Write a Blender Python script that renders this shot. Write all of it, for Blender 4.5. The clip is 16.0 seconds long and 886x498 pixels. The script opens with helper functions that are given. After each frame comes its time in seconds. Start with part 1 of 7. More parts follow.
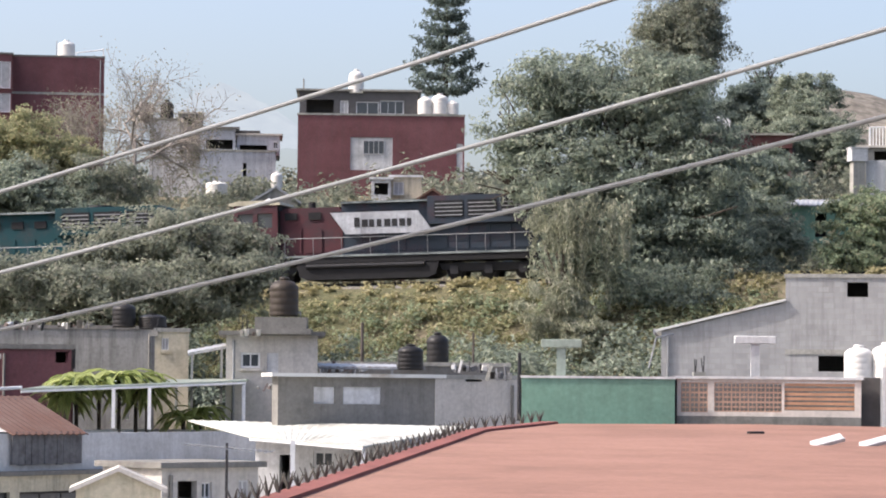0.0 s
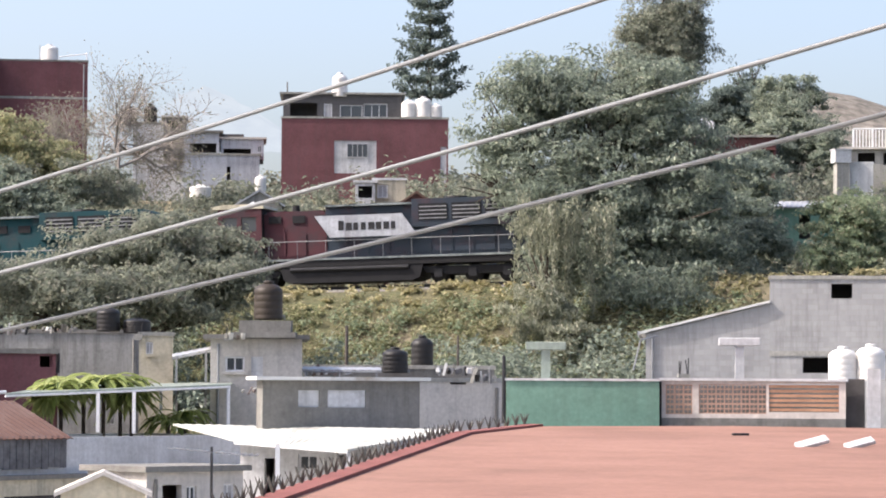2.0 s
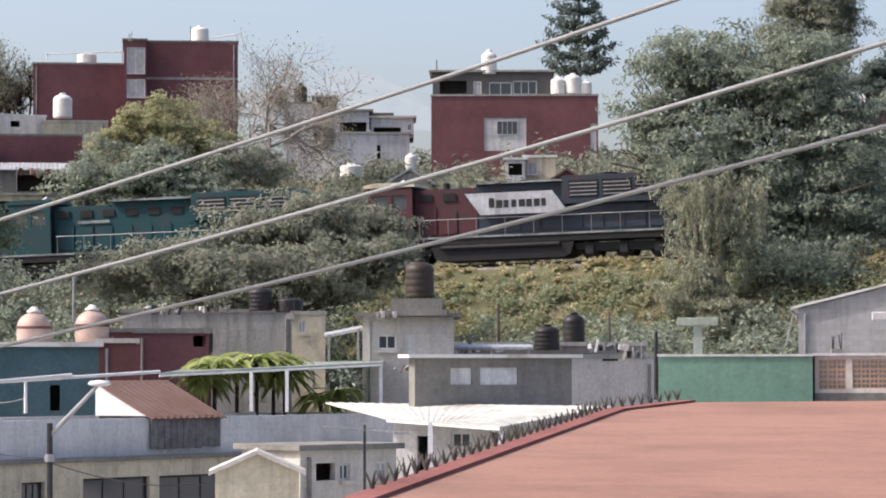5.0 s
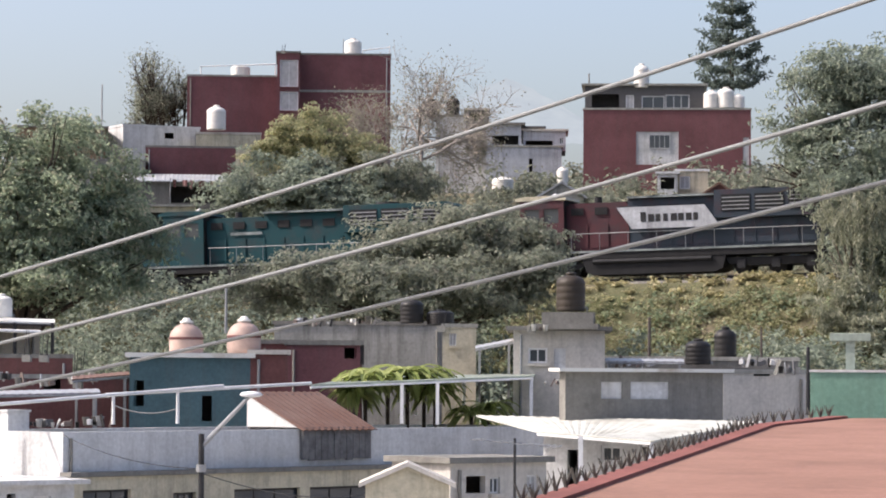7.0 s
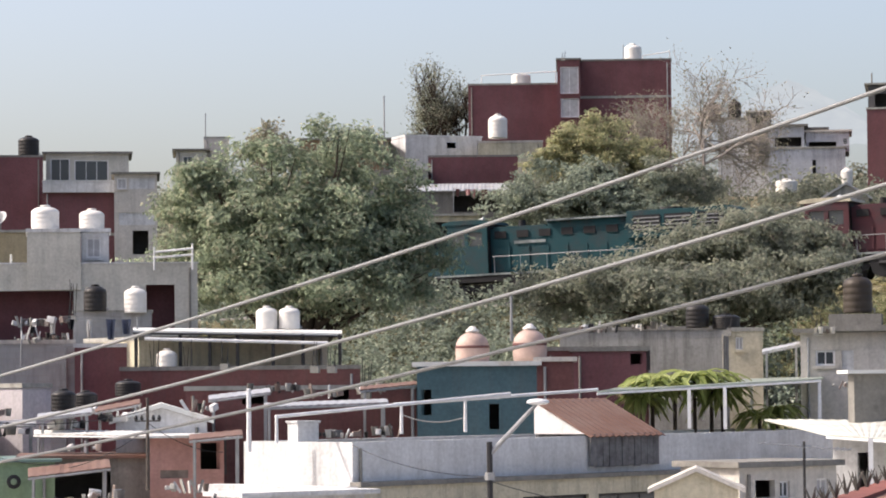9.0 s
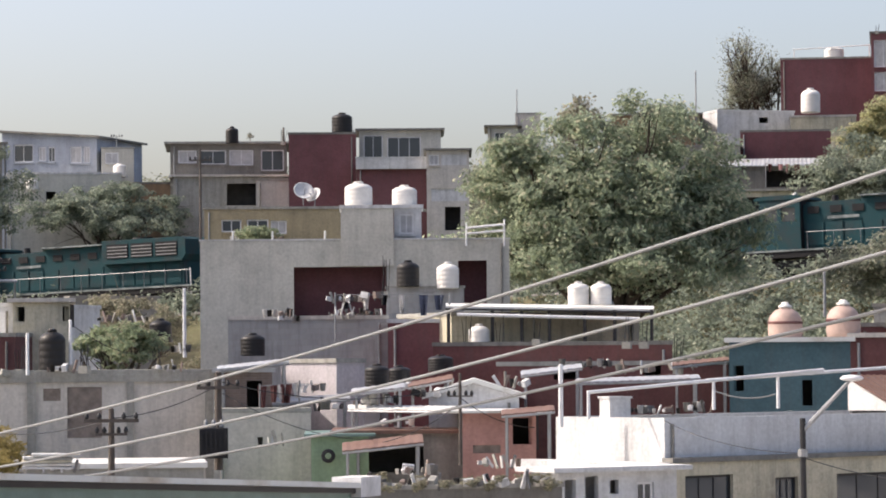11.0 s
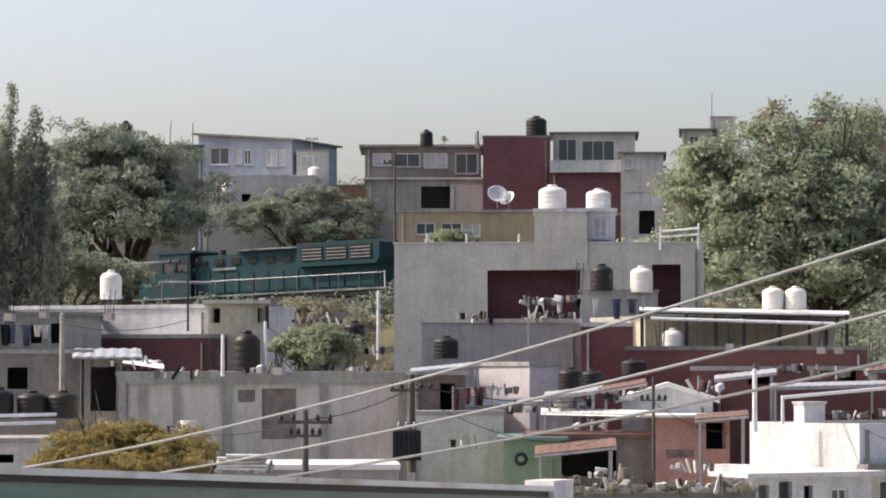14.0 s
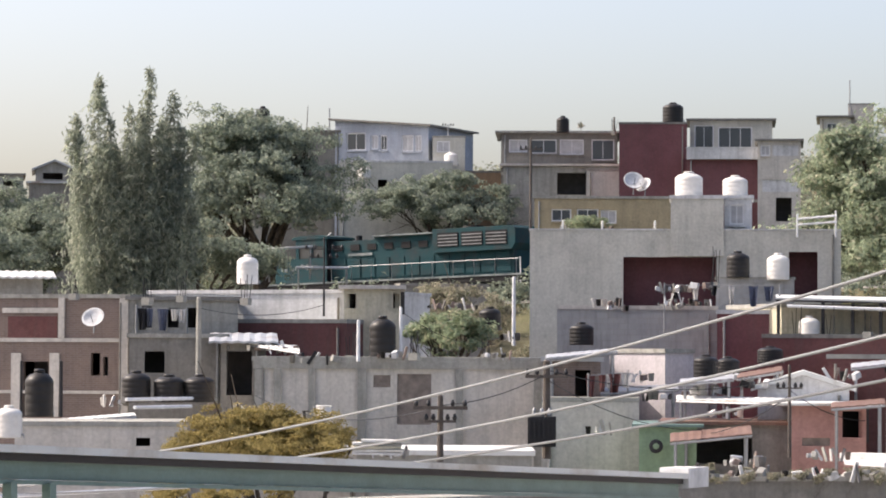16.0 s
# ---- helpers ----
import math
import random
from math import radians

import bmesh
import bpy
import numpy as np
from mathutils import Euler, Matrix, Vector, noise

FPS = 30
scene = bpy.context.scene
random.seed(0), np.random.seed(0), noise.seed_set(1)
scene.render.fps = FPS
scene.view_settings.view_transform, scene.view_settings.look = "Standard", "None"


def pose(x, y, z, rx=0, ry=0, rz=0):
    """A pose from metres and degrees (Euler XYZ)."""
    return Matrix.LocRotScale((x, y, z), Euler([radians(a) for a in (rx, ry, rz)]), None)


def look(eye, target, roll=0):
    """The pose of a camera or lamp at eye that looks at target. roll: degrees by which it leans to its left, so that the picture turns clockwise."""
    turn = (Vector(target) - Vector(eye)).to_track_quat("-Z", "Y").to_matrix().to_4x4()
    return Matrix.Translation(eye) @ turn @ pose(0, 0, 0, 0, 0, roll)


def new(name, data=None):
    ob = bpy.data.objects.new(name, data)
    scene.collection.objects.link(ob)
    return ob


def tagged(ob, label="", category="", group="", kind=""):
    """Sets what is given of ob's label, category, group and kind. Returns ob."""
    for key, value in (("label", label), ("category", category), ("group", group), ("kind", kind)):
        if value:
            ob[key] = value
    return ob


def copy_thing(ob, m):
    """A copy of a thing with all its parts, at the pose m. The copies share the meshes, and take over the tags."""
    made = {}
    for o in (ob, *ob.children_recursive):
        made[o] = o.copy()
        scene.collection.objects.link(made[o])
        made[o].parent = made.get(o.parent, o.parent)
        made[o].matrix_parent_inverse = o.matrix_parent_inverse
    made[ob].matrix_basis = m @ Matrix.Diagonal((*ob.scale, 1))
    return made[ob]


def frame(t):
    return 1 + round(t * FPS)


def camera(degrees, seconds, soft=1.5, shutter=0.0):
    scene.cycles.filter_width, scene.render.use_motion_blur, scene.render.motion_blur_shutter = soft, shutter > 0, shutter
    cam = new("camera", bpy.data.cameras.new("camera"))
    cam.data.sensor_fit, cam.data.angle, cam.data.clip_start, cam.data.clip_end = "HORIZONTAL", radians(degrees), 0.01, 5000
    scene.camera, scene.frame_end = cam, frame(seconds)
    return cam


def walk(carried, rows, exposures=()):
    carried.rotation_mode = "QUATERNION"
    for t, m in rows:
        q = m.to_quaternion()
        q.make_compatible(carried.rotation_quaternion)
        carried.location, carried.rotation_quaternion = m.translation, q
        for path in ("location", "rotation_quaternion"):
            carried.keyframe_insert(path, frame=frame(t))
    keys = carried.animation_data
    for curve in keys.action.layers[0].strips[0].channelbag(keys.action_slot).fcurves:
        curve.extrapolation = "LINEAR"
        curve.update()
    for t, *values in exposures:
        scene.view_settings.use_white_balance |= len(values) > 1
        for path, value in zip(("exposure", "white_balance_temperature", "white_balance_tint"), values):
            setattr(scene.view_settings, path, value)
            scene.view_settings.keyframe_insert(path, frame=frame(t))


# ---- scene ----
# ---- camera: it stands on a rooftop and pans left over the hillside town ----
cam = camera(16.0, 16.0, soft=1.9)
EYE = 14.0
# seconds, yaw, pitch and roll in degrees
PATH = [
    (0, -0.000, 2.500, 0.561),
    (0.5, -0.153, 2.669, 0.541),
    (1, -0.235, 2.831, 0.526),
    (1.5, -0.275, 2.835, 0.482),
    (2, -0.279, 2.555, 0.351),
    (2.5, 0.231, 2.346, 0.132),
    (3, 1.544, 2.100, -0.037),
    (3.5, 1.776, 2.171, -0.068),
    (5.8, 3.471, 2.113, 0.180),
    (6, 3.786, 2.171, 0.271),
    (6.5, 4.447, 2.309, 0.342),
    (7, 5.215, 2.366, 0.390),
    (7.5, 6.462, 2.403, 0.069),
    (8, 6.964, 2.526, -0.121),
    (8.5, 8.352, 2.500, -0.321),
    (9, 10.415, 2.493, -0.551),
    (9.5, 12.646, 2.491, -0.589),
    (9.7, 13.373, 2.487, -0.575),
    (11.8, 16.481, 1.967, -0.403),
    (12, 16.597, 1.981, -0.419),
    (12.5, 18.228, 2.147, -0.376),
    (13, 18.570, 2.482, -0.243),
    (13.5, 19.188, 2.778, -0.190),
    (14, 19.582, 2.174, -0.056),
    (14.5, 20.562, 1.992, 0.131),
    (15, 21.933, 1.862, 0.189),
    (15.5, 22.043, 1.885, 0.227),
    (16, 22.038, 1.917, 0.293),
]
walk(cam, [(t, pose(0, 0, EYE, 90 + p, -r, y)) for t, y, p, r in PATH], [(0, 1.04, 6700, 15), (1.5, 1.10, 6700, 15), (3, 1.38, 6700, 15), (3.5, 1.24, 6700, 15), (5.8, 0.84, 6750, 15), (8, 0.90, 6850, 15), (9.5, 0.90, 7100, 15), (12, 0.84, 7100, 15), (12.5, 0.72, 7100, 15), (13.3, 0.66, 7100, 15), (14, 0.82, 7100, 15), (15, 1.14, 7100, 15), (15.4, 1.00, 7100, 15), (16, 1.04, 7100, 15)])

# ---- light: hazy sky and one warm sun, high on the left ----
SUN_ELEV, SUN_AZ = 44.0, 99.0   # SUN_AZ: degrees to the left of straight ahead
world = bpy.data.worlds.new("sky")
scene.world = world
world.use_nodes = True
wn = world.node_tree
sky = wn.nodes.new("ShaderNodeTexSky")
sky.sky_type = "NISHITA"
sky.sun_disc = False
sky.sun_elevation = radians(SUN_ELEV)
sky.sun_rotation = radians(-SUN_AZ)
sky.air_density, sky.dust_density, sky.ozone_density = 0.8, 4.2, 1.3
bg = wn.nodes["Background"]
bg.inputs["Strength"].default_value = 0.15
wn.links.new(sky.outputs[0], bg.inputs[0])
sun = new("sun", bpy.data.lights.new("sun", "SUN"))
sun.data.energy, sun.data.angle, sun.data.color = 2.65, radians(0.6), (1.0, 0.965, 0.91)
ce, se = math.cos(radians(SUN_ELEV)), math.sin(radians(SUN_ELEV))
sun_from = Vector((-math.sin(radians(SUN_AZ)) * ce, math.cos(radians(SUN_AZ)) * ce, se))
sun.matrix_world = look(sun_from * 300, (0, 0, 0))


# ---- materials ----
def mat_base(name):
    m = bpy.data.materials.new(name)
    m.use_nodes = True
    n = m.node_tree
    return m, n, n.nodes["Principled BSDF"]


def noise_node(n, scale, detail=4.0, rough=0.6, coord=None, stretch=(1, 1, 1)):
    mp = n.nodes.new("ShaderNodeMapping")
    mp.inputs["Scale"].default_value = stretch
    n.links.new(coord, mp.inputs["Vector"])
    t = n.nodes.new("ShaderNodeTexNoise")
    t.inputs["Scale"].default_value, t.inputs["Detail"].default_value, t.inputs["Roughness"].default_value = scale, detail, rough
    n.links.new(mp.outputs[0], t.inputs["Vector"])
    return t.outputs["Fac"]


def ramp_node(n, fac, stops):
    r = n.nodes.new("ShaderNodeValToRGB")
    el = r.color_ramp.elements
    while len(el) < len(stops):
        el.new(0.5)
    for e, (p, c) in zip(el, stops):
        e.position, e.color = p, (*c, 1)
    n.links.new(fac, r.inputs[0])
    return r.outputs[0]


def mix_node(n, fac, a, b, mode="MIX"):
    x = n.nodes.new("ShaderNodeMix")
    x.data_type, x.blend_type = "RGBA", mode
    for sock, v in ((x.inputs["Factor"], fac), (x.inputs["A"], a), (x.inputs["B"], b)):
        if hasattr(v, "is_output"):
            n.links.new(v, sock)
        elif isinstance(v, (int, float)):
            sock.default_value = v
        else:
            sock.default_value = (*v, 1)
    return x.outputs["Result"]


def bump_to(n, b, height, strength, dist):
    bp = n.nodes.new("ShaderNodeBump")
    bp.inputs["Strength"].default_value, bp.inputs["Distance"].default_value = strength, dist
    n.links.new(height, bp.inputs["Height"])
    n.links.new(bp.outputs[0], b.inputs["Normal"])


def coords(n):
    tc = n.nodes.new("ShaderNodeTexCoord")
    return tc.outputs["Object"]


def plaster(name, color, dirt=0.5, grime=(0.09, 0.085, 0.08), rough=0.85, streak=0.6):
    """Painted render: blotches, grain and dark rain streaks."""
    m, n, b = mat_base(name)
    co = coords(n)
    big = noise_node(n, 0.35, 5, 0.65, co)
    fine = noise_node(n, 9.0, 3, 0.6, co)
    run = noise_node(n, 1.0, 5, 0.7, co, (2.6, 2.6, 0.22))
    dark = tuple(c * 0.72 for c in color)
    lite = tuple(min(1, c * 1.12 + 0.01) for c in color)
    c1 = ramp_node(n, big, [(0.3, dark), (0.52, color), (0.75, lite)])
    f = ramp_node(n, run, [(0.47, (0, 0, 0)), (0.74, (streak * dirt,) * 3)])
    c2 = mix_node(n, f, c1, grime)
    patch = noise_node(n, 1.7, 6, 0.75, co)
    c2 = mix_node(n, ramp_node(n, patch, [(0.5, (0, 0, 0)), (0.68, (0.6 * dirt,) * 3)]), c2, tuple(c * 0.55 for c in color))
    pale = noise_node(n, 0.9, 6, 0.7, co, (1, 1, 1.6))
    c2 = mix_node(n, ramp_node(n, pale, [(0.55, (0, 0, 0)), (0.68, (0.4 * dirt,) * 3)]), c2, tuple(min(1, c * 1.35 + 0.02) for c in color))
    g = ramp_node(n, fine, [(0.3, (0.8, 0.8, 0.8)), (0.7, (1.06, 1.06, 1.06))])
    c3 = mix_node(n, 0.8, c2, g, "MULTIPLY")
    n.links.new(c3, b.inputs["Base Color"])
    b.inputs["Roughness"].default_value = rough
    b.inputs["Specular IOR Level"].default_value = 0.25
    bump_to(n, b, fine, 0.4, 0.02)
    return m


def blockwork(name, color, mortar, bw=0.4, bh=0.2, rough=0.95, stain=0.5):
    """Bare concrete block or brick seen from far off."""
    m, n, b = mat_base(name)
    co = coords(n)
    sp = n.nodes.new("ShaderNodeSeparateXYZ")
    n.links.new(co, sp.inputs[0])
    ad = n.nodes.new("ShaderNodeMath")
    n.links.new(sp.outputs["X"], ad.inputs[0])
    n.links.new(sp.outputs["Y"], ad.inputs[1])
    cb = n.nodes.new("ShaderNodeCombineXYZ")
    n.links.new(ad.outputs[0], cb.inputs[0])
    n.links.new(sp.outputs["Z"], cb.inputs[1])
    br = n.nodes.new("ShaderNodeTexBrick")
    br.inputs["Scale"].default_value = 1.0
    br.inputs["Brick Width"].default_value, br.inputs["Row Height"].default_value = bw, bh
    br.inputs["Mortar Size"].default_value = 0.012
    br.inputs["Color1"].default_value = (*color, 1)
    br.inputs["Color2"].default_value = (*[c * 0.8 for c in color], 1)
    br.inputs["Mortar"].default_value = (*mortar, 1)
    n.links.new(cb.outputs[0], br.inputs["Vector"])
    big = noise_node(n, 0.5, 5, 0.7, co)
    run = noise_node(n, 1.2, 5, 0.7, co, (2.2, 2.2, 0.3))
    c1 = mix_node(n, ramp_node(n, big, [(0.35, (0, 0, 0)), (0.7, (0.6,) * 3)]), br.outputs["Color"], tuple(c * 1.25 for c in color))
    c2 = mix_node(n, ramp_node(n, run, [(0.5, (0, 0, 0)), (0.8, (stain,) * 3)]), c1, (0.05, 0.048, 0.045))
    n.links.new(c2, b.inputs["Base Color"])
    b.inputs["Roughness"].default_value = rough
    bump_to(n, b, br.outputs["Fac"], 0.5, 0.02)
    return m


def plain(name, color, rough=0.6, metal=0.0, var=0.25, scale=2.5):
    m, n, b = mat_base(name)
    co = coords(n)
    big = noise_node(n, scale, 5, 0.65, co)
    fine = noise_node(n, scale * 14, 3, 0.6, co)
    c1 = ramp_node(n, big, [(0.3, tuple(c * (1 - var) for c in color)), (0.7, tuple(min(1, c * (1 + var * 0.5)) for c in color))])
    c2 = mix_node(n, 0.6, c1, ramp_node(n, fine, [(0.3, (0.82,) * 3), (0.7, (1.05,) * 3)]), "MULTIPLY")
    n.links.new(c2, b.inputs["Base Color"])
    b.inputs["Roughness"].default_value, b.inputs["Metallic"].default_value = rough, metal
    b.inputs["Specular IOR Level"].default_value = 0.25
    bump_to(n, b, fine, 0.15, 0.01)
    return m


def rusty(name, color, rust=(0.16, 0.06, 0.03), amount=0.5, rough=0.7, metal=0.2):
    m, n, b = mat_base(name)
    co = coords(n)
    big = noise_node(n, 0.8, 6, 0.7, co)
    fine = noise_node(n, 6, 4, 0.7, co)
    f = ramp_node(n, big, [(0.62 - amount * 0.35, (0, 0, 0)), (0.8 - amount * 0.25, (1, 1, 1))])
    c1 = mix_node(n, f, color, mix_node(n, fine, tuple(c * 0.6 for c in rust), tuple(c * 1.5 for c in rust)))
    n.links.new(c1, b.inputs["Base Color"])
    b.inputs["Roughness"].default_value, b.inputs["Metallic"].default_value = rough, metal
    b.inputs["Specular IOR Level"].default_value = 0.25
    bump_to(n, b, fine, 0.3, 0.01)
    return m


def foliage(name, a, c, dry=None, through_light=0.5):
    """Leaves: each island its own tint, with light through the blade."""
    m, n, b = mat_base(name)
    geo = n.nodes.new("ShaderNodeNewGeometry")
    stops = [(0.0, a), (0.75, c)] + ([(0.95, dry)] if dry else [])
    col = ramp_node(n, geo.outputs["Random Per Island"], stops)
    co = coords(n)
    big = noise_node(n, 0.7, 4, 0.65, co)
    col = mix_node(n, 0.9, col, ramp_node(n, big, [(0.3, (0.66,) * 3), (0.7, (1.36,) * 3)]), "MULTIPLY")
    n.links.new(col, b.inputs["Base Color"])
    b.inputs["Roughness"].default_value = 0.8
    b.inputs["Specular IOR Level"].default_value = 0.12
    tr = n.nodes.new("ShaderNodeBsdfTranslucent")
    n.links.new(col, tr.inputs["Color"])
    mx = n.nodes.new("ShaderNodeMixShader")
    mx.inputs[0].default_value = through_light
    n.links.new(b.outputs[0], mx.inputs[1])
    n.links.new(tr.outputs[0], mx.inputs[2])
    n.links.new(mx.outputs[0], n.nodes["Material Output"].inputs["Surface"])
    return m


def sheet_plastic(name, color):
    """Ribbed translucent roofing sheet, weathered."""
    m, n, b = mat_base(name)
    col = ramp_node(n, noise_node(n, 1.2, 5, 0.65, coords(n)), [(0.35, tuple(c * 0.75 for c in color)), (0.65, color)])
    n.links.new(col, b.inputs["Base Color"])
    b.inputs["Roughness"].default_value = 0.5
    tr = n.nodes.new("ShaderNodeBsdfTranslucent")
    n.links.new(col, tr.inputs["Color"])
    mx = n.nodes.new("ShaderNodeMixShader")
    mx.inputs[0].default_value = 0.5
    n.links.new(b.outputs[0], mx.inputs[1])
    n.links.new(tr.outputs[0], mx.inputs[2])
    n.links.new(mx.outputs[0], n.nodes["Material Output"].inputs["Surface"])
    return m


def glass(name, color=(0.05, 0.06, 0.07)):
    m, n, b = mat_base(name)
    b.inputs["Base Color"].default_value = (*color, 1)
    b.inputs["Roughness"].default_value = 0.08
    b.inputs["Specular IOR Level"].default_value = 0.6
    return m


M_MAROON = plaster("maroon_paint", (0.172, 0.074, 0.08), 0.4)
M_MAROON2 = plaster("dull_maroon_paint", (0.15, 0.065, 0.062), 0.6)
M_WHITE = plaster("white_paint", (0.61, 0.62, 0.625), 0.5)
M_WHITE_OLD = plaster("weathered_white_paint", (0.60, 0.605, 0.61), 0.8)
M_GREYWHITE = plaster("pale_grey_render", (0.53, 0.52, 0.465), 0.4)
M_CREAM = plaster("cream_paint", (0.55, 0.51, 0.39), 0.9)
M_OCHRE = plaster("ochre_paint", (0.38, 0.32, 0.21), 0.5)
M_ORANGE = plaster("orange_paint", (0.29, 0.20, 0.13), 0.6)
M_TEAL = plaster("teal_paint", (0.06, 0.115, 0.135), 0.5)
M_PALEGREY = plaster("pale_blue_grey_render", (0.46, 0.48, 0.52), 0.8)
M_BLUE = plaster("pale_blue_paint", (0.36, 0.40, 0.47), 0.4)
M_NAVY = plaster("blue_paint", (0.07, 0.12, 0.22), 0.5)
M_GREEN = plaster("green_paint", (0.165, 0.30, 0.235), 0.4)
M_MINT = plaster("light_green_paint", (0.24, 0.34, 0.22), 0.5)
M_PINK = plaster("salmon_paint", (0.42, 0.235, 0.205), 0.5)
M_LILAC = plaster("lilac_paint", (0.48, 0.45, 0.465), 0.4)
M_CONC = plaster("grey_concrete", (0.34, 0.335, 0.305), 0.9)
M_STAINED = plaster("rain_stained_concrete", (0.29, 0.29, 0.275), 1.0, streak=0.9)
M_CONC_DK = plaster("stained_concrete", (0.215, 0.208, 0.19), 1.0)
M_CONC_LT = plaster("light_concrete", (0.55, 0.52, 0.475), 0.6)
# Dark grey for a slab, and for shade painted onto the rooftop storey.
M_DARKWALL = plaster("shade_dark_grey_paint", (0.10, 0.098, 0.10), 0.6)
M_BLOCK = blockwork("concrete_block", (0.325, 0.328, 0.325), (0.285, 0.275, 0.265))
M_BRICK = blockwork("red_brick", (0.19, 0.142, 0.122), (0.215, 0.18, 0.16), 0.24, 0.075)
M_ROOFRED = plaster("red_roof_coating", (0.272, 0.150, 0.112), 0.25, (0.23, 0.12, 0.088))
M_ROOFRED_DK = plaster("red_parapet_coating", (0.24, 0.09, 0.075), 0.3)
M_SHEET = rusty("white_metal_sheet", (0.62, 0.625, 0.60), (0.36, 0.31, 0.25), 0.3, 0.5, 0.0)
M_OLDSHEET = rusty("aged_white_sheet", (0.50, 0.51, 0.47), (0.28, 0.27, 0.23), 0.45, 0.6, 0.0)
M_GALV = rusty("galvanised_sheet", (0.42, 0.43, 0.44), (0.2, 0.13, 0.09), 0.25, 0.45, 0.4)
M_RUSTROOF = rusty("rusted_sheet", (0.195, 0.13, 0.108), (0.15, 0.085, 0.065), 0.8)
M_STEEL = plain("grey_steel", (0.30, 0.31, 0.32), 0.5, 0.5)
M_STEEL_WH = plain("white_painted_steel", (0.70, 0.71, 0.72), 0.5, 0.0, 0.15)
M_STEEL_DK = plain("dark_steel", (0.035, 0.035, 0.038), 0.55, 0.3)
M_STEEL_GR = plain("green_painted_steel", (0.155, 0.235, 0.21), 0.45, 0.0, 0.2)
M_TANK_BK = plain("black_plastic", (0.022, 0.021, 0.021), 0.45)
M_TANK_BR = plain("dark_brown_plastic", (0.045, 0.036, 0.028), 0.5)
M_TANK_WH = plain("white_plastic", (0.72, 0.70, 0.66), 0.45, 0, 0.12)
M_TANK_TC = plain("terracotta_plastic", (0.45, 0.33, 0.285), 0.55, 0, 0.2)
M_GLASS = glass("window_glass")
M_AWNING = sheet_plastic("translucent_awning_sheet", (0.50, 0.56, 0.50))
# Dark colour that stands for shade inside openings and recesses.
M_SHADE = plain("painted_interior_shade", (0.09, 0.085, 0.082), 0.9)
M_CURTAIN = plain("pale_curtain", (0.45, 0.45, 0.46), 0.9)
M_WOOD = plain("weathered_board", (0.155, 0.155, 0.16), 0.85, 0, 0.5, 4)
M_BOARD = plain("brown_board", (0.24, 0.20, 0.175), 0.85, 0, 0.4, 3)
M_POLE = plain("pole_wood", (0.10, 0.085, 0.075), 0.85, 0, 0.4, 3)
M_BARK = plain("bark", (0.075, 0.06, 0.048), 0.95, 0, 0.5, 3)
M_BARK_PALE = plain("pale_bark", (0.34, 0.30, 0.265), 0.95, 0, 0.4, 3)
M_WIRE = plain("cable_sheath", (0.22, 0.228, 0.232), 0.5, 0.0, 0.12, 1.5)
M_LOCO_TEAL = rusty("teal_engine_paint", (0.009, 0.050, 0.060), (0.03, 0.042, 0.046), 0.45, 0.75, 0.0)
M_LOCO_RED = rusty("maroon_engine_paint", (0.078, 0.028, 0.034), (0.045, 0.033, 0.038), 0.5, 0.75, 0.0)
M_LOCO_NAVY = rusty("navy_engine_paint", (0.03, 0.042, 0.058), (0.055, 0.035, 0.045), 0.4, 0.5, 0.0)
M_LOCO_DK = plain("sooty_underframe", (0.018, 0.018, 0.02), 0.7)
# Pale worn paint; on the roof edge it also stands for sunlight.
M_ENGINE_WORN_LIT = rusty("worn_and_lit_engine_edge", (0.27, 0.30, 0.30), (0.06, 0.075, 0.08), 0.65, 0.8, 0.0)
M_STONE = plain("ballast", (0.20, 0.19, 0.175), 0.95, 0, 0.5, 5)
L_DARK = foliage("dark_green_leaves", (0.150, 0.182, 0.150), (0.300, 0.345, 0.265), (0.36, 0.38, 0.30), through_light=0.4)
L_MID = foliage("mid_green_leaves", (0.180, 0.230, 0.150), (0.32, 0.375, 0.24), (0.36, 0.35, 0.24), through_light=0.5)
L_OLIVE = foliage("olive_leaves", (0.160, 0.180, 0.142), (0.28, 0.30, 0.228), (0.33, 0.32, 0.26), through_light=0.5)
L_YELLOW = foliage("yellow_green_leaves", (0.215, 0.23, 0.135), (0.41, 0.41, 0.24), (0.42, 0.37, 0.24), through_light=0.5)
L_GOLD = foliage("golden_leaves", (0.20, 0.17, 0.065), (0.37, 0.30, 0.13), through_light=0.5)
L_BRIGHT = foliage("bright_green_leaves", (0.20, 0.25, 0.08), (0.40, 0.44, 0.19))
L_DRY = foliage("dry_leaves", (0.20, 0.19, 0.14), (0.36, 0.335, 0.255), (0.16, 0.18, 0.11))
L_BANK = foliage("bank_scrub_leaves", (0.165, 0.18, 0.10), (0.32, 0.315, 0.18), (0.38, 0.34, 0.235), through_light=0.4)
L_DRYGRASS = foliage("dry_grass", (0.26, 0.25, 0.13), (0.44, 0.40, 0.23), (0.50, 0.45, 0.31), through_light=0.4)
L_CREEPER = foliage("pale_creeper_leaves", (0.18, 0.195, 0.14), (0.35, 0.36, 0.265), (0.44, 0.43, 0.34), through_light=0.4)
L_PINE = foliage("conifer_needles", (0.105, 0.135, 0.122), (0.170, 0.210, 0.180), None, 0.3)
L_PALE = foliage("pale_green_leaves", (0.185, 0.23, 0.165), (0.36, 0.42, 0.29), (0.44, 0.43, 0.32), through_light=0.5)
L_BAMBOO = foliage("bamboo_leaves", (0.20, 0.23, 0.185), (0.37, 0.405, 0.32), (0.44, 0.455, 0.37), through_light=0.5)


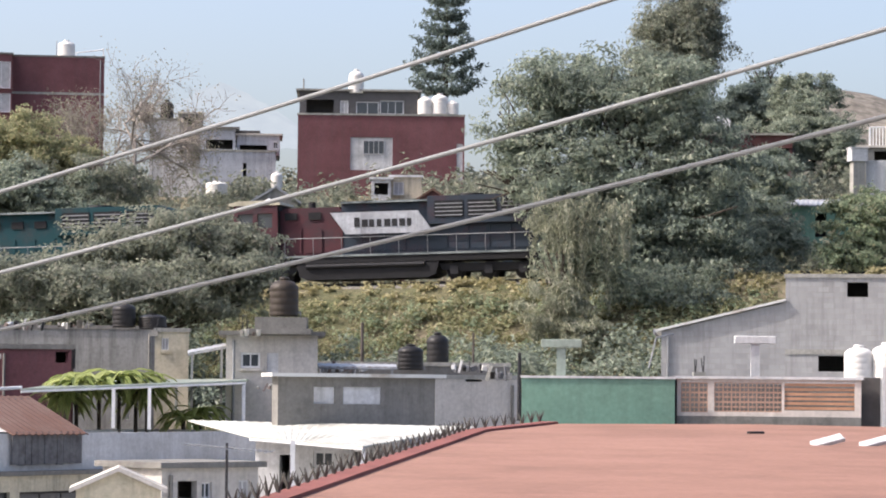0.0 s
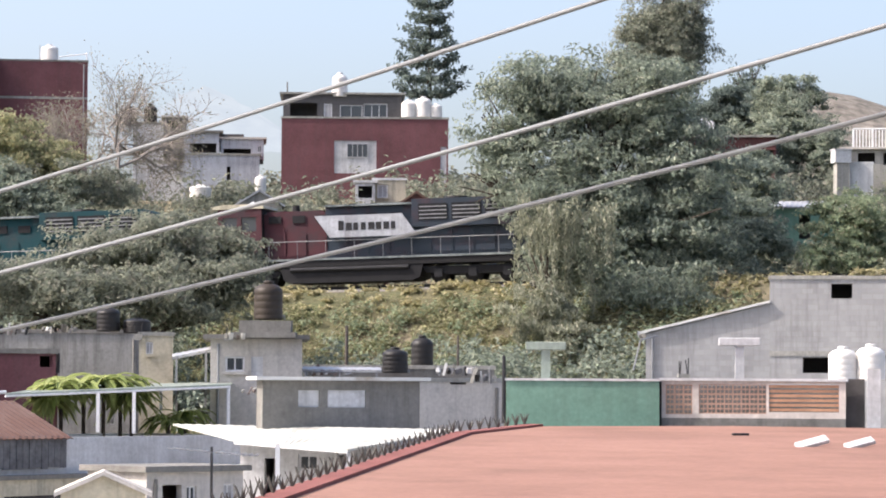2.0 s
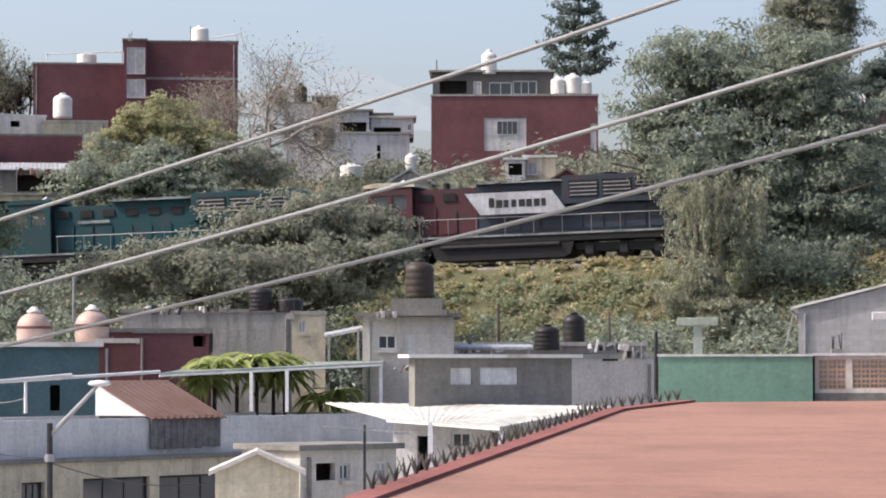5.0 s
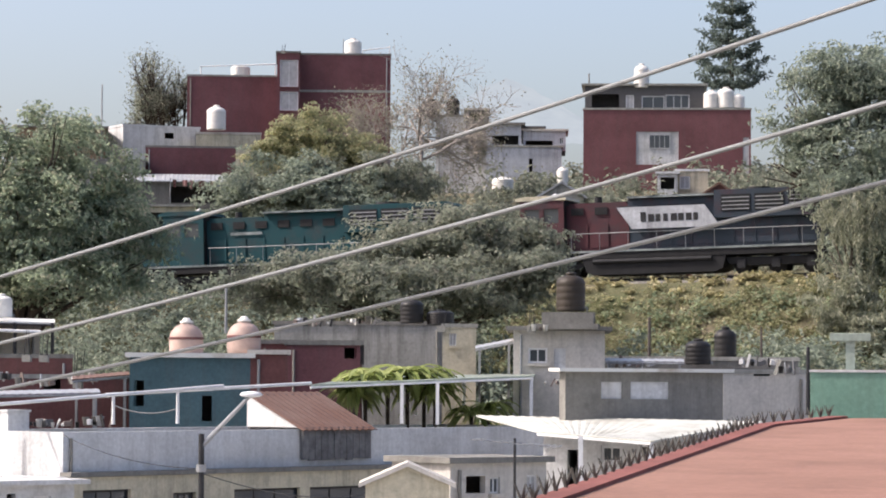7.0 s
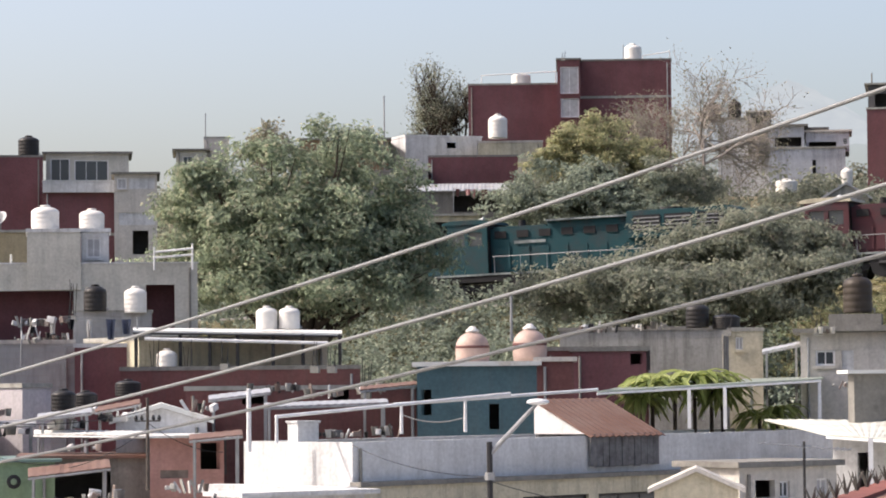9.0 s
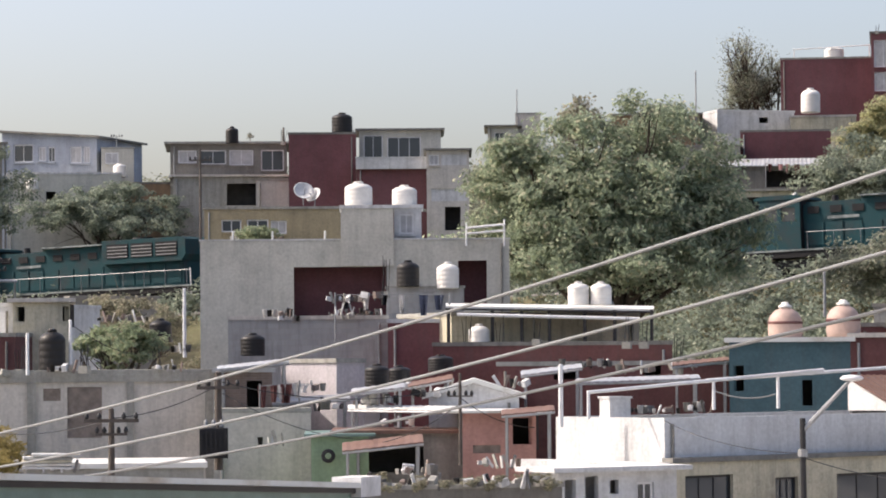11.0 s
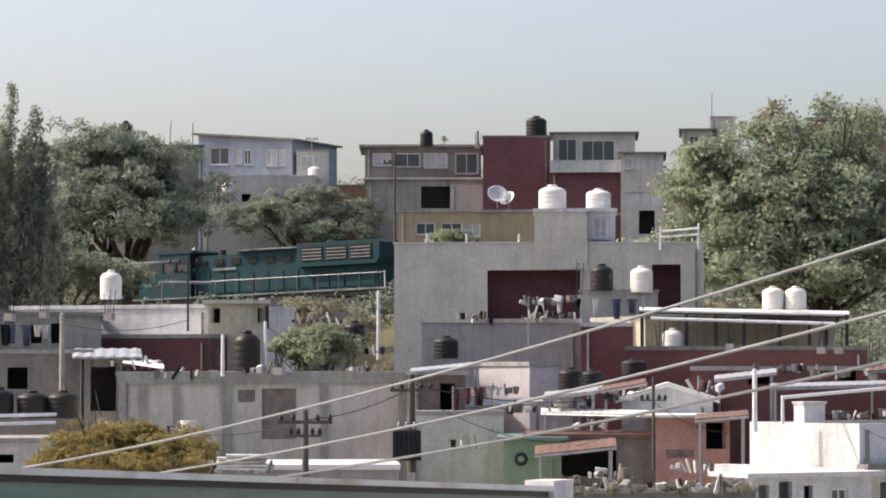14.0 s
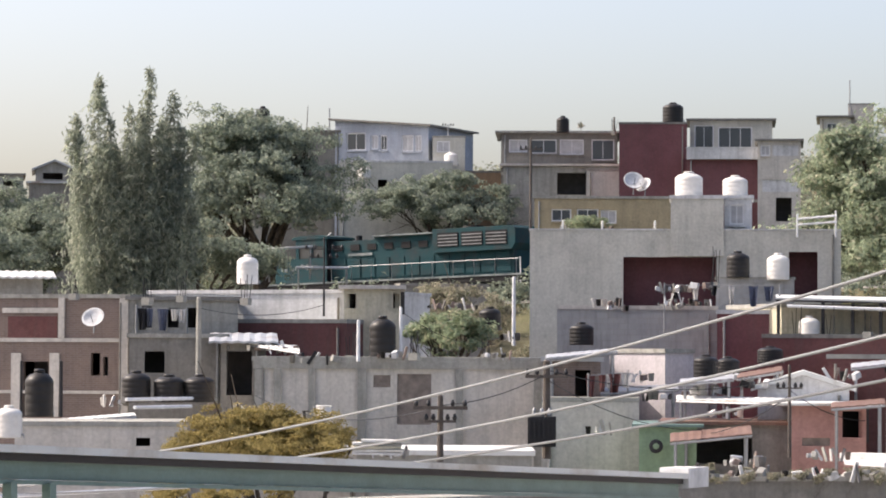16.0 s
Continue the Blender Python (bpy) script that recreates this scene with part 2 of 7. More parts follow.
# ---- mesh helpers ----
def part(name, bm, material, parent, label=""):
    me = bpy.data.meshes.new(name)
    bm.to_mesh(me)
    bm.free()
    me.materials.append(material)
    ob = new(name, me)
    ob.parent = parent
    if label:
        ob["label"] = label
    return ob


def thing(name, loc, rz, label, category, group="", kind=""):
    e = new(name)
    e.empty_display_size = 0.3
    e.matrix_world = pose(*loc, 0, 0, rz)
    return tagged(e, label, category, group, kind)


def box(bm, x0, y0, z0, x1, y1, z1, m=None):
    vs = [bm.verts.new(v) for v in ((x0, y0, z0), (x1, y0, z0), (x1, y1, z0), (x0, y1, z0), (x0, y0, z1), (x1, y0, z1), (x1, y1, z1), (x0, y1, z1))]
    if m is not None:
        for v in vs:
            v.co = m @ v.co
    for f in ((3, 2, 1, 0), (4, 5, 6, 7), (0, 1, 5, 4), (1, 2, 6, 5), (2, 3, 7, 6), (3, 0, 4, 7)):
        bm.faces.new([vs[i] for i in f])
    return bm


def boxed(*a):
    return box(bmesh.new(), *a)


def prism(bm, poly, y0, y1):
    """Extrudes a polygon of (x, z) from y0 to y1."""
    a = [bm.verts.new((x, y0, z)) for x, z in poly]
    b = [bm.verts.new((x, y1, z)) for x, z in poly]
    k = len(poly)
    bm.faces.new(a)
    bm.faces.new(b[::-1])
    for i in range(k):
        bm.faces.new((a[i], b[i], b[(i + 1) % k], a[(i + 1) % k]))
    bmesh.ops.recalc_face_normals(bm, faces=bm.faces)
    return bm


def tube(bm, a, b, r0, r1=None, seg=8):
    """A tapered round bar from a to b."""
    a, b = Vector(a), Vector(b)
    r1 = r0 if r1 is None else r1
    q = (b - a).to_track_quat("Z", "Y").to_matrix()
    ra, rb = [], []
    for i in range(seg):
        c = Vector((math.cos(2 * math.pi * i / seg), math.sin(2 * math.pi * i / seg), 0))
        ra.append(bm.verts.new(a + q @ (c * r0)))
        rb.append(bm.verts.new(b + q @ (c * r1)))
    for i in range(seg):
        j = (i + 1) % seg
        bm.faces.new((ra[i], ra[j], rb[j], rb[i]))
    bm.faces.new(ra[::-1])
    bm.faces.new(rb)
    return bm


def lathe(bm, prof, seg=20, at=(0, 0, 0)):
    """Turns a profile of (radius, z) about the z axis."""
    rings = []
    for r, z in prof:
        rings.append([bm.verts.new((at[0] + r * math.cos(2 * math.pi * i / seg), at[1] + r * math.sin(2 * math.pi * i / seg), at[2] + z)) for i in range(seg)])
    for p, q in zip(rings, rings[1:]):
        for i in range(seg):
            j = (i + 1) % seg
            bm.faces.new((p[i], p[j], q[j], q[i]))
    bm.faces.new(rings[0][::-1])
    bm.faces.new(rings[-1])
    for f in bm.faces:
        f.smooth = True
    return bm


def pierced(bm, x0, x1, z0, z1, y0, y1, holes, flat=False):
    """A wall in the xz plane, y0 to y1 thick, with real openings (x0, z0, x1, z1), in one piece. flat: laid down in xy."""
    xs = sorted({x0, x1, *[min(max(v, x0), x1) for h in holes for v in (h[0], h[2])]})
    zs = sorted({z0, z1, *[min(max(v, z0), z1) for h in holes for v in (h[1], h[3])]})
    verts = {}

    def vert(i, j, s):
        if (i, j, s) not in verts:
            y = (y0, y1)[s]
            verts[i, j, s] = bm.verts.new((xs[i], zs[j], y) if flat else (xs[i], y, zs[j]))
        return verts[i, j, s]

    def solid(i, j):
        if not (0 <= i < len(xs) - 1 and 0 <= j < len(zs) - 1):
            return False
        mx, mz = (xs[i] + xs[i + 1]) / 2, (zs[j] + zs[j + 1]) / 2
        return not any(h[0] < mx < h[2] and h[1] < mz < h[3] for h in holes)

    for i in range(len(xs) - 1):
        for j in range(len(zs) - 1):
            if not solid(i, j):
                continue
            c = ((i, j), (i + 1, j), (i + 1, j + 1), (i, j + 1))
            bm.faces.new([vert(*q, 0) for q in c])
            bm.faces.new([vert(*q, 1) for q in c[::-1]])
            for k, (di, dj) in enumerate(((0, -1), (1, 0), (0, 1), (-1, 0))):
                if not solid(i + di, j + dj):
                    a, b = c[k], c[(k + 1) % 4]
                    bm.faces.new((vert(*b, 0), vert(*a, 0), vert(*a, 1), vert(*b, 1)))
    if flat:
        bmesh.ops.reverse_faces(bm, faces=bm.faces)
    return bm


# ---- the lie of the land: a rail track on a bank along the hillside ----
TRACK_P, TRACK_D = Vector((-10.9, 174.5)), Vector((-0.978, 0.208))
TRACK_N = Vector((0.208, 0.978))
PROFILE = [(-400, 3), (-200, 4), (-120, 4.5), (-80, 6.5), (-50, 9.0), (-25, 12.2), (-15, 14.4), (-6, 18.9), (7, 19.1), (14, 20.3), (30, 24.6), (48, 27.4),
           (70, 29), (100, 30), (160, 26), (300, 8), (900, -6), (4800, -20)]


GRADE = 0.03   # the line climbs to the right


def ground(x, y):
    s = min(115, max(-60, (x - TRACK_P.x) * TRACK_D.x + (y - TRACK_P.y) * TRACK_D.y))
    u = (x - TRACK_P.x) * TRACK_N.x + (y - TRACK_P.y) * TRACK_N.y
    for (a, za), (b, zb) in zip(PROFILE, PROFILE[1:]):
        if u <= b:
            k = max(0, (u - a) / (b - a))
            z = za + (zb - za) * k - GRADE * s * min(1, max(0, 1.4 - abs(u) / 25))
            return z + (0.35 * noise.noise((x * 0.13, y * 0.13, 0)) if not -5 < u < 6 else 0)
    return PROFILE[-1][1]


def build_ground():
    us = [-400, -250, -160] + list(range(-120, -25, 6)) + list(range(-24, 40, 2)) + list(range(40, 110, 6)) + [130, 160, 220, 300, 500, 900, 2000, 4800]
    ss = [-4000, -1500, -600, -300] + list(range(-160, 170, 5)) + [220, 300, 600, 1500, 4000]
    vs, fs = [], []
    for u in us:
        for s in ss:
            p = TRACK_P + TRACK_D * s + TRACK_N * u
            vs.append((p.x, p.y, ground(p.x, p.y)))
    k = len(ss)
    for i in range(len(us) - 1):
        for j in range(k - 1):
            fs.append((i * k + j + 1, i * k + j, (i + 1) * k + j, (i + 1) * k + j + 1))
    me = bpy.data.meshes.new("ground")
    me.from_pydata(vs, [], fs)
    m, n, b = mat_base("earth_and_grass")
    co = coords(n)
    big = noise_node(n, 0.12, 6, 0.7, co)
    fine = noise_node(n, 2.2, 5, 0.7, co)
    c1 = ramp_node(n, big, [(0.35, (0.07, 0.085, 0.03)), (0.5, (0.12, 0.11, 0.055)), (0.68, (0.20, 0.165, 0.11))])
    c2 = mix_node(n, 0.8, c1, ramp_node(n, fine, [(0.3, (0.45,) * 3), (0.7, (1.2,) * 3)]), "MULTIPLY")
    n.links.new(c2, b.inputs["Base Color"])
    b.inputs["Roughness"].default_value = 0.95
    bump_to(n, b, fine, 0.8, 0.2)
    me.materials.append(m)
    me.materials.append(plaster("town_paving", (0.36, 0.345, 0.32), 0.9))
    for f in me.polygons:
        c = f.center
        u = (c.x - TRACK_P.x) * TRACK_N.x + (c.y - TRACK_P.y) * TRACK_N.y
        if -190 < u < -34 and abs(c.x) < 160:
            f.material_index = 1
    tagged(new("ground", me), "paved town ground and grassy hillside behind the rail bank", "ground", kind="structure")


build_ground()


# ---- houses ----
def window_part(parent, x0, z0, x1, z1, y, frame_mat, mull=1, glaze=None, label="", sill=None):
    """Frame, mullions and panes set into an opening; z0 below z1."""
    t = min(0.07, 0.12 * (x1 - x0))
    step = (x1 - x0 - 2 * t) / (mull + 1)
    cells = [(x0 + t + step * i + (0.02 if i else 0), z0 + t, x0 + t + step * (i + 1) - (0.02 if i < mull else 0), z1 - t) for i in range(mull + 1)]
    bm = pierced(bmesh.new(), x0, x1, z0, z1, y, y + 0.06, cells)
    w = part("window", bm, frame_mat, parent, label)
    for i in range(mull + 1):
        a = x0 + t + step * i + (0.02 if i else 0)
        e = x0 + t + step * (i + 1) - (0.02 if i < mull else 0)
        part("pane", boxed(a, y + 0.02, z0 + t, e, y + 0.03, z1 - t), glaze or M_GLASS, w)
    if sill:
        part("sill", boxed(x0 - 0.06, y - 0.2, z0 - 0.09, x1 + 0.06, y + 0.0, z0 - 0.004), sill, w)
    return w


def house(label, X, Y, ZT, RZ, W, depth, mat, holes=(), roof="flat", cope=None, over=0.12, side=None, slab=0.14, name="house", frame_mat=None, drop=0.5, parapet=0.0,
          base=None, fall=0.5):
    """A house by its front top edge. holes: (rect, kind) with rect (left, below the top, right, below the top) in metres."""
    frame_mat = frame_mat or M_STEEL_WH
    m = pose(X, Y, 0, 0, 0, RZ)
    zs = [ground(*(m @ Vector(c)).xy) for c in ((0, 0, 0), (W, 0, 0), (W, depth, 0), (0, depth, 0))]
    zb = base if base is not None else min(zs) - 0.3
    H = ZT - zb
    e = thing(name, (X, Y, zb), RZ, label, "house")
    rects = [(r[0], H - r[3], r[2], H - r[1]) for r, k in holes]
    th = 0.2
    part("wall", pierced(bmesh.new(), 0, W, 0, H, 0, th, rects), mat, e)
    sm = side or mat
    part("wall", boxed(0, th, 0, th, depth - th, H), sm, e)
    part("wall", boxed(W - th, th, 0, W, depth - th, H), sm, e)
    part("wall", boxed(0, depth - th, 0, W, depth, H), sm, e)
    for (r, k), (x0, z0, x1, z1) in zip(holes, rects):
        if k in ("glass", "glass2", "curtain"):
            window_part(e, x0, z0, x1, z1, 0.07, frame_mat, 2 if k == "glass2" else 1, M_CURTAIN if k == "curtain" else None, "", mat)
        elif k == "door":
            d = part("door", boxed(x0 + 0.03, 0.08, z0, x1 - 0.03, 0.13, z1 - 0.03), M_STEEL_DK, e)
            part("handle", boxed(x1 - 0.16, 0.04, z0 + 0.95, x1 - 0.11, 0.08, z0 + 1.05), M_STEEL, d)
        elif k == "white":
            d = part("shutter", boxed(x0, 0.06, z0, x1, 0.11, z1), M_WHITE_OLD, e)
        elif k == "board":
            part("shutter", boxed(x0, 0.05, z0, x1, 0.1, z1), M_BOARD, e, "brown boarded window")
        elif k == "maroon":
            part("recess_wall", boxed(x0 - 0.3, 1.2, z0 - 0.1, x1 + 0.3, 1.3, z1 + 0.2), M_MAROON, e, "maroon painted recessed wall")
        # A dark sheet behind the opening imitates the shade of an unlit room.
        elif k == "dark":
            part("interior_shade_sheet", boxed(x0 - 0.2, 1.6, z0 - 0.2, x1 + 0.2, 1.7, z1 + 0.1), M_SHADE, e)
    if depth > 2 and H > 5 and name == "house":
        px = (0.25, W - 0.3)[int(abs(X * 7)) % 2]
        if not any(r[0] - 0.1 < px < r[2] + 0.1 for r in rects):
            part("downpipe", tube(bmesh.new(), (px, -0.06, 0.2), (px, -0.06, H - 0.16), 0.045, 0.045, 8), M_STEEL if int(abs(Y)) % 2 else M_CONC_DK, e)
        zf = H - 2.75
        if int(abs(X * 3)) % 3 and not any(r[1] < zf + 0.1 and r[3] > zf - 0.15 for r in rects):
            part("floor_band", boxed(0.0, -0.035, zf - 0.1, W, -0.003, zf + 0.08), M_CONC, e)
    if roof == "flat":
        part("roof", boxed(-over, -over, H - parapet, W + over, depth + over, H - parapet + slab) if not parapet else boxed(th, th, H - parapet - slab, W - th, depth - th, H - parapet), cope or M_CONC_DK, e)
        if parapet and cope:
            part("coping", pierced_ring(W, depth, H, 0.26, 0.06), cope, e)
    elif roof == "mono":
        poly_y(e, "roof", W, depth, H, fall, over, slab, cope or M_GALV)
    elif roof == "gable":
        bm = bmesh.new()
        rise = fall
        part("gable", prism(bmesh.new(), [(0, H), (W, H), (W / 2, H + rise)], 0.0, 0.2), mat, e)
        for s in (-1, 1):
            cx = 0 if s < 0 else W
            k = 1 + over / (W / 2)
            ex = W / 2 + s * (W / 2) * k
            ez = H + rise - rise * k
            poly = [(W / 2, H + rise + 0.01), (ex, ez + 0.01), (ex, ez + 0.01 + slab), (W / 2, H + rise + 0.01 + slab)]
            part("roof", prism(bmesh.new(), poly, -over, depth + over), cope or M_GALV, e)
    return e, H


def pierced_ring(W, D, H, w, h):
    return pierced(bmesh.new(), -0.04, W + 0.04, -0.04, D + 0.04, H + 0.003, H + h, [(w - 0.04, w - 0.04, W - w + 0.04, D - w + 0.04)], True)


def poly_y(e, name, W, D, H, fall, over, slab, mat):
    """A single-pitch roof that falls towards the front, with ribs."""
    n = max(6, int(W / 0.25))
    z0, z1 = H + 0.02, H + 0.02 + fall
    return part(name, ribbed(bmesh.new(), -over, W + over, -over, D + over, z0, z1, n, slab * 0.5), mat, e)


def ribbed(bm, xa, xb, ya, yb, z0, z1, n, thick, r=0.035):
    """A ribbed metal sheet in one piece, from height z0 at ya to z1 at yb."""
    rows = []
    for y, z, low in ((ya, z0, 0), (yb, z1, 0), (yb, z1, thick), (ya, z0, thick)):
        rows.append([bm.verts.new((xa + (xb - xa) * i / (2 * n), y, z - low + (r if i % 2 else 0))) for i in range(2 * n + 1)])
    for p, q in zip(rows, rows[1:] + rows[:1]):
        for i in range(2 * n):
            bm.faces.new((p[i], p[i + 1], q[i + 1], q[i]))
    bm.faces.new([row[0] for row in rows])
    bm.faces.new([row[-1] for row in rows][::-1])
    return bm


# ---- water tanks ----
def tank(at, r, h, mat, label, lid_mat=None, plinth=0.0):
    """A ribbed plastic roof tank with a domed shoulder and a screw lid."""
    e = thing("water_tank", at, random.uniform(0, 90), label, "water tank", "roof tanks")
    prof = [(r * 0.96, 0.0), (r, 0.03)]
    k = 4
    for i in range(k):
        z = 0.03 + (h * 0.72 - 0.03) * (i + 0.5) / k
        dz = h * 0.72 / k * 0.2
        prof += [(r, z - dz), (r * 0.986, z - dz * 0.5), (r * 0.986, z + dz * 0.5), (r, z + dz)]
    prof += [(r, h * 0.74), (r * 0.93, h * 0.80), (r * 0.7, h * 0.88), (r * 0.36, h * 0.925), (r * 0.34, h * 0.93)]
    part("body", lathe(bmesh.new(), prof), mat, e)
    part("lid", lathe(bmesh.new(), [(r * 0.33, h * 0.932), (r * 0.36, h * 0.94), (r * 0.36, h * 0.985), (r * 0.3, h), (r * 0.1, h * 1.01)], 16), lid_mat or mat, e)
    bm = tube(bmesh.new(), (r * 0.9, 0, h * 0.1), (r * 1.15, 0, h * 0.1), 0.03)
    part("outlet_pipe", tube(bm, (r * 1.13, 0, h * 0.1), (r * 1.13, 0, -plinth), 0.025), M_STEEL, e)
    if plinth:
        part("plinth", boxed(-r * 1.1, -r * 1.1, -plinth, r * 1.1, r * 1.1, -0.003), M_CONC, e)
    return e


# ---- plants ----
def leaf_mesh(name, centres, normals, size, rng, narrow=0.55, droop=0.0):
    """Bent leaf blades, four corners and a fold each."""
    n = len(centres)
    a = rng.normal(size=(n, 3))
    a[:, 2] -= droop
    a /= np.linalg.norm(a, axis=1)[:, None]
    nn = normals / (np.linalg.norm(normals, axis=1)[:, None] + 1e-9) + rng.normal(size=(n, 3)) * 0.3
    nn /= np.linalg.norm(nn, axis=1)[:, None] + 1e-9
    a -= nn * (a * nn).sum(1)[:, None] * 0.75
    a /= np.linalg.norm(a, axis=1)[:, None] + 1e-9
    b = np.cross(nn, a)
    b /= np.linalg.norm(b, axis=1)[:, None] + 1e-9
    up = np.cross(a, b)
    s = size * rng.uniform(0.55, 1.35, (n, 1))
    v = np.stack([centres - a * s * 0.5, centres + b * s * narrow * 0.5 + up * s * 0.12, centres + a * s * 0.55 - up * s * 0.1, centres - b * s * narrow * 0.5 + up * s * 0.12], 1).reshape(-1, 3)
    i = np.arange(n)[:, None] * 4
    f = np.concatenate([i + [0, 1, 2], i + [0, 2, 3]], 0)
    me = bpy.data.meshes.new(name)
    me.from_pydata(v.tolist(), [], f.tolist())
    return me


def crown_points(ells, n, rng, clump, gaps=0.25):
    """Leaf places on separate boughs: each bough a tuft of clumps with its own lit and shaded side."""
    vol = np.array([rx * rx * rz for *_, rx, rz in ells]) ** 0.75
    per = 30 * 10
    pick = rng.choice(len(ells), size=max(6, n // per), p=vol / vol.sum())
    cs, ns = [], []
    for k in pick:
        x, y, z, rx, rz = ells[k]
        d = rng.normal(size=3)
        d[1] -= 0.25
        d[2] += 0.2
        d /= np.linalg.norm(d)
        lobe = 1 + 0.36 * noise.noise((d[0] * 2.3 + k * 3.1, d[1] * 2.3, d[2] * 2.3 + 5.0))
        r = rng.uniform(0.15, 1.0) ** 0.45 * lobe * (1 + rng.normal() * 0.12)
        c = np.array([x, y, z]) + d * r * np.array([rx, rx * 0.9, rz])
        R = min(clump * 2.0, rx * 0.75) * rng.uniform(0.6, 1.35)
        flat = rng.uniform(0.45, 0.75)
        lean = d * np.array([1, 1, 0.3])
        m = rng.normal(size=(10, 3)) + lean * 0.6 + [0, 0, 0.45]
        m /= np.linalg.norm(m, axis=1)[:, None]
        for u in m:
            cc = c + u * R * rng.uniform(0.35, 1.0) * np.array([1, 1, flat])
            q = rng.normal(size=(30, 3))
            q /= np.linalg.norm(q, axis=1)[:, None]
            q *= rng.uniform(0.2, 1.2, (30, 1)) ** 0.6
            cs.append(cc + q * clump * rng.uniform(0.4, 0.8) * np.array([1.2, 1.2, 0.6]))
            ns.append(q * 0.3 + u * 1.0 + d * 0.3 + np.array([0, 0, 0.3]))
    return np.concatenate(cs), np.concatenate(ns)


def limb(bm, a, b, r0, r1, rng, bends=4, wob=0.12):
    a, b = np.array(a, float), np.array(b, float)
    L = np.linalg.norm(b - a)
    p = a
    for i in range(bends):
        k = (i + 1) / bends
        q = a + (b - a) * k + (rng.normal(size=3) * L * wob * 0.4 if i < bends - 1 else 0)
        tube(bm, p, q, r0 + (r1 - r0) * i / bends, r0 + (r1 - r0) * k, 6)
        p = q


def tree(name, label, ells, n, leaf, leaves, seed, bark=None, clump=0.8, trunk=None, limbs=9, droop=0.0, narrow=0.55, radius=None, base_xy=None):
    """Trunk, limbs and an uneven crown. ells: (x, y, z, half width, half height)."""
    rng = np.random.default_rng(seed)
    cx = sum(e[0] * e[3] for e in ells) / sum(e[3] for e in ells)
    cy = sum(e[1] * e[3] for e in ells) / sum(e[3] for e in ells)
    if base_xy:
        cx, cy = base_xy
    gz = ground(cx, cy)
    top = max(e[2] + e[4] for e in ells)
    e = thing(name, (cx, cy, gz - 0.1), 0, label, "tree" if "bush" not in name else "bush")
    r = radius or max(0.08, (top - gz) * 0.022)
    bm = bmesh.new()
    low = min(q[2] - q[4] * 0.3 for q in ells)
    fork = np.array([0, 0, max(0.4, (low - gz) * 0.7)])
    limb(bm, (0, 0, 0), fork, r * 1.3, r, rng, 3, 0.06)
    for i in range(limbs):
        q = ells[i % len(ells)]
        d = rng.normal(size=3)
        d /= np.linalg.norm(d)
        t = np.array([q[0] - cx, q[1] - cy, q[2] - gz + 0.1]) + d * 0.75 * np.array([q[3], q[3] * 0.8, q[4]])
        mid = fork + (t - fork) * 0.5 + rng.normal(size=3) * 0.25
        limb(bm, fork * rng.uniform(0.8, 1), mid, r * 0.6, r * 0.35, rng, 3)
        limb(bm, mid, t, r * 0.35, r * 0.1, rng, 3)
        for _ in range(3):
            limb(bm, mid + (t - mid) * rng.uniform(0, 0.7), t + rng.normal(size=3) * q[3] * 0.35, r * 0.18, r * 0.05, rng, 2)
    part("trunk", bm, bark or M_BARK, e)
    if n:
        n, leaf = int(n * 2.3), leaf * 0.72
        c, nn = crown_points(ells, n, rng, clump)
        c = c - np.array([cx, cy, gz - 0.1])
        me = leaf_mesh("crown", c, nn, leaf, rng, narrow, droop)
        me.materials.append(leaves)
        ob = new("crown", me)
        ob.parent = e
    return e


# ---- houses on the upper slope ----
e, H = house("maroon painted house with a white window on the hilltop", -10.557, 224.752, 33.323, 1.171, 11.922, 9, M_MAROON,
      [((3.773, 1.565, 6.787, 3.92), "white"), ((11.375, 1.965, 11.804, 4.593), "white")], cope=M_CONC, over=0.05)
r = (4.663, 1.757, 6.21, 2.793)
window_part(e, r[0], H - r[3], r[2], H - r[1], 0.0, M_CURTAIN, 3)
# This storey lies in shade; the shade is put into its wall colour.
house("dark rooftop storey with windows above a maroon house", -10.517, 226.055, 35.172, 1.583, 8.537, 6, M_DARKWALL,
      [((0.494, 0.618, 2.456, 1.654), "dark"), ((2.932, 0.669, 3.513, 1.682), "curtain"), ((4.071, 0.737, 5.707, 1.655), "glass"), ((5.778, 0.634, 7.496, 1.633), "glass2")], cope=M_CONC, over=0.25, base=33.4, name="rooftop_room")
house("weathered white house with a long low wall", -17.64, 226.31, 30.76, 3.8, 5.44, 7, M_PALEGREY, [((3.09, 0.81, 3.34, 2.85), 'dark'), ((2.03, 2.36, 2.77, 2.93), 'dark')], cope=M_CONC, over=0.08)
house("grey upper storey with a deep shaded opening", -17.73, 227.51, 32.49, 4.1, 2.53, 5, M_PALEGREY, [((0.41, 0.78, 2.37, 1.47), 'dark')], cope=M_CONC_DK, base=30.6, over=0.3, name="rooftop_room")
house("pale stepped upper storey under a dark slab", -15.11, 228.10, 32.07, 3.4, 3.11, 5, M_PALEGREY, [((0.2, 0.7, 2.17, 1.31), 'dark'), ((2.66, 0.45, 2.95, 0.94), 'glass')], cope=M_CONC_LT, base=30.6, over=0.2, name="rooftop_room")
house("dark slab roofed stair head", -15.35, 230.49, 32.47, 3.6, 1.61, 3, M_CONC_DK, [], cope=M_DARKWALL, base=31.5, over=0.15, name="stair_tower")
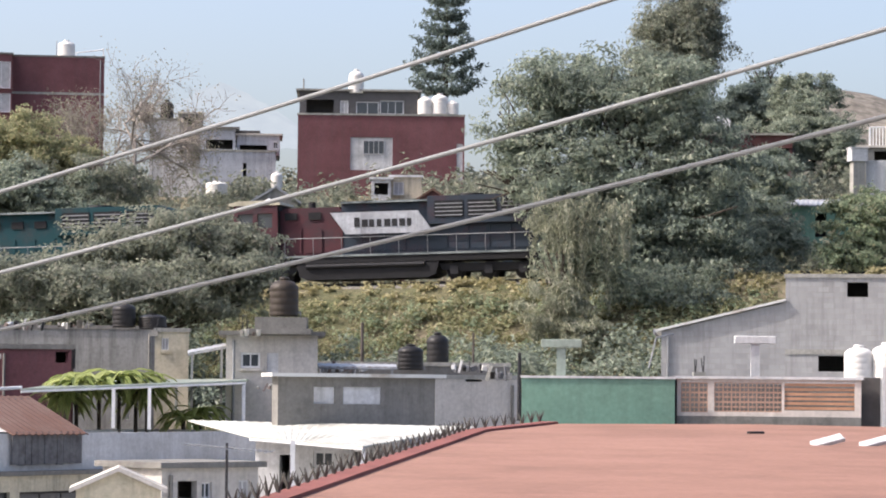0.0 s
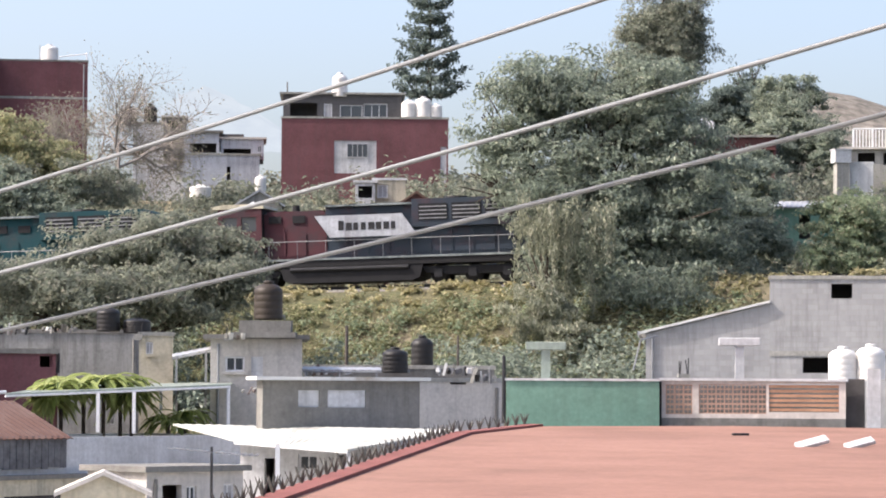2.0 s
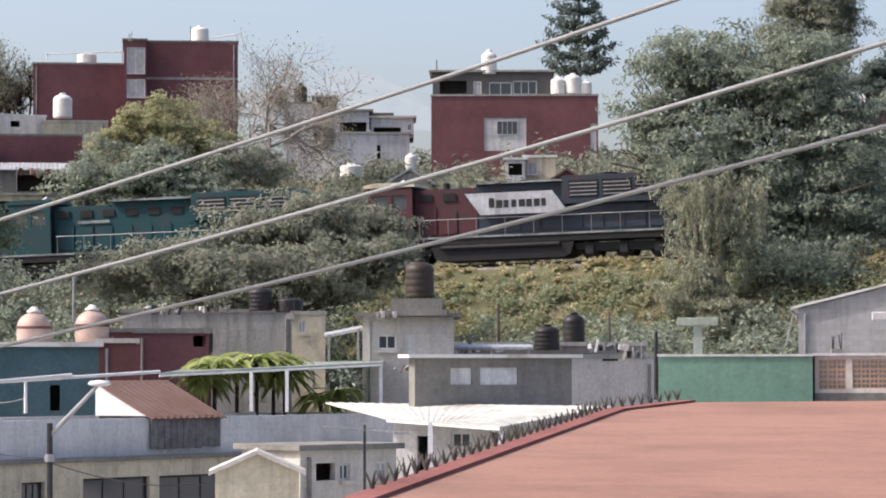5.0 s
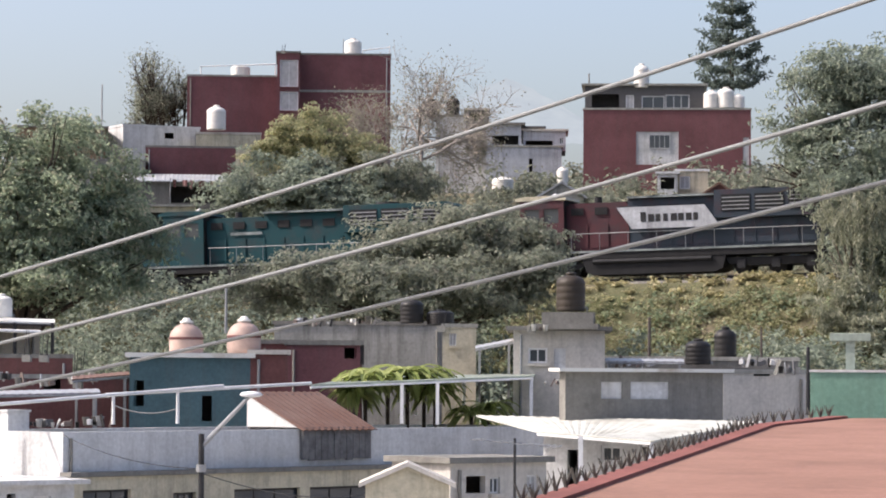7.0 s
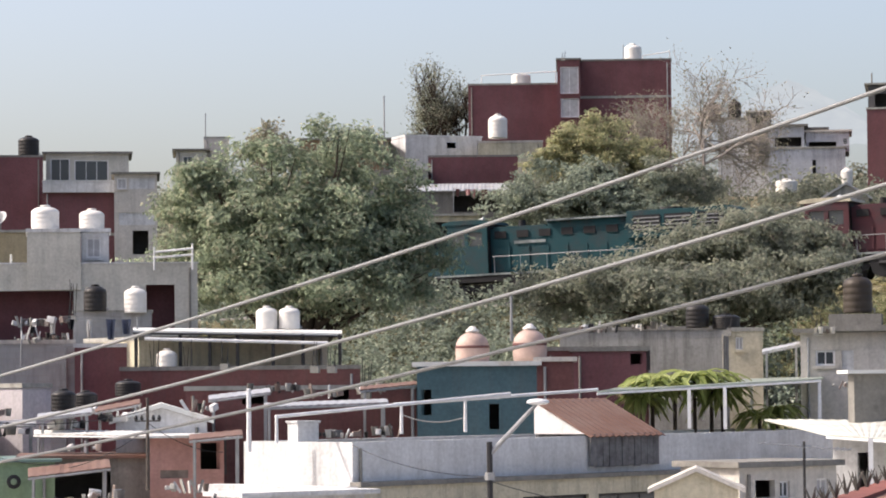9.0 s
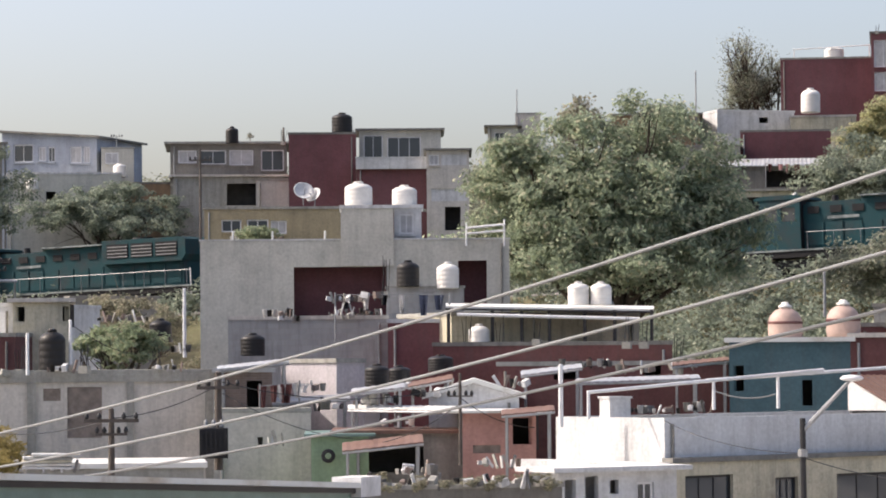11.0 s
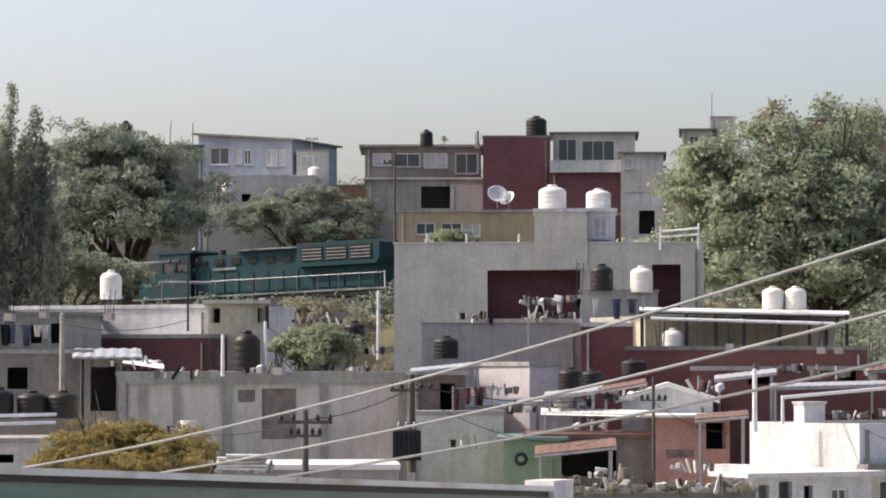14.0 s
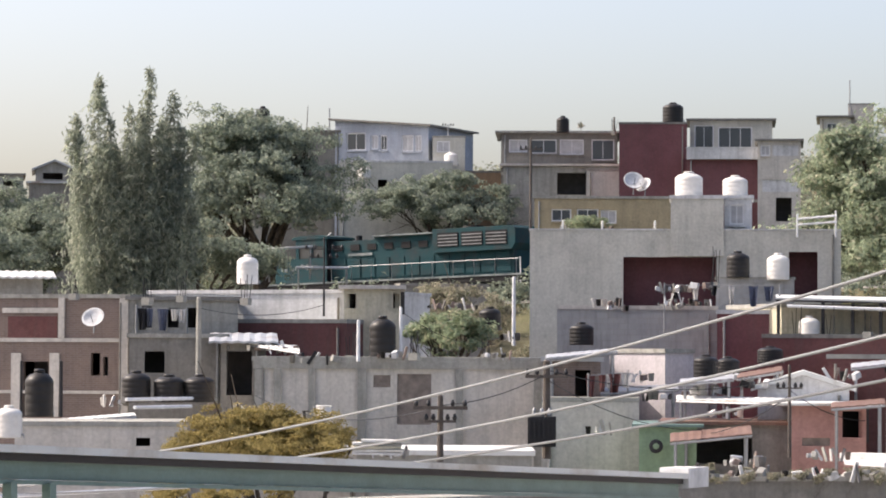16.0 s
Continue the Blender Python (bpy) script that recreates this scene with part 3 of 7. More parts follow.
house("dark rooftop room beside black tanks", -19.34, 228.68, 33.66, 4.6, 1.64, 4, M_CONC_DK, [((0.29, 0.21, 1.36, 0.78), 'dark')], cope=M_CONC_LT, base=31.0, over=0.15, name="rooftop_room")
house("grey flat-roofed house behind a bare tree", -21.827, 231.975, 33.443, 4.902, 3.852, 6, M_WHITE_OLD, cope=M_CONC_DK, over=0.1)
house("tall maroon house on the hilltop", -32.841, 237.742, 38.67, 7.036, 6.942, 10, M_MAROON, cope=M_CONC_DK, over=0.05)
house("maroon house bay with two white windows", -34.26, 235.521, 38.591, 8.071, 1.708, 9, M_MAROON,
      [((0.218, 0.522, 1.602, 2.565), "curtain"), ((0.239, 2.923, 1.618, 4.364), "curtain")], cope=M_CONC_DK, over=0.1)
house("long low maroon house wing", -41.275, 236.424, 36.926, 9.088, 6.83, 9, M_MAROON, cope=M_CONC, over=0.05)
house("white flat-roofed house on the slope", -43.345, 221.804, 31.944, 30.337, 5.854, 8, M_WHITE_OLD, [((3.174, 0.357, 3.869, 0.778), "dark")], cope=M_WHITE, over=0.05)
house("pale concrete house with a parapet", -37.892, 220.772, 31.287, 9.15, 4.606, 7, M_CREAM, cope=M_CONC_LT, over=0.05)
house("maroon parapet wall of a terrace house", -39.718, 211.3, 29.633, 9.828, 6.139, 6, M_MAROON, cope=M_CONC_DK, over=0.03)
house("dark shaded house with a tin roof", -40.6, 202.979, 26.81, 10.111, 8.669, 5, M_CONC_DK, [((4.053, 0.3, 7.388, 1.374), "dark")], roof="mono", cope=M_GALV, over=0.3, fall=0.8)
house("cream house behind the trees", -37.231, 192.431, 24.577, 10.338, 4.188, 6, M_CREAM, [((1.293, 0.36, 2.639, 2.239), "dark"), ((1.077, 2.956, 2.661, 4.342), "glass")], cope=M_CONC, over=0.2)
# left part of the hilltop
house("maroon house wall with a roof tank", -66.241, 194.003, 29.038, 18.238, 4.399, 9, M_MAROON, cope=M_CONC_DK, over=0.04)
house("maroon lower house wall", -61.453, 193.475, 26.706, 16.983, 4.52, 8, M_MAROON, cope=M_CONC, over=0.03)
house("grey rooftop rooms with large windows", -62.796, 198.295, 29.478, 16.827, 5.409, 6, M_GREYWHITE,
      [((0.298, 0.295, 1.563, 1.788), "glass"), ((1.856, 0.409, 4.081, 1.79), "glass2")], cope=M_CONC_DK, over=0.25, name="rooftop_room", base=26)
house("unfinished concrete house with balconies", -56.85, 193.835, 27.724, 15.959, 2.726, 7, M_CONC_LT,
      [((0.18, 0.251, 0.791, 0.938), "curtain"), ((0.934, 0.252, 2.584, 0.941), "white"), ((0.292, 2.455, 2.587, 3.25), "white"), ((1.154, 3.611, 2.16, 5.126), "dark")], cope=M_CONC_DK, over=0.2)
house("grey house with dark windows under a flat roof", -76.400, 199.040, 29.016, 19.941, 7.875, 8, M_CONC_DK,
      [((0.538, 0.431, 1.766, 1.308), "curtain"), ((1.992, 0.426, 3.754, 1.380), "glass"), ((3.980, 0.421, 5.589, 1.452), "curtain"), ((6.120, 0.416, 7.652, 1.828), "glass")], cope=M_CONC, over=0.4)
house("grey lower storey with a garage opening", -75.504, 197.157, 26.669, 19.902, 7.757, 7, M_CONC,
      [((3.599, 0.456, 5.534, 1.928), "dark")], cope=M_CONC_LT, over=0.25)
house("cream house wall beside a grey house", -69.242, 196.137, 26.192, 19.147, 2.160, 3, M_GREYWHITE, cope=M_CONC, over=0.05)
house("ochre house with shuttered windows", -59.222, 159.351, 22.437, 19.131, 7.453, 6, M_OCHRE,
      [((0.917, 0.557, 1.985, 1.225), "glass"), ((2.287, 0.553, 3.446, 1.281), "glass"), ((3.566, 0.61, 4.42, 1.339), "curtain")], cope=M_CONC, over=0.08)
house("orange painted house on the slope", -81.147, 199.983, 26.465, 21.443, 4.842, 6, M_ORANGE, cope=M_CONC_DK, over=0.05)
e, H = house("pale blue house with a row of windows", -90.38, 202.77, 29.871, -1.495, 7.187, 8, M_BLUE,
      [((0.884, 0.333, 2.383, 1.56), "glass"), ((2.77, 0.536, 3.343, 1.501), "curtain"), ((3.511, 0.553, 4.04, 1.596), "glass"), ((5.162, 0.591, 6.033, 1.717), "curtain"), ((6.156, 0.614, 6.68, 1.73), "curtain")], roof="none")
W = (-0, -0.087, 7.187, 0.087)[2]
part("gable", prism(bmesh.new(), [(0, H + 0.002), (W, H + 0.002), (0, H + 0.55)], 0, 0.2), M_BLUE, e)
part("roof", prism(bmesh.new(), [(-0.35, H + 0.58), (W + 0.35, H - 0.02), (W + 0.35, H + 0.12), (-0.35, H + 0.72)], -0.4, 8.2), M_CONC_DK, e)
house("pale grey terrace wall below a blue house", -86.017, 193.766, 26.901, 22.909, 7.609, 5, M_GREYWHITE,
      [((2.593, 1.15, 3.205, 1.756), "dark")], cope=M_WHITE_OLD, over=0.05)
house("small grey rooftop room", -81.765, 199.926, 28.876, 21.95, 2.211, 4, M_GREYWHITE, [((0.273, 0.237, 1.169, 1.01), "curtain")], cope=M_CONC, over=0.05, base=24, name="rooftop_room")
house("distant pale house on the skyline", -68.293, 250.871, 33.603, 14.95, 2.529, 8, M_GREYWHITE, [((0.553, 0.461, 1.382, 1.254), "glass")], cope=M_CONC_DK, over=0.3)
house("distant concrete stair tower", -66.58, 253.399, 34.773, 14.494, 2.081, 6, M_CONC_LT, cope=M_CONC, over=0.02)
house("dark house behind trees on the skyline", -94.069, 201.084, 29.622, 24.506, 4.377, 6, M_CONC_DK, cope=M_CONC_DK, over=0.2)
house("far grey house with a gable roof", -117.924, 209.031, 27.852, 29.085, 2.885, 7, M_CONC, [((0.553, 0.268, 2.043, 0.763), "dark")], roof="gable", cope=M_GALV, fall=0.6, over=0.3)
house("far grey terrace house", -122.382, 206.453, 27.367, 30.155, 4.222, 7, M_CONC, [((2.746, 0.419, 4.018, 0.83), "dark")], cope=M_CONC_DK, over=0.2)
house("far grey rendered wall behind trees", -113.427, 200.086, 26.262, 28.788, 6.106, 5, M_CONC_DK, cope=M_GALV, over=0.2)
house("brown brick house between trees", -50.452, 219.271, 31.662, 12.161, 6.261, 8, M_ORANGE, cope=M_CONC_DK, over=0.2)
house("grey rendered house beside a large tree", -43.653, 207.457, 28.44, 11.266, 4.568, 6, M_CONC, cope=M_CONC_DK, over=0.2)
house("white balcony parapet on a maroon house", -61.368, 193.082, 27.334, 16.979, 4.62, 1.0, M_WHITE_OLD, cope=M_WHITE, over=0.03, slab=0.06, base=(-61.366, 193.083, 26.609)[2], name="balcony")
house("grey skyline rooftop room", -97.091, 201.865, 29.813, 25.43, 2.004, 4, M_CONC, cope=M_CONC_DK, over=0.2)
# right end of the hill
house("maroon house with terrace behind the trees", 17.485, 214.288, 31.283, -5.481, 6.125, 7, M_MAROON2, [((3.646, 0.847, 6.136, 2.149), "dark")], cope=M_CONC, over=0.2)
house("dark balconied house with a railed roof on the slope", 26.814, 203.239, 29.677, -8.222, 5.051, 4, M_CONC, [((0.906, 0.218, 1.992, 0.913), "dark"), ((2.531, 0.219, 3.795, 1.024), "dark")], cope=M_CONC_LT, over=0.3)
house("low white parapet wall below a balcony", 26.978, 201.704, 28.621, -7.83, 1.507, 0.3, M_WHITE, cope=M_WHITE, over=0.03, name="garden_wall")
e = thing("rooftop_box", (26.378, 201.279, 28.657), 15, "white box-shaped cistern beside a dark house", "cistern")
part("body", boxed(-0.55, -0.4, 0.0, 0.55, 0.4, 0.8), M_WHITE, e)
part("lid", boxed(-0.6, -0.45, 0.802, 0.6, 0.45, 0.88), M_WHITE_OLD, e)
part("stand", boxed(-0.4, -0.3, -6.0, 0.4, 0.3, -0.003), M_CONC, e)
e = thing("roof_railing", (27.45, 203.356, 29.805), 0, "white railing round a flat roof", "railing")
rail = Vector((31.133, 202.825, 29.801)) - Vector((27.45, 203.356, 29.805))
part("top_rail", tube(bmesh.new(), (0, 0, 1.22), rail + Vector((0, 0, 1.22)), 0.05, 0.05, 6), M_STEEL_WH, e)
for i in range(19):
    q = rail * (i / 18)
    part("baluster", tube(bmesh.new(), q, q + Vector((0, 0, 1.2)), 0.07 if i % 6 == 0 else 0.035, None, 6), M_STEEL_WH, e)
house("green painted shed by the rail track", 20.258, 184.894, 24.803, -6.886, 4.114, 4, M_GREEN, [((1.486, 0.433, 2.15, 1.825), "dark")], roof="mono", cope=M_GALV, over=0.3, fall=0.6)
house("small cream shelter on a house roof", -3.562, 203.969, 27.539, 0.712, 2.051, 3, M_CREAM, [((0.223, 0.302, 0.891, 1.139), "curtain")], cope=M_WHITE, over=0.1)
house("pale canopy beside a cream shelter", -4.746, 202.945, 27.309, 1.16, 1.275, 2.5, M_WHITE_OLD, [((0.185, 0.224, 1.14, 0.98), "dark")], cope=M_WHITE, over=0.15)
house("brown gabled house below the maroon house", -2.121, 200.989, 25.622, 0.224, 2.67, 4, M_MAROON2, roof="gable", cope=M_RUSTROOF, fall=0.9, over=0.2)
house("grey gabled house below the white house", -12.423, 203.621, 25.825, 3.081, 2.921, 4, M_CONC, [((0.405, 0.307, 0.849, 0.814), "dark"), ((1.208, 0.296, 1.652, 0.803), "dark")], roof="gable", cope=M_GALV, fall=0.9, over=0.2)
# along the track
house("maroon wall of a house behind the track", -11.553, 189.648, 23.584, -21.415, 10.028, 4, M_MAROON2, [((0.377, 0.16, 2.064, 0.854), "white")], cope=M_CONC, over=0.05)
house("blue painted house behind the track", -2.238, 186.987, 24.491, -0.276, 6.277, 5, M_NAVY, cope=M_CONC_LT, over=0.05)

# ---- middle row ----
e, H = house("bare concrete block building with a lean-to roof", 8.132, 117.719, 16.134, -5.072, 4.616, 9, M_BLOCK, roof="none")
rise = (-0.008, -1.163, 4.616, -0.019)[3] - (-0.008, -1.163, 4.616, -0.019)[1]
W = (-0.008, -1.163, 4.616, -0.019)[2]
part("gable", prism(bmesh.new(), [(0, H + 0.002), (W, H + 0.002), (W, H + rise)], 0, 0.2), M_BLOCK, e)
part("roof", prism(bmesh.new(), [(-0.25, H - 0.02), (W, H + rise + 0.03), (W, H + rise + 0.12), (-0.25, H + 0.07)], -0.15, 9), M_SHEET, e)
part("eave_trim", boxed(-0.3, -0.2, H - 0.1, -0.255, 9, H + 0.1), M_GALV, e)
house("tall bare concrete block building", 12.719, 117.312, 18.186, -7.461, 5.243, 9, M_BLOCK,
      [((2.276, 0.17, 3.048, 0.711), "dark"), ((1.225, 2.906, 2.186, 3.484), "dark")], cope=M_CONC, over=0.05)
house("long stained grey retaining wall house", -17.006, 116.768, 16.004, 0.5, 6.42, 6, M_STAINED, cope=M_CONC_DK, over=0.05)
house("cream stucco stair house", -10.023, 109.542, 15.802, 4.922, 1.174, 4, M_CREAM, [((0.237, 0.2, 0.478, 0.629), "curtain")], cope=M_CONC, over=0.05)
house("grey concrete house carrying a tank", -7.149, 103.754, 15.628, 3.113, 3.01, 6, M_CONC_LT,
      [((0.489, 0.569, 1.127, 1.082), "glass"), ((1.344, 0.578, 1.723, 1.225), "white")], cope=M_CONC_DK, over=0.25)
house("small maroon rooftop room", -16.116, 106.791, 15.173, 7.634, 3.573, 4, M_MAROON2, [((2.964, 0.102, 3.466, 0.48), "dark")], cope=M_CONC_DK, over=0.05)
house("low grey shed with pale panels", -4.612, 88.240, 14.240, 19.217, 4.648, 0.6, M_CONC_DK,
      [((1.042, 0.283, 1.663, 0.753), "white"), ((1.907, 0.274, 3.034, 0.760), "white")], roof="flat", cope=M_SHEET, over=0.25, slab=0.1)
house("stained concrete yard wall", -0.237, 96.5, 14.229, 29.236, 3.012, 4, M_CONC_LT, [((1.073, -0.065, 1.636, 0.068), "dark")], cope=M_CONC, over=0.03)
house("dark concrete yard building", -4.45, 111.912, 14.722, 0.533, 6.818, 5, M_CONC_DK, cope=M_CONC, over=0.05)

# ---- the left middle row ----
house("pale grey house with maroon recesses", -43.359, 116.172, 18.913, 17.659, 12.149, 9, M_GREYWHITE,
      [((3.667, 1.048, 7.296, 3.096), "maroon"), ((10.131, 0.832, 11.253, 2.683), "maroon")], parapet=0.5, cope=M_WHITE_OLD)
house("pale grey stair tower block", -38.063, 117.732, 20.149, 17.436, 2.074, 3.4, M_GREYWHITE, cope=M_WHITE_OLD, over=0.05, base=17.9, name="stair_tower")
house("small white rooftop room with a door", -36.258, 118.999, 20.184, 16.696, 1.084, 3, M_WHITE, [((0.2, 0.223, 0.777, 1.023), "curtain")], cope=M_WHITE, over=0.08, base=(-36.255, 119, 18.915)[2] - 0.5, name="rooftop_room")
house("grey concrete block wall terrace", -38.249, 105.267, 15.63, 18.521, 5.658, 7, M_BLOCK, cope=M_CONC_LT, over=0.04)
house("maroon painted house wall", -32.296, 105.152, 15.46, 16.494, 2.227, 6, M_MAROON, cope=M_WHITE_OLD, over=0.04)
house("cream terrace wall under a pipe pergola", -29.887, 104.823, 15.678, 38.751, 7.22, 5, M_CREAM, cope=M_CONC, over=0.03)
house("maroon low wall with a ledge", -29.464, 102.863, 14.49, 31.216, 6.849, 1.5, M_MAROON2, cope=M_CONC, over=0.03)
house("lilac rendered house wall", -33.229, 96.436, 14.08, -30.033, 2.668, 1.2, M_LILAC, cope=M_CONC, over=0.05)
e, H = house("large bare concrete house with columns", -42.115, 88.489, 13.777, 22.847, 8.908, 8, M_CONC_LT,
      [((3.682, 0.424, 4.21, 0.807), "board"), ((4.418, 0.386, 5.478, 1.957), "board")], cope=M_CONC, over=0.1)
for r in ((-0, 0.023, 0.229, 2.646), (0.595, 0.02, 0.824, 2.644), (1.664, 0.014, 1.874, 2.639), (3.189, 0.006, 3.45, 2.631), (6.24, -0.009, 6.463, 2.617), (8.662, -0.021, 8.901, 2.606)):
    part("pilaster", boxed(r[0], -0.09, 0, r[2], -0.004, H - 0.24), M_CONC, e)
part("ring_beam", boxed(-0.04, -0.1, H - 0.236, (-0, 0.023, 8.908, -0.023)[2] + 0.04, -0.004, H - 0.003), M_CONC, e)
house("brick rooftop room with a dark doorway", -33.495, 91.033, 13.807, 19.688, 1.735, 5, M_BRICK, [((0.955, 0.26, 1.427, 1.176), "dark")], cope=M_GALV, over=0.1)
house("white rendered lower house wall", -32.864, 89.135, 12.591, 19.358, 2.919, 4, M_CONC_LT, cope=M_CONC, over=0.02)
house("light green house with a round emblem", -28.523, 85.361, 11.972, 17.956, 1.635, 5, M_MINT, cope=M_STEEL_GR, over=0.2, slab=0.08)
house("white house with a shallow gable roof", -26.443, 90.204, 13.013, 15.518, 2.692, 6, M_WHITE_OLD, roof="gable", cope=M_SHEET, fall=0.42, over=0.2)
house("salmon pink house under a white metal roof", -24.397, 86.63, 12.612, 15.062, 2.096, 5, M_PINK, [((1.43, 0.157, 1.986, 0.903), "dark"), ((0.288, 0.917, 1.082, 1.15), "board")], cope=M_SHEET, over=0.45, slab=0.07)
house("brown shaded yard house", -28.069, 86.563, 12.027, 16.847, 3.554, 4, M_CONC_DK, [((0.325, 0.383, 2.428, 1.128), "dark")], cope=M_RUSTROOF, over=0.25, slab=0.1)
house("white house with a long pale parapet", -54.266, 104.782, 16.196, -3.296, 8.277, 7, M_WHITE,
      [((3.136, 0.309, 3.617, 0.933), "dark")], cope=M_WHITE_OLD, over=0.05)
house("small cream house with two dark windows", -45.675, 103.358, 16.329, 23.328, 2.025, 5, M_CREAM,
      [((0.102, 0.167, 0.429, 0.692), "dark"), ((1.762, 0.158, 1.988, 0.683), "dark")], cope=M_CONC_LT, over=0.2)
house("maroon lower wall under a white house", -49.62, 100.966, 15.083, 7.048, 4.87, 4, M_MAROON2, cope=M_CONC, over=0.02)
house("concrete house with open window bays", -51.174, 97.371, 15.833, 26.745, 3.76, 6, M_CONC,
      [((0.431, 0.206, 0.789, 0.949), "dark"), ((1.331, 0.259, 1.708, 0.944), "dark"), ((1.997, 0.255, 2.394, 0.94), "dark")], cope=M_CONC_DK, over=0.15)
house("stained concrete lower house", -49.304, 93.835, 14.516, 26.842, 3.244, 4, M_CONC_DK, [((0.512, 0.46, 1.177, 1.175), "dark")], cope=M_CONC, over=0.1)
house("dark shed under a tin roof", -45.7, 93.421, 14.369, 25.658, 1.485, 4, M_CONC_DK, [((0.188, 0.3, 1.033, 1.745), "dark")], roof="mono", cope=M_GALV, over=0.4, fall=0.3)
e, H = house("brown brick two-storey house", -56.736, 96.566, 15.897, 8.234, 5.619, 7, M_BRICK,
      [((4.224, 1.907, 4.564, 2.691), "dark"), ((4.683, 2.042, 4.855, 2.689), "dark"), ((1.714, 2.216, 2.658, 4.142), "dark")], cope=M_CONC, over=0.06)
for r in ((0.015, 1.392, 5.632, 1.528), (0.935, 0.338, 3.041, 0.513), (0.035, 3.216, 5.648, 3.33)):
    part("concrete_band", boxed(r[0], -0.06, H - r[3], r[2], -0.004, H - r[1]), M_CONC_LT, e)
for r in ((1.29, 1.921, 1.65, 4.152), (2.72, 1.914, 3.076, 4.138), (5.287, -0.002, 5.614, 4.153), (3.036, -0, 3.259, 1.38)):
    part("column", boxed(r[0], -0.08, max(0.0, H - r[3]), r[2], -0.006, H - r[1]), M_CONC_LT, e)
r = (1.15, 0.635, 2.967, 1.519)
part("painted_panel", boxed(r[0], -0.03, H - r[3], r[2], -0.004, H - r[1]), M_MAROON2, e, "faded red painted panel")
house("grey tin-roofed house at the edge", -61.519, 103.031, 16.803, 30.06, 3.27, 6, M_CONC, roof="mono", cope=M_SHEET, over=0.5, fall=0.4)
house("concrete yard wall with pale patches", -43.679, 76.395, 11.959, 28.213, 4.747, 4, M_CONC_LT, [((3.343, 0.311, 3.735, 0.544), "dark")], cope=M_CONC, over=0.05)
house("low pale concrete terrace", -41.286, 82.216, 11.144, 25.08, 5.088, 4, M_CONC_LT, cope=M_CONC, over=0.05)
house("flat white-edged roof terrace", -35.227, 80.642, 11.194, 22.008, 4.88, 5, M_CONC, cope=M_SHEET, over=0.1)

# ---- the big red roof ----
def build_red_roof():
    A, B, C = Vector((-2.14, 39.943, 12.57)), Vector((0.545, 61.998, 13.125)), Vector((2.178, 67.965, 13.226))
    D, E = Vector((6.559, 67.984, 13.256)), Vector((12.292, 67.388, 13.211))
    near = A + (A - B) * 0.45
    NR = Vector((E.x * 0.5 + 8, near.y, near.z))
    e = thing("flat_roof", (0, 0, 0), 0, "broad red coated roof slab with a dark red kerb", "roof")
    bm = bmesh.new()
    top = [near, NR, E, D, C, B, A]
    tv = [bm.verts.new(v) for v in top]
    bv = [bm.verts.new(v - Vector((0, 0, 0.35))) for v in top]
    k = len(top)
    bm.faces.new(tv)
    bm.faces.new(bv[::-1])
    for i in range(k):
        bm.faces.new((tv[i], bv[i], bv[(i + 1) % k], tv[(i + 1) % k]))
    bmesh.ops.recalc_face_normals(bm, faces=bm.faces)
    part("slab", bm, M_ROOFRED, e)
    bm = bmesh.new()
    for p, q in ((near, A), (A, B), (B, C)):
        d = (q - p).normalized()
        n = Vector((d.y, -d.x, 0)).normalized()
        w = 0.32
        vs = [p - n * 0.05, q - n * 0.05, q + n * w, p + n * w]
        lo = [bm.verts.new(v - Vector((0, 0, 0.5))) for v in vs]
        hi = [bm.verts.new(v + Vector((0, 0, 0.05))) for v in vs]
        bm.faces.new(hi)
        for i in range(4):
            bm.faces.new((lo[i], lo[(i + 1) % 4], hi[(i + 1) % 4], hi[i]))
    bmesh.ops.recalc_face_normals(bm, faces=bm.faces)
    part("kerb", bm, M_ROOFRED_DK, e)
    zb = ground(8, 55) - 0.3
    bm = bmesh.new()
    low = [Vector((v.x, v.y, zb)) for v in top]
    hi = [bm.verts.new(v - Vector((0, 0, 0.36))) for v in top]
    lo = [bm.verts.new(v) for v in low]
    for i in range(k):
        bm.faces.new((hi[i], lo[i], lo[(i + 1) % k], hi[(i + 1) % k]))
    bmesh.ops.recalc_face_normals(bm, faces=bm.faces)
    part("wall", bm, M_WHITE_OLD, e)
    return near, A, B, C


ROOF_EDGE = build_red_roof()

# ---- overhead cables ----
def cable(a, b, sag, r, label, seg=40):
    cu = bpy.data.curves.new("cable", "CURVE")
    cu.dimensions = "3D"
    cu.bevel_depth, cu.bevel_resolution = r, 2
    sp = cu.splines.new("POLY")
    sp.points.add(seg)
    a, b = Vector(a), Vector(b)
    for i in range(seg + 1):
        k = i / seg
        p = a.lerp(b, k) - Vector((0, 0, sag * 4 * k * (1 - k)))
        sp.points[i].co = (*p, 1)
    me = bpy.data.meshes.new_from_object(bpy.data.objects.new("tmp", cu))
    me.materials.append(M_WIRE)
    return tagged(new("overhead_cable", me), label, "cable", "overhead cables")


cable((2.70, 12.72, 16.275), (-21.63, 36.00, 12.381), 0.555, 0.0118, "sagging grey overhead cable high above the rooftops")
cable((2.78, 13.06, 15.794), (-21.81, 36.30, 12.212), 0.572, 0.0118, "sagging grey overhead cable high above the rooftops")
cable((2.85, 13.40, 15.431), (-21.99, 36.60, 12.138), 0.587, 0.0118, "sagging grey overhead cable high above the rooftops")


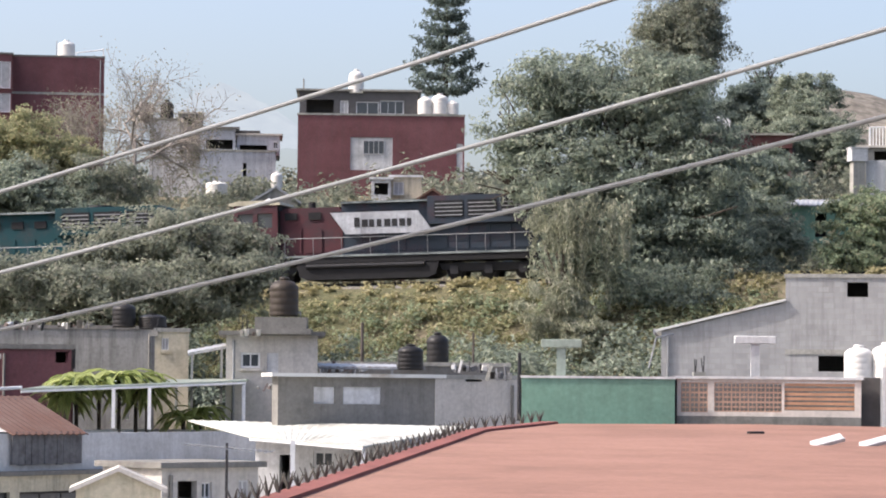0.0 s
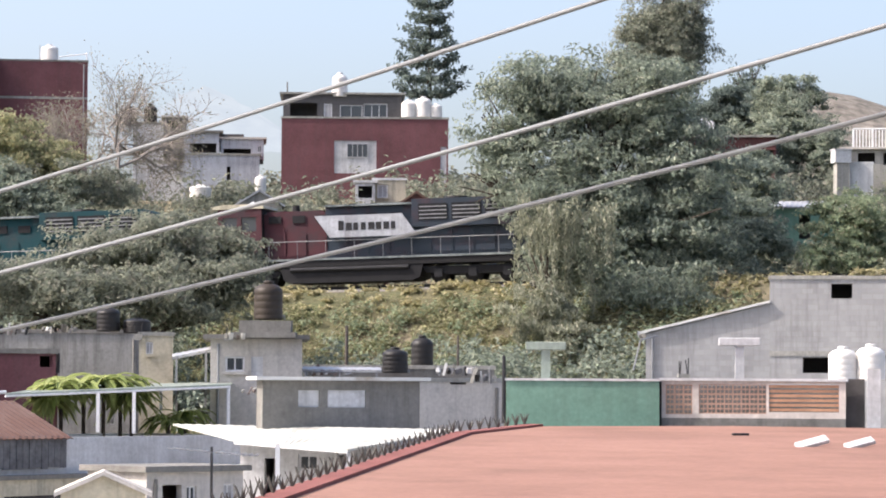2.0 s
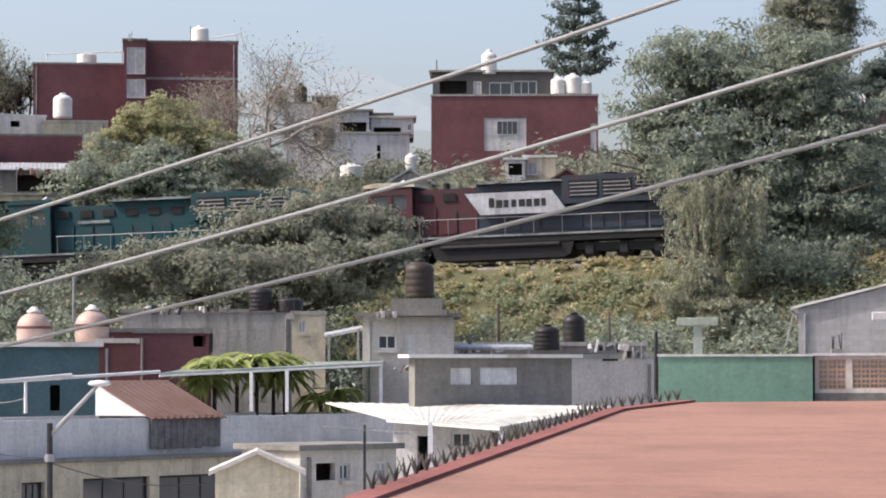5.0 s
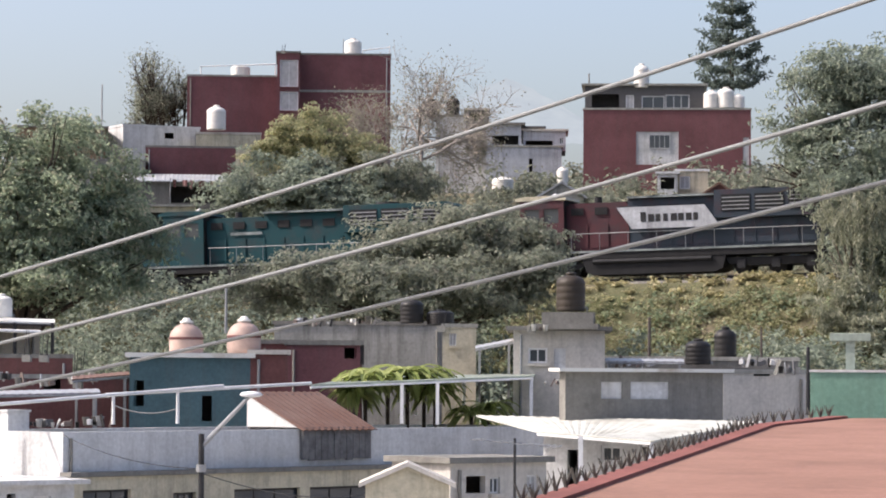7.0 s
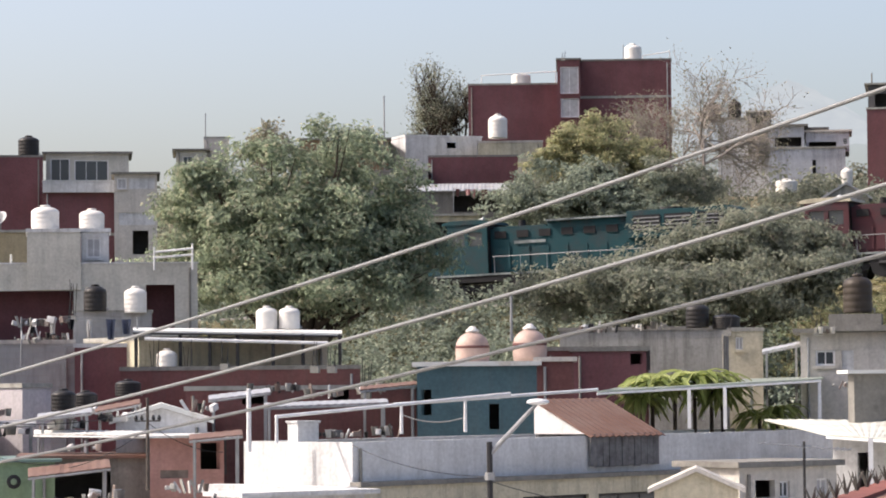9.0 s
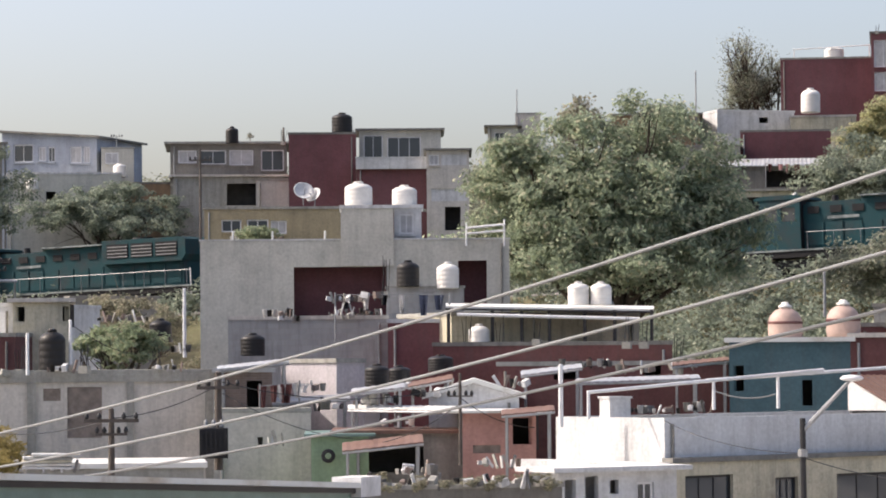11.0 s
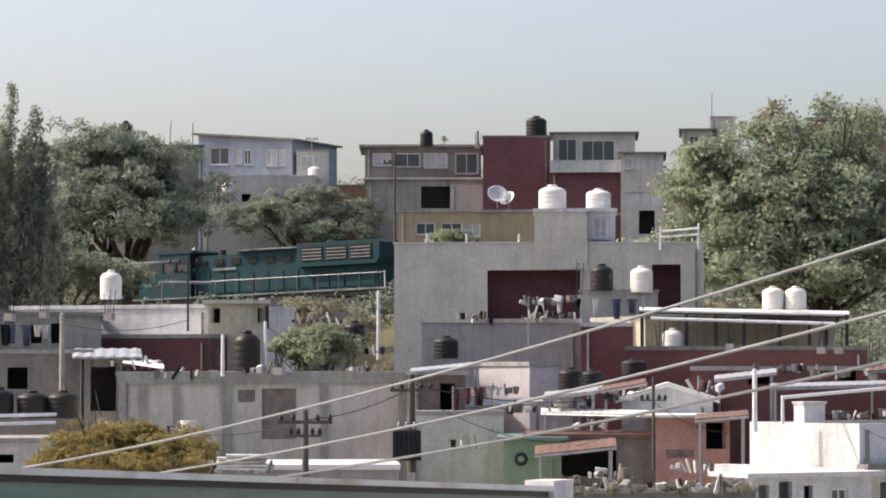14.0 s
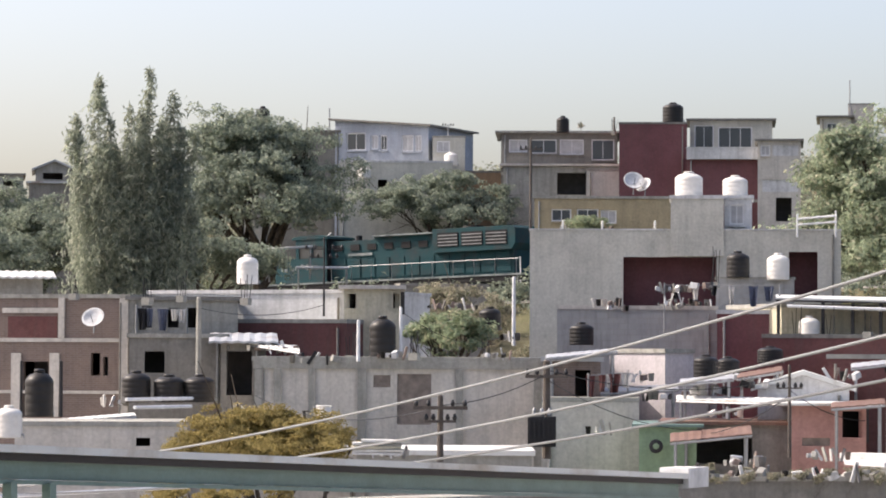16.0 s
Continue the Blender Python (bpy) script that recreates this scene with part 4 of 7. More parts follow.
# ---- more builders ----
def slab4(bm, pts, t):
    """A sheet of thickness t over four corner points, counter-clockwise from above."""
    hi = [bm.verts.new(p) for p in pts]
    lo = [bm.verts.new(Vector(p) - Vector((0, 0, t))) for p in pts]
    bm.faces.new(hi)
    bm.faces.new(lo[::-1])
    for i in range(4):
        j = (i + 1) % 4
        bm.faces.new((hi[j], hi[i], lo[i], lo[j]))
    bmesh.ops.recalc_face_normals(bm, faces=bm.faces)
    return bm


def sheet4(bm, a, b, c, d, n, r=0.04, t=0.02):
    """A corrugated sheet: front edge a to b, back edge d to c, n ribs."""
    a, b, c, d = Vector(a), Vector(b), Vector(c), Vector(d)
    rows = []
    for low in (0, 1):
        for p, q in ((a, b), (d, c)) if not low else ((d, c), (a, b)):
            rows.append([bm.verts.new(p.lerp(q, i / (2 * n)) + Vector((0, 0, (r if i % 2 else 0) - t * low))) for i in range(2 * n + 1)])
    for p, q in zip(rows, rows[1:] + rows[:1]):
        for i in range(2 * n):
            bm.faces.new((p[i], p[i + 1], q[i + 1], q[i]))
    bm.faces.new([row[0] for row in rows])
    bm.faces.new([row[-1] for row in rows][::-1])
    return bm


def pole(top, bottom, r, mat, label, name="pole", category="pole", arms=()):
    """An upright post between two points; arms: (height below the top, half length, thickness)."""
    x, y = bottom[0], bottom[1]
    e = thing(name, (x, y, bottom[2]), math.degrees(math.atan2(y, x)) - 90, label, category)
    h = top[2] - bottom[2]
    part("shaft", tube(bmesh.new(), (0, 0, 0), (0, 0, h), r, r * 0.8, 10), mat, e)
    part("cap", tube(bmesh.new(), (0, 0, h + 0.001), (0, 0, h + 0.03), r * 0.9, r * 0.4, 10), mat, e)
    for dz, half, th in arms:
        a = part("crossarm", boxed(-half, -r - th, h - dz - th / 2, half, -r, h - dz + th / 2), mat, e)
        for k in (-0.9, -0.45, 0.45, 0.9):
            part("insulator", lathe(bmesh.new(), [(0.03, 0), (0.05, 0.03), (0.05, 0.07), (0.035, 0.1), (0.02, 0.14)], 8, (k * half, -r - th / 2, h - dz + th / 2)), M_STEEL_DK, a)
    return e


def pipe(a, b, r, mat, label, name="pipe"):
    m = (Vector(a) + Vector(b)) / 2
    e = thing(name, m, 0, label, "pipe")
    part("tube", tube(bmesh.new(), Vector(a) - m, Vector(b) - m, r, r, 10), mat, e)
    d = (Vector(b) - Vector(a)).normalized()
    part("collar", tube(bmesh.new(), -d * 0.05, d * 0.05, r * 1.25, r * 1.25, 10), mat, e)
    return e


def dish(at, r, label, turn=20):
    e = thing("satellite_dish", at, turn, label, "satellite dish")
    prof = [(0.02, 0), (r * 0.4, r * 0.05), (r * 0.8, r * 0.2), (r, r * 0.33), (r * 0.98, r * 0.35), (r * 0.78, r * 0.23), (r * 0.38, r * 0.08), (0.015, 0.03)]
    bm = lathe(bmesh.new(), prof, 18)
    bm.transform(pose(0, 0, r * 1.2, 55, 0, 0))
    part("reflector", bm, M_WHITE_OLD, e)
    part("mast", tube(bmesh.new(), (0, 0, 0), (0, 0.05, r * 1.15), 0.03), M_STEEL, e)
    part("feed_arm", tube(bmesh.new(), (0, 0, r * 0.6), (0, -r * 0.9, r * 1.6), 0.015), M_STEEL, e)
    return e


def branchy(name, label, base, height, spread, seed, mat, leaves=None, n=0, leaf=0.2, up=0.9, depth=5, thick=0.013):
    """A bare or thin tree: forked limbs down to fine twigs."""
    rng = np.random.default_rng(seed)
    e = thing(name, base, 0, label, "tree")
    bm = bmesh.new()
    tips = []

    def grow(p, d, L, r, k):
        q = p + d * L
        limb(bm, p, q, r, r * 0.7, rng, 2, 0.08)
        if k == 0:
            tips.append(q)
            return
        for _ in range(3 if k > 1 else 4):
            nd = d * up + rng.normal(size=3) * spread
            nd[2] += 0.12
            nd /= np.linalg.norm(nd)
            grow(p + d * L * rng.uniform(0.3, 1), nd, L * rng.uniform(0.66, 0.9), r * 0.66, k - 1)

    grow(np.zeros(3), np.array([0, 0, 1.0]), height * 0.23, height * thick, depth)
    part("trunk", bm, mat, e)
    if n:
        t = np.array(tips)
        c = t[rng.integers(0, len(t), n)] + rng.normal(size=(n, 3)) * height * 0.022
        me = leaf_mesh("crown", c, rng.normal(size=(n, 3)), leaf, rng)
        me.materials.append(leaves)
        new("crown", me).parent = e
    return e


def araucaria(name, label, base, height, width, seed, tiers=13, gap=0.25):
    """A tiered conifer: whorls of drooping boughs set with needles."""
    rng = np.random.default_rng(seed)
    e = thing(name, base, 0, label, "tree")
    part("trunk", tube(bmesh.new(), (0, 0, 0), (0, 0, height), height * 0.016, height * 0.003, 8), M_BARK, e)
    cs = []
    for i in range(tiers):
        k = i / (tiers - 1)
        z = height * (gap + (0.98 - gap) * k)
        R = width * (0.12 + 0.88 * (1 - k) ** 0.8) * rng.uniform(0.8, 1.1)
        for j in range(8):
            a = 2 * math.pi * (j + rng.uniform(-0.3, 0.3)) / 8
            d = np.array([math.cos(a), math.sin(a), 0])
            r = R * rng.uniform(0.7, 1.1)
            end = d * r + [0, 0, z + r * 0.3]
            mid = d * r * 0.55 + [0, 0, z - r * 0.1]
            bm = bmesh.new()
            tube(bm, (0, 0, z), mid, 0.05, 0.035, 5)
            tube(bm, mid, end, 0.035, 0.012, 5)
            bmesh.ops.remove_doubles(bm, verts=bm.verts[:], dist=0.02)
            part("bough", bm, M_BARK, e)
            m = int(110 * (0.3 + r / width))
            s = rng.uniform(0.15, 1, (m, 1)) ** 0.8
            p = np.where(s < 0.55, s / 0.55 * mid + (1 - s / 0.55) * np.array([0, 0, z]), mid + (s - 0.55) / 0.45 * (end - mid))
            cs.append(p + rng.normal(size=(m, 3)) * np.array([0.22, 0.22, 0.12]) + [0, 0, 0.1])
    c = np.concatenate(cs)
    me = leaf_mesh("crown", c, rng.normal(size=c.shape), 0.42, rng, 0.3)
    me.materials.append(L_PINE)
    new("crown", me).parent = e
    return e


def shrub_strip(name, label, pts, n, leaf, leaves, seed, clump=0.6, lift=0.5):
    """Low scrub of leaf clumps over the ground round the given (x, y, radius, height) spots; kind stuff."""
    rng = np.random.default_rng(seed)
    cs, ns = [], []
    w = np.array([r * r for _, _, r, _ in pts])
    pick = rng.choice(len(pts), n // 40, p=w / w.sum())
    for k in pick:
        x, y, r, h = pts[k]
        a, q = rng.uniform(0, 2 * math.pi), r * math.sqrt(rng.uniform())
        px, py = x + q * math.cos(a), y + q * math.sin(a)
        top = h * (1 - 0.6 * (q / r) ** 2) * rng.uniform(0.2, 1)
        c = np.array([px, py, ground(px, py) + lift * 0.3 + top])
        o = rng.normal(size=(40, 3)) * clump * 0.5
        o[:, 2] *= 0.7
        cs.append(c + o)
        ns.append(o + [0, 0, 0.7])
    me = leaf_mesh(name, np.concatenate(cs), np.concatenate(ns), leaf, rng)
    me.materials.append(leaves)
    return tagged(new(name, me), label, "scrub", kind="stuff")


# ---- the near white house, seen on its corner ----
def build_terrace_house():
    e, H = house("white terrace house with a stained parapet and cream lower walls", -17.566, 82.143, 12.537, 56.029, 21.34, 4.3, M_WHITE, parapet=1.15, cope=None, slab=0.2)
    rects = [(6.297, 1.647, 9.065, 2.097), (9.471, 1.654, 12.423, 2.184), (0.438, 1.544, 2.235, 1.919), (3.862, 1.684, 4.757, 1.985), (16.929, 1.526, 18.106, 2.331), (18.604, 1.472, 19.324, 2.363)]
    W = (-0, -0, 21.34, 0.185)[2]
    z1 = H - (-0, -0, 0.019, 1.192)[3]
    hs = [(r[0], H - r[1] - 1.5, r[2], H - r[1]) for r in rects]
    part("lower_wall", pierced(bmesh.new(), -0.02, W, 2.0, z1, -0.32, -0.06, hs), M_CREAM, e, "cream painted lower wall")
    part("ledge", boxed(-0.1, -0.42, z1 + 0.002, W, -0.004, z1 + 0.13), M_CONC_DK, e, "blackened concrete ledge")
    part("balcony_slab", boxed(-0.9, -0.3, z1 - 0.2, -0.104, 5.2, z1 + 0.02), M_WHITE_OLD, e)
    for x0, z0, x1, zz in hs:
        window_part(e, x0, z0, x1, zz, -0.2, M_STEEL_DK, 2)
    part("side_wall", pierced(bmesh.new(), 0, 4.2, 0, z1 - 0.21, 0, 0.05, []), M_CREAM, e).matrix_basis = pose(-0.06, 4.25, 0, 0, 0, -90)
    # board hut on the terrace
    h = thing("rooftop_hut", e.matrix_world.translation, math.degrees(e.matrix_world.to_euler().z), "board hut with a rusted sheet roof on the terrace", "hut")
    xa, xb = (9.352, -0.049, 12.396, -0.026)[0], (9.352, -0.049, 12.396, -0.026)[2]
    ze = H - (9.352, -0.049, 9.352, -0.049)[1]
    zl = H - (9.364, 0.891, 9.364, 0.891)[1]
    n = 11
    for i in range(n):
        a, b = xa + (xb - xa) * i / n, xa + (xb - xa) * (i + 1) / n
        part("board", boxed(a + 0.01, -0.12 - random.uniform(0, 0.02), zl + random.uniform(-0.03, 0.03), b - 0.01, -0.06, ze), M_WOOD, h)
    back, zr = 2.0, ze + 0.95
    bm = bmesh.new()
    vs = [(xa - 0.05, 0.0, ze), (xa - 0.05, back, ze), (xa - 0.05, back, zr)]
    f0 = [bm.verts.new(v) for v in vs]
    f1 = [bm.verts.new((v[0] + 0.08, v[1], v[2])) for v in vs]
    bm.faces.new(f0)
    bm.faces.new(f1[::-1])
    for i in range(3):
        j = (i + 1) % 3
        bm.faces.new((f0[j], f0[i], f1[i], f1[j]))
    bmesh.ops.recalc_face_normals(bm, faces=bm.faces)
    part("gable", bm, M_WHITE, h, "bright white gable sheet")
    part("roof", ribbed(bmesh.new(), xa - 0.1, xb + 0.15, -0.25, back + 0.05, ze - 0.08, zr + 0.05, 12, 0.03), M_RUSTROOF, h, "rusted corrugated roof")
    part("back_wall", boxed(xa, back - 0.1, ze - 1.0, xb, back, zr), M_WOOD, h)
    # small white box and rubble on the parapet end
    b = thing("water_cistern", (-19.286, 83.81, 12.542), 40, "small square white cistern on the terrace", "cistern")
    part("body", boxed(-0.32, -0.3, -0.25, 0.32, 0.3, 0.5), M_WHITE, b)
    part("lid", boxed(-0.36, -0.34, 0.502, 0.36, 0.34, 0.56), M_WHITE_OLD, b)


build_terrace_house()


def awning(label, pts, t, mat, posts, r=0.05, ribs=0, post_mat=None, rib=0.014):
    e = thing("awning", pts[0], 0, label, "awning")
    o = Vector(pts[0])
    q = [Vector(p) - o for p in pts]
    part("roof_sheet", sheet4(bmesh.new(), *q, ribs, rib, t) if ribs else slab4(bmesh.new(), q, t), mat, e)
    for top, bot in posts:
        part("post", boxed(-r, -r, Vector(bot).z - o.z, r, r, Vector(top).z - o.z, Matrix.Translation((top[0] - o.x, top[1] - o.y, 0))), post_mat or M_STEEL_WH, e)
    bm = tube(bmesh.new(), q[0] - Vector((0, 0, t + 0.04)), q[1] - Vector((0, 0, t + 0.04)), 0.04, 0.04, 6)
    part("rail", bm, post_mat or M_STEEL_WH, e)
    return e


awning("flat translucent sheet awning on slim white posts", [(-12.716, 95.073, 13.809), (-6.190, 98.997, 14.134), (-6.552, 106.618, 14.222), (-12.419, 106.095, 14.068)], 0.05, M_AWNING,
       [((-10.012, 95.944, 13.845), (-10.003, 95.945, 12.637)), ((-8.979, 96.594, 13.886), (-8.971, 96.595, 12.603)), ((-6.244, 98.994, 14.081), (-6.236, 98.994, 12.716)), ((-10.287, 103.038, 13.985), (-10.279, 103.039, 12.818)), ((-8.809, 104.268, 14.070), (-8.802, 104.269, 12.816))])
awning("white corrugated metal roof over a workshop", [(-5.113, 83.844, 12.624), (-2.037, 80.974, 12.454), (0.874, 85.56, 12.915), (-7.40, 91.70, 12.953)], 0.04, M_OLDSHEET,
       [((-3.879, 81.908, 12.564), (-3.866, 81.909, 11.394)), ((-2.039, 81.074, 12.408), (-2.033, 81.075, 11.873))], 0.06, 26, rib=0.016)
house("white workshop wall with dark windows", -5.08, 85.85, 12.541, -13.096, 3.8, 5, M_WHITE_OLD, [((1.628, 0.309, 2.203, 0.758), "glass"), ((0.676, 0.43, 1.008, 1.571), "dark"), ((2.735, 0.324, 3.02, 0.502), "dark")], cope=M_BLUE, over=0.02)
house("small cream gabled porch house", -8.285, 71.522, 11.581, 5.847, 1.911, 1.6, M_CREAM, roof="gable", cope=M_CONC_LT, fall=0.42, over=0.15, slab=0.1)
house("stained concrete house with barred windows", -6.631, 74.706, 12.003, 45.061, 3.057, 2.2, M_CONC_LT, [((0.494, 0.31, 1.101, 0.723), "dark"), ((1.254, 0.348, 1.564, 0.731), "glass"), ((2.422, 0.31, 2.793, 0.726), "curtain")], cope=M_CONC_DK, over=0.15)
house("teal painted house under two terracotta tanks", -18.32, 95.254, 14.612, 9.799, 3.683, 5, M_TEAL, [((0.132, 0.713, 0.438, 1.496), "dark"), ((2.212, 1.166, 2.516, 1.949), "dark")], cope=M_SHEET, over=0.15)
house("maroon yard house with a flat roof", -14.69, 95.881, 14.727, 8.372, 1.145, 5, M_MAROON2, cope=M_CONC_LT, over=0.1)
house("brick red house with a tin cap", -14.867, 104.952, 15.118, 7.392, 2.481, 4, M_MAROON, [((1.95, 0.083, 2.362, 0.447), "dark")], cope=M_CONC_DK, over=0.08)
house("brown stained yard walls", -26.029, 96.553, 13.932, 12.963, 7.412, 6, M_MAROON2, [((4.638, 0.009, 5.171, 0.461), "dark"), ((1.782, -0.019, 2.492, 0.435), "dark")], cope=M_CONC, over=0.04)
house("brown house under a pipe pergola", -29.672, 101.762, 14.61, 14.084, 8.031, 4, M_MAROON2, cope=M_CONC_DK, over=0.03)
pipe((-19.548, 81.694, 13.23), (-14.068, 86.868, 13.775), 0.05, M_STEEL_WH, "long white painted steel pipe above the terrace", "terrace_pipe")
pipe((-17.053, 85.312, 13.512), (-11.918, 89.207, 13.858), 0.05, M_STEEL_WH, "white painted steel pipe along an awning", "terrace_pipe")
for q in (((-16.854, 85.352, 13.541), (-16.861, 85.35, 12.702)), ((-15.296, 86.66, 13.676), (-15.305, 86.659, 12.717)), ((-19.518, 81.701, 13.23), (-19.523, 81.7, 12.525))):
    pole(*q, 0.05, M_STEEL_WH, "slim white steel terrace post", "terrace_post", "post")

# pipe pergola by the white tanks
awning("pipe pergola with a white sheet edge and dark posts", [(-29.802, 103.807, 16.005), (-22.896, 105.545, 15.833), (-23.955, 110.432, 16.039), (-31.181, 108.613, 16.199)], 0.06, M_SHEET,
       [((-29.71, 103.833, 15.869), (-29.719, 103.831, 14.709)), ((-28.258, 104.238, 15.858), (-28.268, 104.235, 14.698)), ((-27.289, 104.496, 15.85), (-27.299, 104.493, 14.691)), ((-26.374, 104.73, 15.843), (-26.385, 104.728, 14.685)), ((-25.197, 105.02, 15.833), (-25.208, 105.017, 14.676)), ((-24.206, 105.252, 15.825), (-24.217, 105.25, 14.669)), ((-22.971, 105.529, 15.814), (-22.983, 105.526, 14.66))], post_mat=M_STEEL_DK)
pipe((-29.323, 103.527, 15.705), (-23.28, 105.051, 15.504), 0.06, M_STEEL_WH, "white gutter pipe under a pergola", "gutter_pipe")

# ---- roof furniture beside the red roof ----
house("green painted parapet wall with a white coping", 1.725, 69.178, 14.213, -2.816, 3.35, 0.8, M_GREEN, cope=M_WHITE, over=0.03, slab=0.05, name="parapet")


def build_lattice():
    X, Y, ZT, RZ, W = 5.135, 69.21, 14.225, -5.898, 4.008
    hole = [(0.087, 0.08, 0.672, 0.73), (0.816, 0.073, 2.284, 0.713), (2.342, 0.059, 3.864, 0.672)]
    H = (-0, 0.019, 0.005, 0.811)[3]
    e = thing("lattice_parapet", (X, Y, ZT - H), RZ, "parapet of pierced clay lattice blocks in a pale frame", "parapet")
    part("frame", pierced(bmesh.new(), 0, W, 0, H, 0, 0.14, [(r[0], H - r[3], r[2], H - r[1]) for r in hole]), plaster("pale_frame_paint", (0.66, 0.60, 0.54), 0.4), e)
    part("coping", boxed(-0.05, -0.05, H + 0.002, W + 0.05, 0.2, H + 0.06), M_WHITE, e)
    part("plinth", boxed(0, 0.0, -2.5, W, 0.14, -0.003), M_CONC_DK, e)
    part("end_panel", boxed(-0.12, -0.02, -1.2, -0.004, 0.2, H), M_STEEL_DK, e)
    # Dark sheet behind the lattice, put in for the shade seen through its holes.
    part("shade_backing", boxed(0, 1.0, -1.0, W, 1.08, H - 0.1), M_CONC_DK, e)
    clay = plain("lattice_clay", (0.52, 0.33, 0.25), 0.85, 0, 0.3)
    block = None
    for r, cols in ((hole[0], 3), (hole[1], 8)):
        w, h = (r[2] - r[0]) / cols, (r[3] - r[1]) / 3
        for i in range(cols):
            for j in range(3):
                if block is None:
                    bm = pierced(bmesh.new(), 0, w, 0, h, 0.03, 0.11, [(w * 0.1, h * 0.1, w * 0.46, h * 0.46), (w * 0.54, h * 0.1, w * 0.9, h * 0.46), (w * 0.1, h * 0.54, w * 0.46, h * 0.9), (w * 0.54, h * 0.54, w * 0.9, h * 0.9)])
                    box(bm, w * 0.25, 0.02, h * 0.42, w * 0.75, 0.12, h * 0.58)
                    block = part("lattice_block", bm, clay, e).data
                    ob = bpy.data.objects["lattice_block"]
                else:
                    ob = new("lattice_block", block)
                    ob.parent = e
                ob.location = (r[0] + w * i, 0, H - r[3] + h * j)
    r = hole[2]
    slat = plain("orange_clay_slat", (0.52, 0.29, 0.18), 0.8, 0, 0.2)
    for j in range(6):
        z = H - r[3] + (r[3] - r[1]) * j / 6
        part("slat", boxed(r[0], 0.02, z + 0.02, r[2], 0.1, z + (r[3] - r[1]) / 6 - 0.02), slat, e)
    p = thing("gate_pier", (9.125, 68.797, 13.309), RZ, "panel painted as recess shade and white pier closing the parapet", "pier")
    # Panel coloured dark to stand for the shade of the recess.
    part("panel", boxed(0.0, 0.3, -1.0, 0.42, 0.4, 0.98), M_SHADE, p)
    part("pier", boxed(0.46, 0, -2, 0.75, 0.3, 1.2), M_WHITE, p)
    part("shaft", boxed(-0.06, 0.1, -1.0, 0.0, 0.22, 0.98), M_WHITE_OLD, p)


build_lattice()


def tee(at_top, half, h, mat, label):
    e = thing("vent_post", (at_top[0], at_top[1], at_top[2] - h), -3, label, "vent post")
    part("stem", boxed(-0.1, -0.1, 0, 0.1, 0.1, h - 0.18), mat, e)
    bm = boxed(-half, -0.16, h - 0.178, half, 0.16, h)
    bmesh.ops.bevel(bm, geom=bm.edges[:], offset=0.015, segments=1, affect="EDGES")
    part("cap", bm, mat, e)


tee((2.614, 69.951, 15.072), 0.45, 0.83, plaster("grey_green_concrete", (0.30, 0.36, 0.31), 0.5), "grey-green concrete tee post above the green parapet")
tee((6.934, 70.158, 15.193), 0.46, 0.93, M_WHITE, "white concrete tee post above the lattice parapet")


def build_spikes():
    near, A, B, C = ROOF_EDGE
    first = None
    iron = plain("dull_spike_metal", (0.10, 0.095, 0.085), 0.8)
    for p, q in ((A + (near - A) * 0.3, A), (A, B), (B, C)):
        n = max(1, int((q - p).length / 0.75))
        for i in range(n):
            c = p.lerp(q, (i + 0.5) / n) + Vector((0, 0, 0.045))
            m = Matrix.Translation(c) @ pose(0, 0, 0, 0, 0, random.uniform(0, 360)) @ Matrix.Diagonal((1, 1, random.uniform(0.8, 1.2), 1))
            if first is None:
                first = thing("roof_spike", c, 0, "small bladed metal spike on the red kerb", "spike", "kerb spikes")
                for a in range(5):
                    d = Vector((math.cos(a * 1.26), math.sin(a * 1.26), 0))
                    s = Vector((-d.y, d.x, 0)) * 0.022
                    bm = bmesh.new()
                    v = [bm.verts.new(x) for x in (-s, s, d * 0.05 + s * 0.7 + Vector((0, 0, 0.11)), d * 0.05 - s * 0.7 + Vector((0, 0, 0.11)), d * 0.1 + Vector((0, 0, 0.22)))]
                    w = [bm.verts.new(x.co + d * 0.012) for x in v]
                    for f in ((0, 1, 2, 3), (3, 2, 4)):
                        bm.faces.new([v[k] for k in f])
                        bm.faces.new([w[k] for k in f[::-1]])
                    for k, l in ((0, 1), (1, 2), (2, 4), (4, 3), (3, 0)):
                        bm.faces.new((v[l], v[k], w[k], w[l]))
                    part("blade", bm, iron, first)
            else:
                copy_thing(first, m)
    for pt, s, lab in (((7.02, 57.574, 12.963), 0.22, "pale chipped slab propped on the red roof"), ((7.871, 57.463, 12.953), 0.2, "pale broken slab propped on the red roof"), ((6.218, 62.692, 13.125), 0.12, "dark roof drain grate"), ((3.279, 62.915, 13.071), 0.1, "dark roof drain grate")):
        slab = "slab" in lab
        o = thing("roof_slab" if slab else "roof_drain", pt, 15, lab, "slab" if slab else "drain")
        bm = boxed(-s * 1.4, -s * 0.5, -0.03, s * 1.4, s * 0.5, 0.05)
        bmesh.ops.bevel(bm, geom=bm.edges[:], offset=0.012, segments=1, affect="EDGES")
        bm.transform(pose(0, 0, 0.1 if slab else 0, 25 if slab else 0, -14 if slab else 0, 0))
        part("plate", bm, M_WHITE_OLD if slab else M_STEEL_DK, o)


build_spikes()

